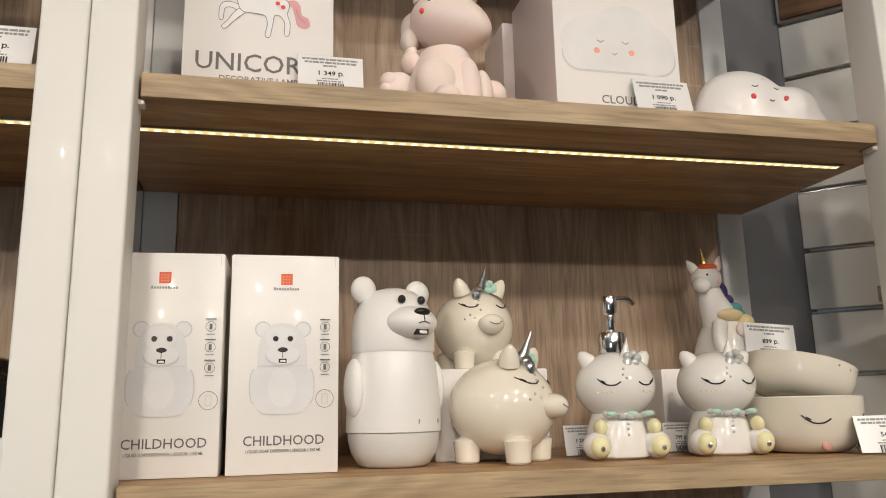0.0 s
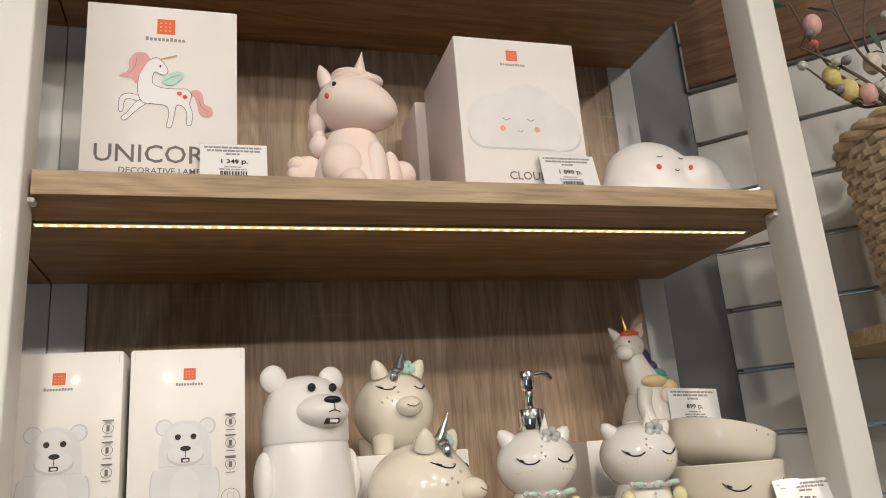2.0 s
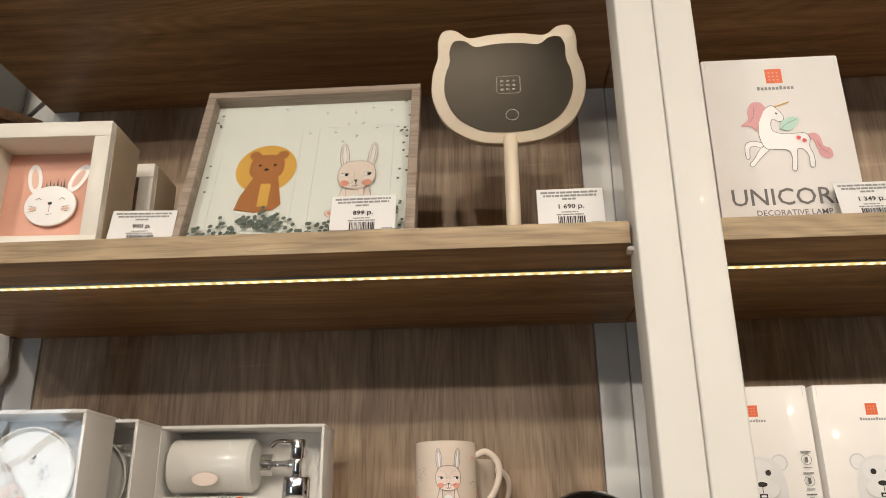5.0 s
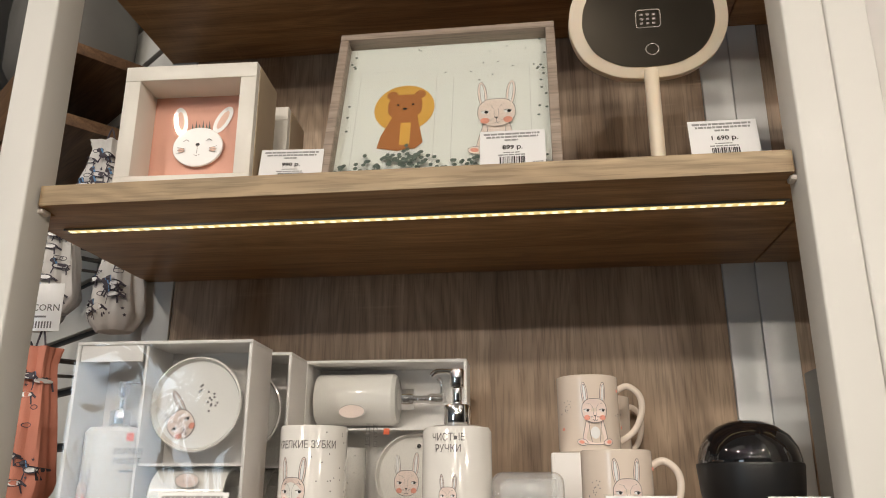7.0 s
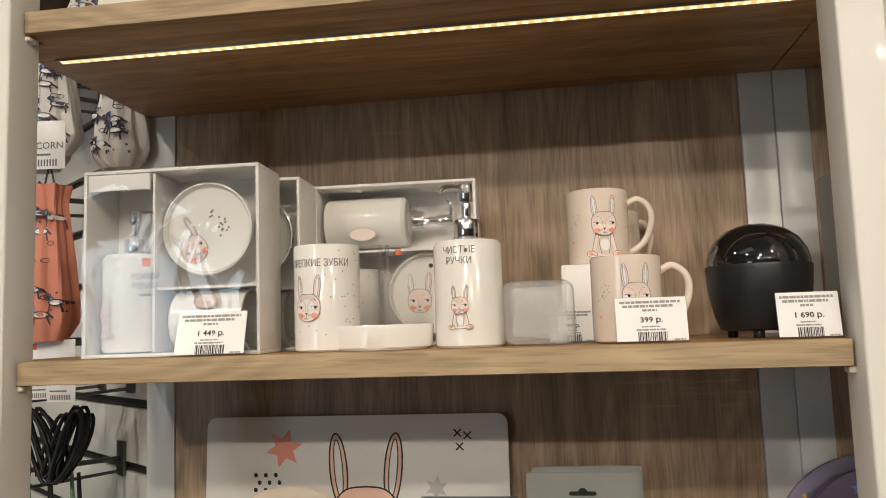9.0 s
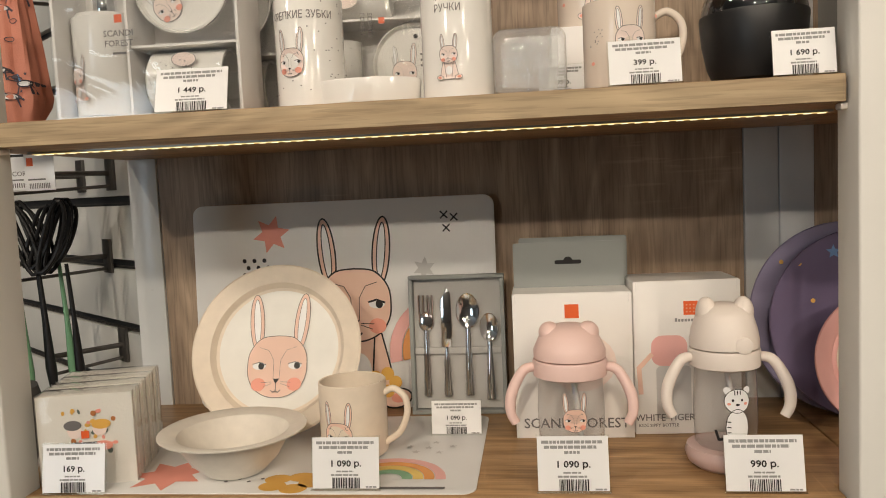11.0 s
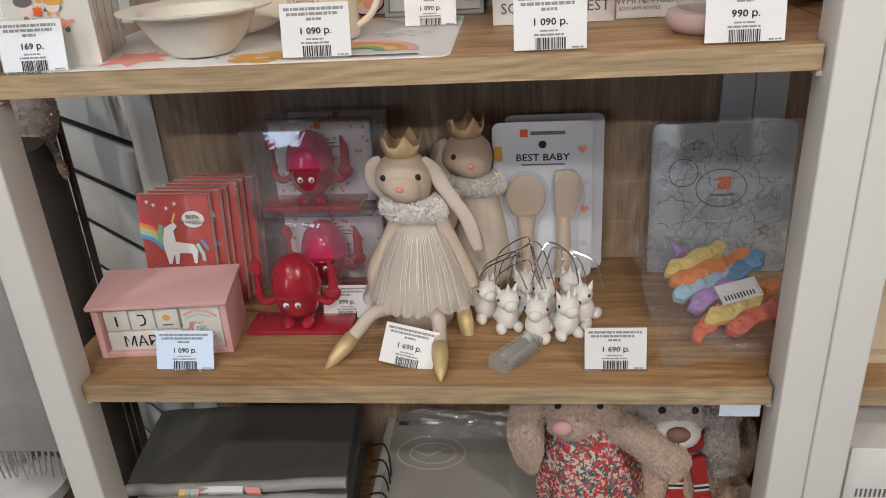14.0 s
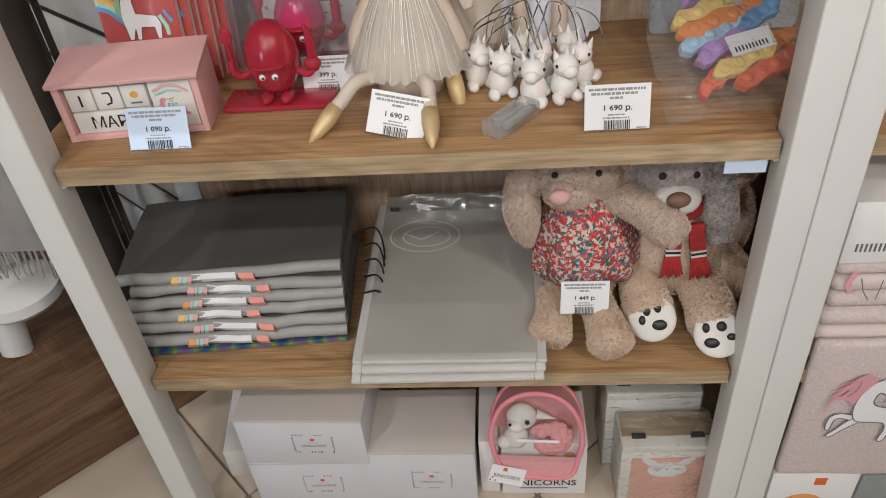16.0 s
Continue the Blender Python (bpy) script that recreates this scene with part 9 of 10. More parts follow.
wooden_box(-0.106, 0.036, 0.0, 0.082, 0.075, 0.165, True, "white painted wooden box with a rabbit panel in film")
wooden_box(-0.122, 0.122, 0.0, 0.084, 0.10, 0.205, False, "white painted wooden box with black hinges in film")

# ---- right bay, lower shelves past the post ----
TERRY = mat("pink_terry", (0.66, 0.56, 0.53), 0.95, var=0.10, scale=200, bump=0.9, bscale=420)
BAND = mat("towel_band", (0.68, 0.58, 0.55), 0.8, var=0.03, bump=0.3, bscale=700)


def towel(x0, x1, y0, y1, z0, h, label, drop=0.0):
    t = thing("folded_towel", pose((x0 + x1) / 2, y0, z0), label, "towel", "embroidered towels")
    w, d = (x1 - x0) / 2, y1 - y0
    for k in range(3):
        bm = box(-w, w, 0.002 * k, d, h * k / 3 + 0.001, h * (k + 1) / 3 - 0.001, h / 6 - 0.0025, 5)
        part("fold", bm, TERRY if k != 1 else BAND, t)
    if drop:
        bm = box(-w - 0.004, w, -0.020, -0.002, -drop, h * 0.6, 0.008, 3)
        bmesh.ops.subdivide_edges(bm, edges=[e for e in bm.edges if e.calc_length() > 0.1], cuts=10)
        for v in bm.verts:
            v.co.y += 0.004 * noise.noise((v.co.x * 9, v.co.z * 7, 2))
        part("hanging_fold", bm, TERRY, t)
        q = Print()
        unicorn_art(q, -w + 0.125, -0.075, 0.085, 0.0020)
        for j in range(6):
            q.line(HAIR, [(-w + 0.070 - 0.004 * j, -0.006 - 0.006 * j), (-w + 0.056 - 0.004 * j, -0.014 - 0.009 * j), (-w + 0.042 - 0.002 * j, -0.022 - 0.012 * j)], 0.0032)
        q.put(t, -0.0255, "embroidery")
    return t


towel(0.066, 0.42, 0.012, 0.30, ZE, 0.10, "pale pink terry towel hanging over the shelf with unicorn embroidery", 0.255)
t = towel(0.072, 0.40, 0.020, 0.30, ZE + 0.101, 0.085, "pale pink folded terry towel on another towel")
q = Print()
q.fill(HAIR, *ribbon([(-0.14, 0.070), (-0.145, 0.050), (-0.140, 0.035)], 0.008)).line(GREYINK, [(-0.13, 0.06), (-0.122, 0.035), (-0.112, 0.02)], 0.0015).line(GREYINK, [(-0.10, 0.055), (-0.102, 0.02)], 0.0015)
q.put(t, -0.001, "embroidery")
t = carton("gift_carton", 0.070, 0.30, 0.02, 0.2, ZE + 0.187, 0.10, WHITE, "white carton lying on the towels", "")
Print().fill(GREYINK, *[rect(-0.10 + 0.006 * j, -0.097 + 0.006 * j, 0.02, 0.034) for j in range(8)]).put(t)
t = carton("gift_carton", 0.062, 0.205, 0.0, 0.2, 0, 0.135, WHITE, "white carton with an orange square under the towels", "")
Print().fill(ORANGE, rect(0.0, 0.02, 0.105, 0.125)).fill(ARCO, ell(-0.01, 0.03, 0.045, 0.05)).put(t)
carton("gift_carton", 0.210, 0.34, 0.0, 0.2, 0, 0.130, GREYCARD, "grey carton under the towels on the floor", "")
fr_ = thing("photo_frame", pose(0.095, 0.05, ZD, -6), "small wooden photo frame standing on the shelf", "frame")
part("frame", hollow(-0.035, 0.06, 0, 0.02, 0, 0.11, 0.012, 0.003), KRAFT, fr_)
t = carton("gift_carton", 0.012, 0.026, 0.17, 0.08, ZB, 0.20, GREYCARD, "narrow grey carton with small print past the post", "")

# ---- left of the unit: podium, hooks and hanging goods ----
ang = math.atan2(0.71, 0.70)
pd = thing("podium", pose(-1.047, 0.331, 0, 0, 0, math.degrees(ang) + 180), "low dark oak display podium on the tiled floor", "podium")
part("top", box(0, 1.9, -1.2, 0, 0.102, 0.122, 0.001), OAK_DARK, pd)
part("side", box(0.002, 1.898, -1.198, -0.003, 0.0, 0.102), OAK_DARK, pd)

for i in range(-9, 3):
    for j in range(-4, 4):
        if (i, j) == (-9, -4):
            tile0 = part("floor_tile", box(-0.197, 0.197, -0.197, 0.197, -0.010, 0.0, 0.0015), TILE, bpy.data.objects["floor"])
            ob = tile0
        else:
            ob = new("floor_tile", tile0.data)
            ob.parent = bpy.data.objects["floor"]
        ob.location = (0.4 * i * 0.7071 - 0.4 * j * 0.7071 - 0.9, 0.4 * i * 0.7071 + 0.4 * j * 0.7071 + 0.9, 0)
        ob.rotation_euler = (0, 0, radians(45))

st = thing("stool", pose(-1.445, 0.465, 0.122) @ Matrix.Diagonal((1, 1, 1.55, 1)), "small white plastic stool with a rounded seat on the podium", "stool")
part("seat", lathe([(0, 0.235), (0.12, 0.235), (0.138, 0.245), (0.142, 0.258), (0.134, 0.270), (0.10, 0.276), (0, 0.278)], 40), WHITEPLA, st)
for k in range(3):
    a = radians(20 + 120 * k)
    part("leg", tube([(0.07 * math.cos(a), 0.07 * math.sin(a), 0.24), (0.13 * math.cos(a), 0.13 * math.sin(a), 0.0)], 0.03, 18, taper=[0.042, 0.032]), WHITEPLA, st)
part("step", lathe([(0, 0.10), (0.075, 0.10), (0.088, 0.110), (0.086, 0.125), (0.06, 0.132), (0, 0.133)], 32, Matrix.Translation((0.06, -0.13, 0))), WHITEPLA, st)

n2 = Vector((-0.629, -0.777, 0))
d2 = Vector((-0.777, 0.629, 0))


def wall_at(s, out=0.0):
    return Vector((-1.0, 0.40, 0)) + d2 * s + n2 * out


def slat_hook(s, z, reach, label="dark metal display hook on the slat wall"):
    h = thing("display_hook", Matrix.Translation(wall_at(s)), label, "hook", "slat wall hooks")
    part("back_plate", box(-0.016, 0.016, -0.006, 0.0, z - 0.03, z + 0.03, 0.001, 2, Matrix.Rotation(math.atan2(n2.y, n2.x) + math.pi / 2, 4, "Z")), HOOKM, h)
    a, b = Vector((0, 0, z)), n2 * reach + Vector((0, 0, z))
    part("arm", tube([a, b * 0.5 + a * 0.5, b, b + Vector((0, 0, 0.018)) + n2 * 0.008], 0.0045, 10), HOOKM, h)
    part("price_arm", tube([a + Vector((0, 0, -0.022)), b + Vector((0, 0, -0.03))], 0.003, 8), HOOKM, h)
    return h


for s, z, r in ((0.10, 2.13, 0.16), (0.26, 2.13, 0.18), (0.12, 1.905, 0.20), (0.10, 1.60, 0.16), (0.24, 1.60, 0.16), (0.14, 1.455, 0.22), (0.10, 1.30, 0.12)):
    slat_hook(s, z, r)


def pouch(x, y, z, w, h, turn, body, ink, seed, label):
    """A gathered cloth pouch printed with small unicorns."""
    g = thing("cloth_pouch", pose(x, y, z, 0, 0, turn), label, "pouch", "hanging pouches")
    bm = bmesh.new()
    n, r = 56, 18
    ring = []
    for j in range(r + 1):
        t = j / r
        k = min(1.0, 0.55 + 3.2 * t) * (1.06 - 0.62 * t) + max(0.0, t - 0.88) * 1.6
        ring.append([])
        for i in range(n):
            a = 2 * math.pi * i / n
            wob = 1 + (0.15 * math.sin(a * 6 + seed + 2.5 * t) + 0.10 * math.sin(a * 11 + 2 * seed + 3 * t)) * (0.4 + 0.6 * t) + 0.08 * noise.noise((math.cos(a) * 2, math.sin(a) * 2, t * 4 + seed))
            ring[-1].append(bm.verts.new((w / 2 * k * wob * math.cos(a), 0.040 * k * wob * math.sin(a), h * t)))
    for a, b in zip(ring, ring[1:]):
        for i in range(n):
            bm.faces.new((a[i], a[(i + 1) % n], b[(i + 1) % n], b[i]))
    bm.faces.new(ring[0][::-1])
    skin = BVHTree.FromBMesh(bm)
    cloth = part("cloth", bm, body, g)
    part("loop", tube(smooth_path([(-0.01, 0, h * 0.95), (0.0, 0, h + 0.03), (0.01, 0, h * 0.95)], 5), 0.0015, 8), ink, g)
    rnd = random.Random(seed)
    q = Print()
    for k in range(30):
        cx, cz = rnd.uniform(-w * 0.36, w * 0.36), rnd.uniform(h * 0.08, h * 0.84)
        if k % 3 == 0:
            s = w * 0.15
            q.fill(ink, ell(cx, cz, s * 0.8, s * 0.38), ell(cx - s * 0.8, cz + s * 0.7, s * 0.35, s * 0.28, 20), *ribbon([(cx - s * 0.6, cz + s * 0.2), (cx - s * 0.75, cz + s * 0.7)], s * 0.3), *ribbon([(cx - s * 0.5, cz), (cx - s * 0.7, cz - s)], s * 0.14), *ribbon([(cx + s * 0.5, cz), (cx + s * 0.7, cz - s)], s * 0.14), *ribbon([(cx + s * 0.7, cz), (cx + s * 1.1, cz - s * 0.3)], s * 0.22))
            q.fill(LABELW, ell(cx, cz, s * 0.6, s * 0.26)).fill(MATS["toy_blue"], *ribbon([(cx - s * 0.7, cz + s * 0.9), (cx - s * 0.4, cz + s * 0.3)], s * 0.18))
        elif k % 3 == 1:
            q.fill(ink, star(cx, cz, w * 0.03))
        else:
            q.line(ink, ell(cx, cz, w * 0.06, w * 0.035), w * 0.012, True)
    q.put(g, drape=skin)
    return g


WHITECLOTH = mat("white_printed_cloth", (0.74, 0.72, 0.70), 0.85, var=0.05, bump=0.3, bscale=500)
CORALCLOTH = mat("coral_printed_cloth", (0.68, 0.27, 0.19), 0.8, var=0.10, bump=0.3, bscale=500)
INKDARK = mat("dark_violet_ink", (0.07, 0.06, 0.08), 0.6, bump=0)
pouch(-1.150, 0.34, 1.975, 0.095, 0.17, 4, WHITECLOTH, INKDARK, 3, "white cloth pouch printed with dark unicorns hanging")
pouch(-1.040, 0.36, 1.945, 0.105, 0.185, -6, WHITECLOTH, INKDARK, 7, "white cloth pouch printed with dark unicorns hanging")
pouch(-1.215, 0.40, 1.96, 0.09, 0.17, 8, WHITECLOTH, INKDARK, 11, "white cloth pouch printed with dark unicorns hanging")
pouch(-1.092, 0.25, 1.665, 0.092, 0.235, 5, CORALCLOTH, INKDARK, 17, "coral cloth pouch printed with unicorns hanging")
pouch(-1.145, 0.30, 1.675, 0.100, 0.215, -8, CORALCLOTH, INKDARK, 23, "coral cloth pouch printed with unicorns hanging")
pouch(-1.075, 0.33, 2.155, 0.10, 0.12, 5, WHITECLOTH, INKDARK, 31, "white cloth pouch printed with dark unicorns hanging")


def swing_tag(x, y, z, w, h, turn, word, label):
    g = thing("swing_tag", pose(x, y, z, 0, 0, turn), label, "tag", "hanging tags")
    part("card", box(-w / 2, w / 2, 0, 0.001, 0, h, 0.0004), LABELW, g)
    Print().fill(ORANGE, rect(-w * 0.42, -w * 0.20, h * 0.66, h * 0.88)).fill(GREYINK, *[rect(-w * 0.36 + w * 0.06 * k, -w * 0.33 + w * 0.06 * k, h * 0.06, h * 0.2) for k in range(12)], rect(-w * 0.4, w * 0.2, h * 0.28, h * 0.32)).put(g)
    if word:
        lettering(word, h * 0.2, 0, h * 0.42, g, material=GREYINK)
    return g


swing_tag(-1.100, 0.24, 1.925, 0.075, 0.075, 6, "UNICORN", "white unicorn swing tag above a coral pouch")
swing_tag(-1.090, 0.25, 1.625, 0.085, 0.042, 4, "", "white swing tag under a coral pouch")
swing_tag(-1.088, 0.28, 1.572, 0.050, 0.056, -4, "", "white barcode tag hanging on the slat wall")
swing_tag(-1.140, 0.30, 1.575, 0.055, 0.050, 10, "UNICORN", "white unicorn tag hanging on the slat wall")

hb = thing("hair_ties", Matrix.Translation((-1.15, 0.33, 1.445)), "bunch of black hair bands hanging on a hook", "hair bands")
rnd = random.Random(2)
for k in range(16):
    x, y, w, h = rnd.uniform(-0.06, 0.05), rnd.uniform(-0.02, 0.03), rnd.uniform(0.010, 0.018), rnd.uniform(0.045, 0.06)
    part("band", tube([(x + w * math.cos(a) + 0.02 * math.sin(a) * (1 if x > 0 else -1), y + 0.004 * math.cos(2 * a), 0.055 + h * math.sin(a)) for a in [2 * math.pi * i / 18 for i in range(18)]], 0.0032, 8, True), BLACKPLA, hb)
fk = thing("serving_tools", Matrix.Translation((-1.165, 0.34, 1.225)), "bunch of dark green kitchen tools hanging on a hook", "kitchen tools")
for k in range(8):
    x, y = -0.07 + 0.019 * k, rnd.uniform(-0.02, 0.02)
    part("tool", tube([(x, y, 0.23), (x + 0.006, y, 0.14), (x + 0.012, y - 0.004, 0.06), (x + 0.016, y - 0.004, 0.0)], 0.006, 10, taper=[0.003, 0.004, 0.0075, 0.003]), MATS["leaf_glaze"] if k % 3 == 0 else BLACKPLA, fk)
db = thing("dark_bag", pose(-1.165, 0.25, 1.12), "dark grey cloth bag hanging beside the shelves", "bag")
bm = lathe([(0, 0), (0.05, 0.005), (0.066, 0.04), (0.070, 0.10), (0.060, 0.16), (0.0, 0.165)], 30, Matrix.Diagonal((1, 0.7, 1, 1)))
for v in bm.verts:
    v.co += Vector((1, 1, 0)) * 0.008 * noise.noise(v.co * 22)
part("cloth", bm, mat("charcoal_cloth", (0.075, 0.072, 0.07), 0.85, var=0.1, bump=0.3, bscale=400), db)

# long dark roll and a grey plush foot, standing past the post
ro = thing("wrapped_roll", pose(-1.150, 0.26, 0.122, 4, 4, 0), "tall dark brown wrapped roll leaning by the slat wall", "roll")
bm = lathe([(0, 0), (0.050, 0.0), (0.056, 0.02), (0.058, 0.70), (0.055, 0.90), (0.040, 0.96), (0, 0.97)], 32)
for v in bm.verts:
    v.co += Vector((1, 1, 0)) * 0.004 * noise.noise(v.co * 14)
part("wrap", bm, mat("dark_brown_plush", (0.060, 0.052, 0.046), 0.75, var=0.25, scale=8, bump=0.2, bscale=200), ro)
ft = soft("plush_toy", pose(-1.115, 0.24, 1.035), "grey plush animal hanging beside the shelf", "plush toy", fur(ball(0, 0.02, 0.075, 0.065, 0.05, 0.075, 22, 14), FURGREY, 700, 300) + fur(tube(smooth_path([(0.015, 0, 0.05), (0.045, -0.010, 0.022), (0.062, -0.02, -0.006)], 6), 0.02, 14), FURGREY, 400, 301) + fur(ball(0.064, -0.022, -0.008, 0.020, 0.020, 0.020, 14, 10), FURBEIGE, 250, 302), 0.0, "plush animals")
bl = thing("throw_blanket", pose(-1.38, 0.26, 0.40), "grey throw blanket with grey fringe hanging by the podium", "blanket")
bm = box(-0.06, 0.16, 0, 0.02, 0.06, 0.55, 0.006)
part("cloth", bm, mat("grey_throw", (0.40, 0.38, 0.36), 0.9, var=0.1, bump=0.5, bscale=300), bl)
for k in range(18):
    x = -0.055 + 0.0122 * k
    part("fringe", tube([(x, 0.010, 0.064), (x + rnd.uniform(-0.004, 0.004), 0.008, 0.03), (x + rnd.uniform(-0.006, 0.006), 0.006, rnd.uniform(-0.012, 0.004))], 0.003, 6, taper=[0.003, 0.0025, 0.0012]), MATS["grey_throw"], bl)
for k in range(2):
    tb = thing("display_rail", pose(-1.075 - 0.022 * k, 0.30 + 0.01 * k, 0.70), "thin dark metal rail standing beside the shelves", "rail")
    part("tube", tube([(0, 0, -0.35), (0.0, 0, 0.42)], 0.006, 10), HOOKM, tb)

# goods on the slat wall above the pouches
for k, z in enumerate((2.44, 2.30)):
    sh = thing("wall_shelf", Matrix.Translation(wall_at(0.30, 0.12)) @ pose(0, 0, z, 0, 0, 141), "small brown wooden wall shelf on the slat wall", "shelf")
    part("board", box(-0.26, 0.26, -0.10, 0.10, 0, 0.022, 0.001), OAK_DARK, sh)
    part("back_board", box(-0.26, 0.26, 0.095, 0.108, -0.13, 0.0, 0.001), OAK_DARK, sh)
# A plain pot form stands in for the grey bag on this shelf.
pc = thing("bag_stand_in", Matrix.Translation(wall_at(0.26, 0.12) + Vector((0, 0, 2.463))), "dark grey round pot form standing in for a bag on a wall shelf", "pot")
part("body", lathe([(0, 0), (0.10, 0), (0.118, 0.03), (0.122, 0.14), (0.118, 0.22), (0.112, 0.22), (0.11, 0.03), (0, 0.01)], 36), mat("bag_grey", (0.15, 0.145, 0.135), 0.5), pc)

# ---- right of the unit: basket and spring branches ----
WICKER = mat("wicker", (0.64, 0.50, 0.33), 0.6, var=0.18, scale=60, bump=0.3, bscale=300)
plank = thing("wall_shelf", pose(1.085, -0.16, 1.852), "light oak shelf board fixed on the slat wall", "shelf")
part("board", box(0, 0.6, 0, 0.34, 0, 0.024, 0.001), OAK_EDGE, plank)
ba = thing("wicker_basket", pose(1.278, -0.035, 1.8765), "round natural wicker basket standing on an oak shelf", "basket")
NR = 40
for j in range(21):
    t = j / 20
    r = 0.141 + 0.022 * t
    z = 0.006 + 0.262 * t
    part("weave_strand", tube([((r + 0.0045 * (1 if (i + j) % 2 else -1)) * math.cos(2 * math.pi * i / NR), (r + 0.0045 * (1 if (i + j) % 2 else -1)) * math.sin(2 * math.pi * i / NR), z) for i in range(NR)], 0.0066, 7, True), WICKER, ba)
for i in range(0, NR):
    a = 2 * math.pi * i / NR
    part("stake", tube([(0.141 * math.cos(a), 0.141 * math.sin(a), 0.004), (0.163 * math.cos(a), 0.163 * math.sin(a), 0.272)], 0.0038, 6), WICKER, ba)
for k in range(3):
    part("rim", tube([((0.165 + 0.006 * math.sin(i * 0.9 + 2.1 * k)) * math.cos(2 * math.pi * i / 60), (0.165 + 0.006 * math.sin(i * 0.9 + 2.1 * k)) * math.sin(2 * math.pi * i / 60), 0.276 + 0.008 * math.cos(i * 0.9 + 2.1 * k)) for i in range(60)], 0.0085, 8, True), WICKER, ba)
part("bottom", cyl(0.139, 0.0, 0.008, 0.001, 40), WICKER, ba)

BARK = mat("twig_bark", (0.14, 0.10, 0.07), 0.8)
LEAF = mat("dark_leaf", (0.05, 0.085, 0.05), 0.5, var=0.2)
EGGS = [mat("egg_pink", (0.72, 0.42, 0.40), 0.45, var=0.12, scale=150), mat("egg_green", (0.40, 0.48, 0.27), 0.45, var=0.15, scale=150), mat("egg_yellow", (0.70, 0.60, 0.22), 0.45, var=0.15, scale=150), mat("egg_cream", (0.66, 0.60, 0.50), 0.45, var=0.15, scale=150)]
BERRY = [mat("berry_grey", (0.22, 0.22, 0.22), 0.25, coat=0.5), mat("berry_rose", (0.50, 0.16, 0.15), 0.25, coat=0.5), mat("berry_pearl", (0.55, 0.55, 0.50), 0.25, coat=0.5)]


def spring_branch(m, stems, seed, label):
    g = thing("spring_branch", m, label, "branch", "spring branches")
    rnd = random.Random(seed)
    for pts in stems:
        path = smooth_path(pts, 7)
        s = part("twig", tube(path, 0.003, 8, taper=[0.0035 - 0.0022 * k / len(path) for k in range(len(path))]), BARK, g)
        for k in range(5, len(path), 4):
            p = path[k]
            off = Vector((rnd.uniform(-1, 1), rnd.uniform(-1, 0.4), rnd.uniform(-0.6, 1))).normalized() * rnd.uniform(0.012, 0.035)
            q = p + off
            c = rnd.random()
            part("stalk", tube([p, p.lerp(q, 0.6) + Vector((0, 0, 0.004)), q], 0.0011, 6), BARK, s)
            if c < 0.55:
                part("berry", ball(*q, 0.0075, 0.0075, 0.0075, 14, 10), rnd.choice(BERRY), s)
            elif c < 0.82:
                part("egg", ball(*q, 0.0135, 0.0135, 0.0185, 18, 12, None), rnd.choice(EGGS), s)
            else:
                bm = bmesh.new()
                vs = [bm.verts.new(v) for v in ((0, 0, 0), (0.011, 0.002, 0.018), (0.010, 0.003, 0.036), (0, 0, 0.055), (-0.010, 0.003, 0.036), (-0.011, 0.002, 0.018))]
                mid = [bm.verts.new(v) for v in ((0, -0.002, 0.018), (0, -0.002, 0.036))]
                for f in ((0, 1, 6), (1, 2, 7, 6), (2, 3, 7), (3, 4, 7), (4, 5, 6, 7), (5, 0, 6)):
                    al = vs + mid
                    bm.faces.new([al[i] for i in f])
                bm.transform(Matrix.Translation(q) @ Euler((rnd.uniform(-1, 1), rnd.uniform(-1.2, 1.2), rnd.uniform(0, 6))).to_matrix().to_4x4())
                part("leaf", bm, LEAF, s)
    return g


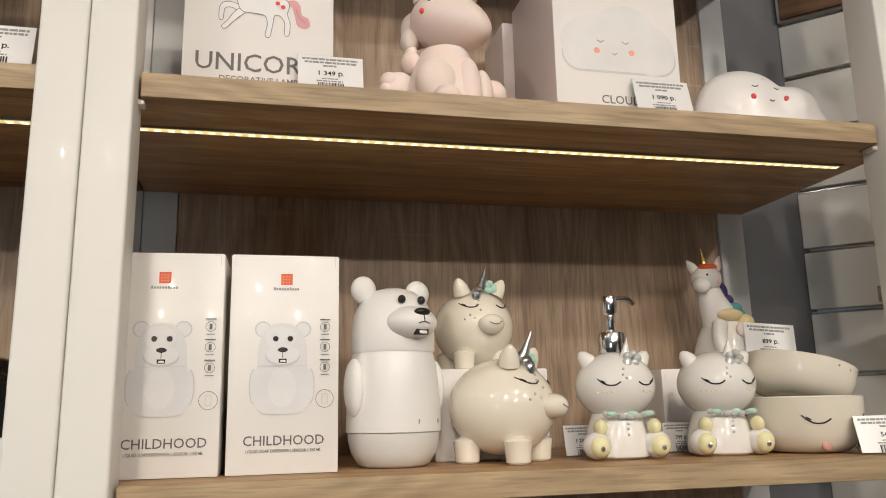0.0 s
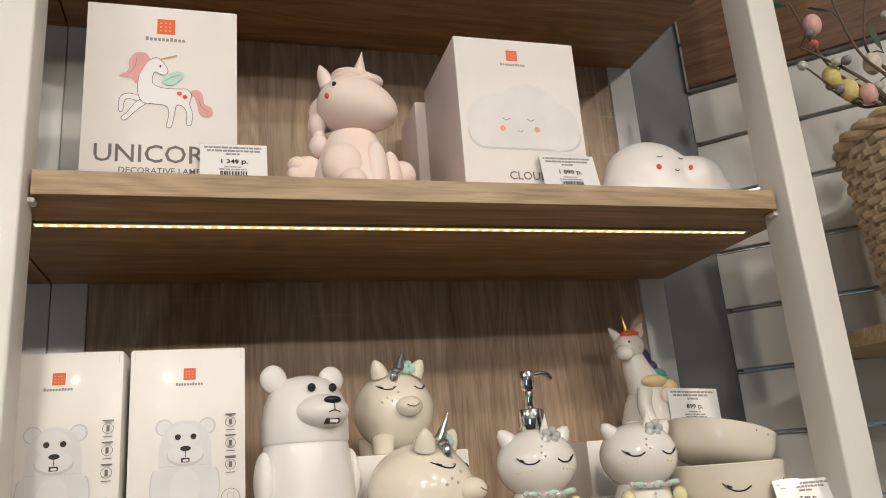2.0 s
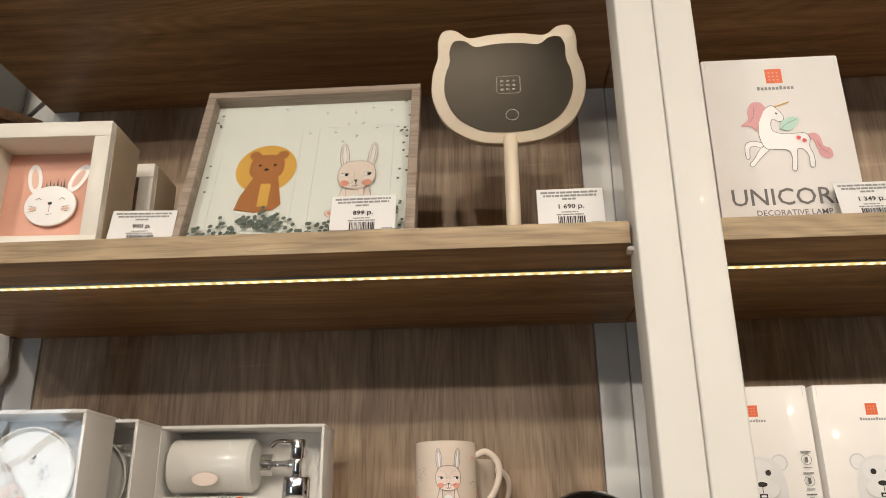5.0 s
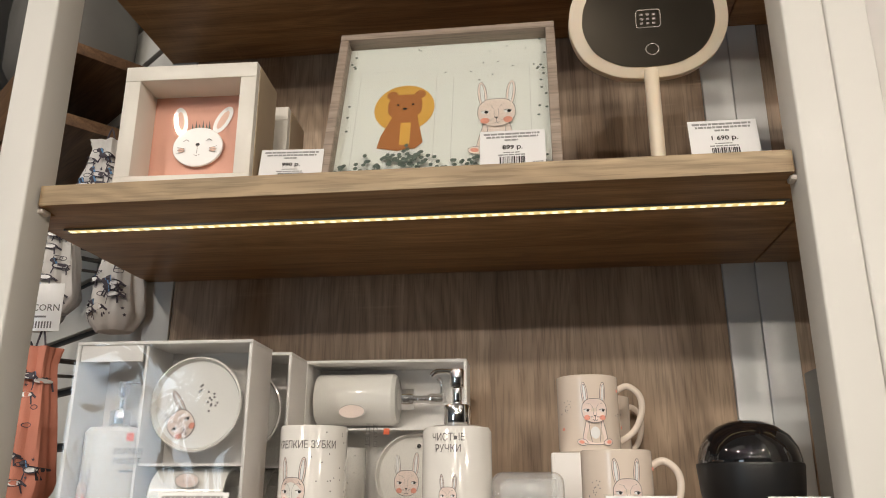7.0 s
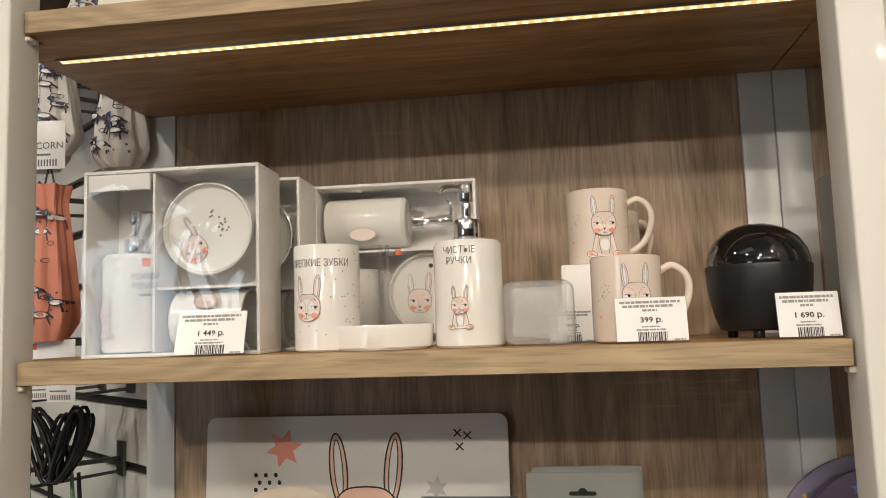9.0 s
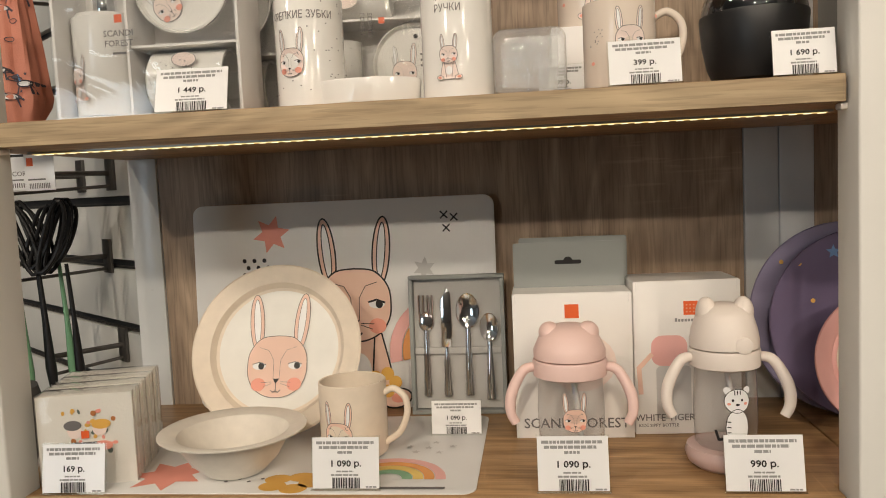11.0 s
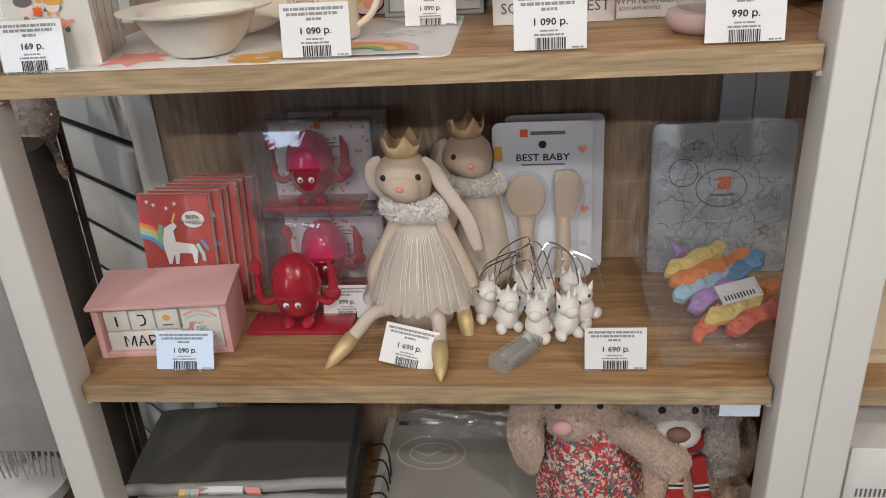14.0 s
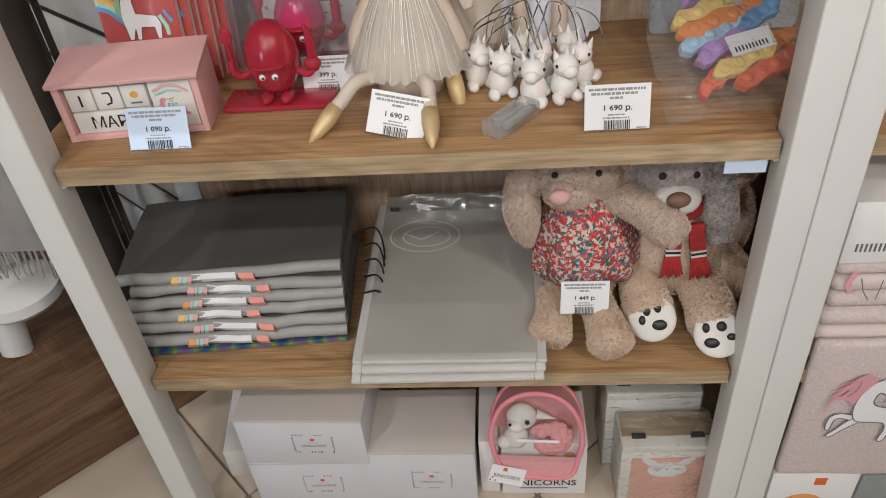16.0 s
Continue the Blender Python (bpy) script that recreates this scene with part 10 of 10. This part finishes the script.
spring_branch(pose(1.222, -0.045, 2.165), [[(0.02, 0, -0.1), (-0.03, 0.05, 0.04), (-0.08, 0.09, 0.12), (-0.125, 0.095, 0.23)], [(0.03, 0, -0.1), (-0.04, 0.05, 0.06), (-0.09, 0.085, 0.13), (-0.13, 0.09, 0.15)], [(0.0, 0, -0.1), (-0.03, 0.04, 0.02), (-0.075, 0.08, 0.07), (-0.125, 0.09, 0.115)], [(0.04, 0, -0.1), (0.0, 0.05, 0.08), (0.0, 0.09, 0.16), (0.03, 0.095, 0.26)], [(0.02, 0, -0.1), (-0.02, 0.05, 0.03), (-0.05, 0.08, 0.05), (-0.095, 0.09, 0.085)], [(0.03, 0, -0.1), (-0.01, 0.04, 0.06), (-0.04, 0.07, 0.14), (-0.06, 0.08, 0.25)], [(0.05, 0, -0.1), (0.05, 0.02, 0.06), (0.04, 0.04, 0.16), (0.02, 0.05, 0.28)], [(0.06, 0, -0.1), (0.10, -0.02, 0.06), (0.10, -0.04, 0.17), (0.08, -0.05, 0.30)]], 5, "spring branch with painted eggs and berries in the basket")
spring_branch(pose(1.13, -0.06, 1.45), [[(0.10, 0.05, -0.05), (0.02, 0, 0.12), (-0.06, -0.02, 0.22), (-0.10, -0.02, 0.30)], [(0.11, 0.05, -0.05), (0.04, 0, 0.10), (-0.01, -0.02, 0.20), (-0.03, -0.02, 0.29)], [(0.12, 0.05, -0.05), (0.08, 0, 0.12), (0.05, -0.02, 0.22), (0.04, -0.02, 0.31)]], 9, "spring branch with grey berries below the basket")
low = thing("wall_shelf", pose(1.10, -0.16, 1.370), "light oak shelf board fixed on the slat wall", "shelf")
part("board", box(0, 0.6, 0, 0.36, 0, 0.024, 0.001), OAK_EDGE, low)


# unseen frame added round the cool fill lamp; the wall behind it is solid
FRAMEG = mat("lamp_frame_grey", (0.30, 0.30, 0.31), 0.4, 0.3)
w1 = part("fill_lamp_frame", join(box(-5.80, -5.72, -8.0, -7.90, 0.5, 3.0, 0.004), box(-3.88, -3.80, -8.0, -7.90, 0.5, 3.0, 0.004), box(-5.72, -3.88, -8.0, -7.90, 2.92, 3.0, 0.004), box(-5.72, -3.88, -8.0, -7.90, 0.5, 0.58, 0.004)), FRAMEG)
tagged(w1, "unseen grey metal frame added around the cool fill lamp", "window", kind="structure")
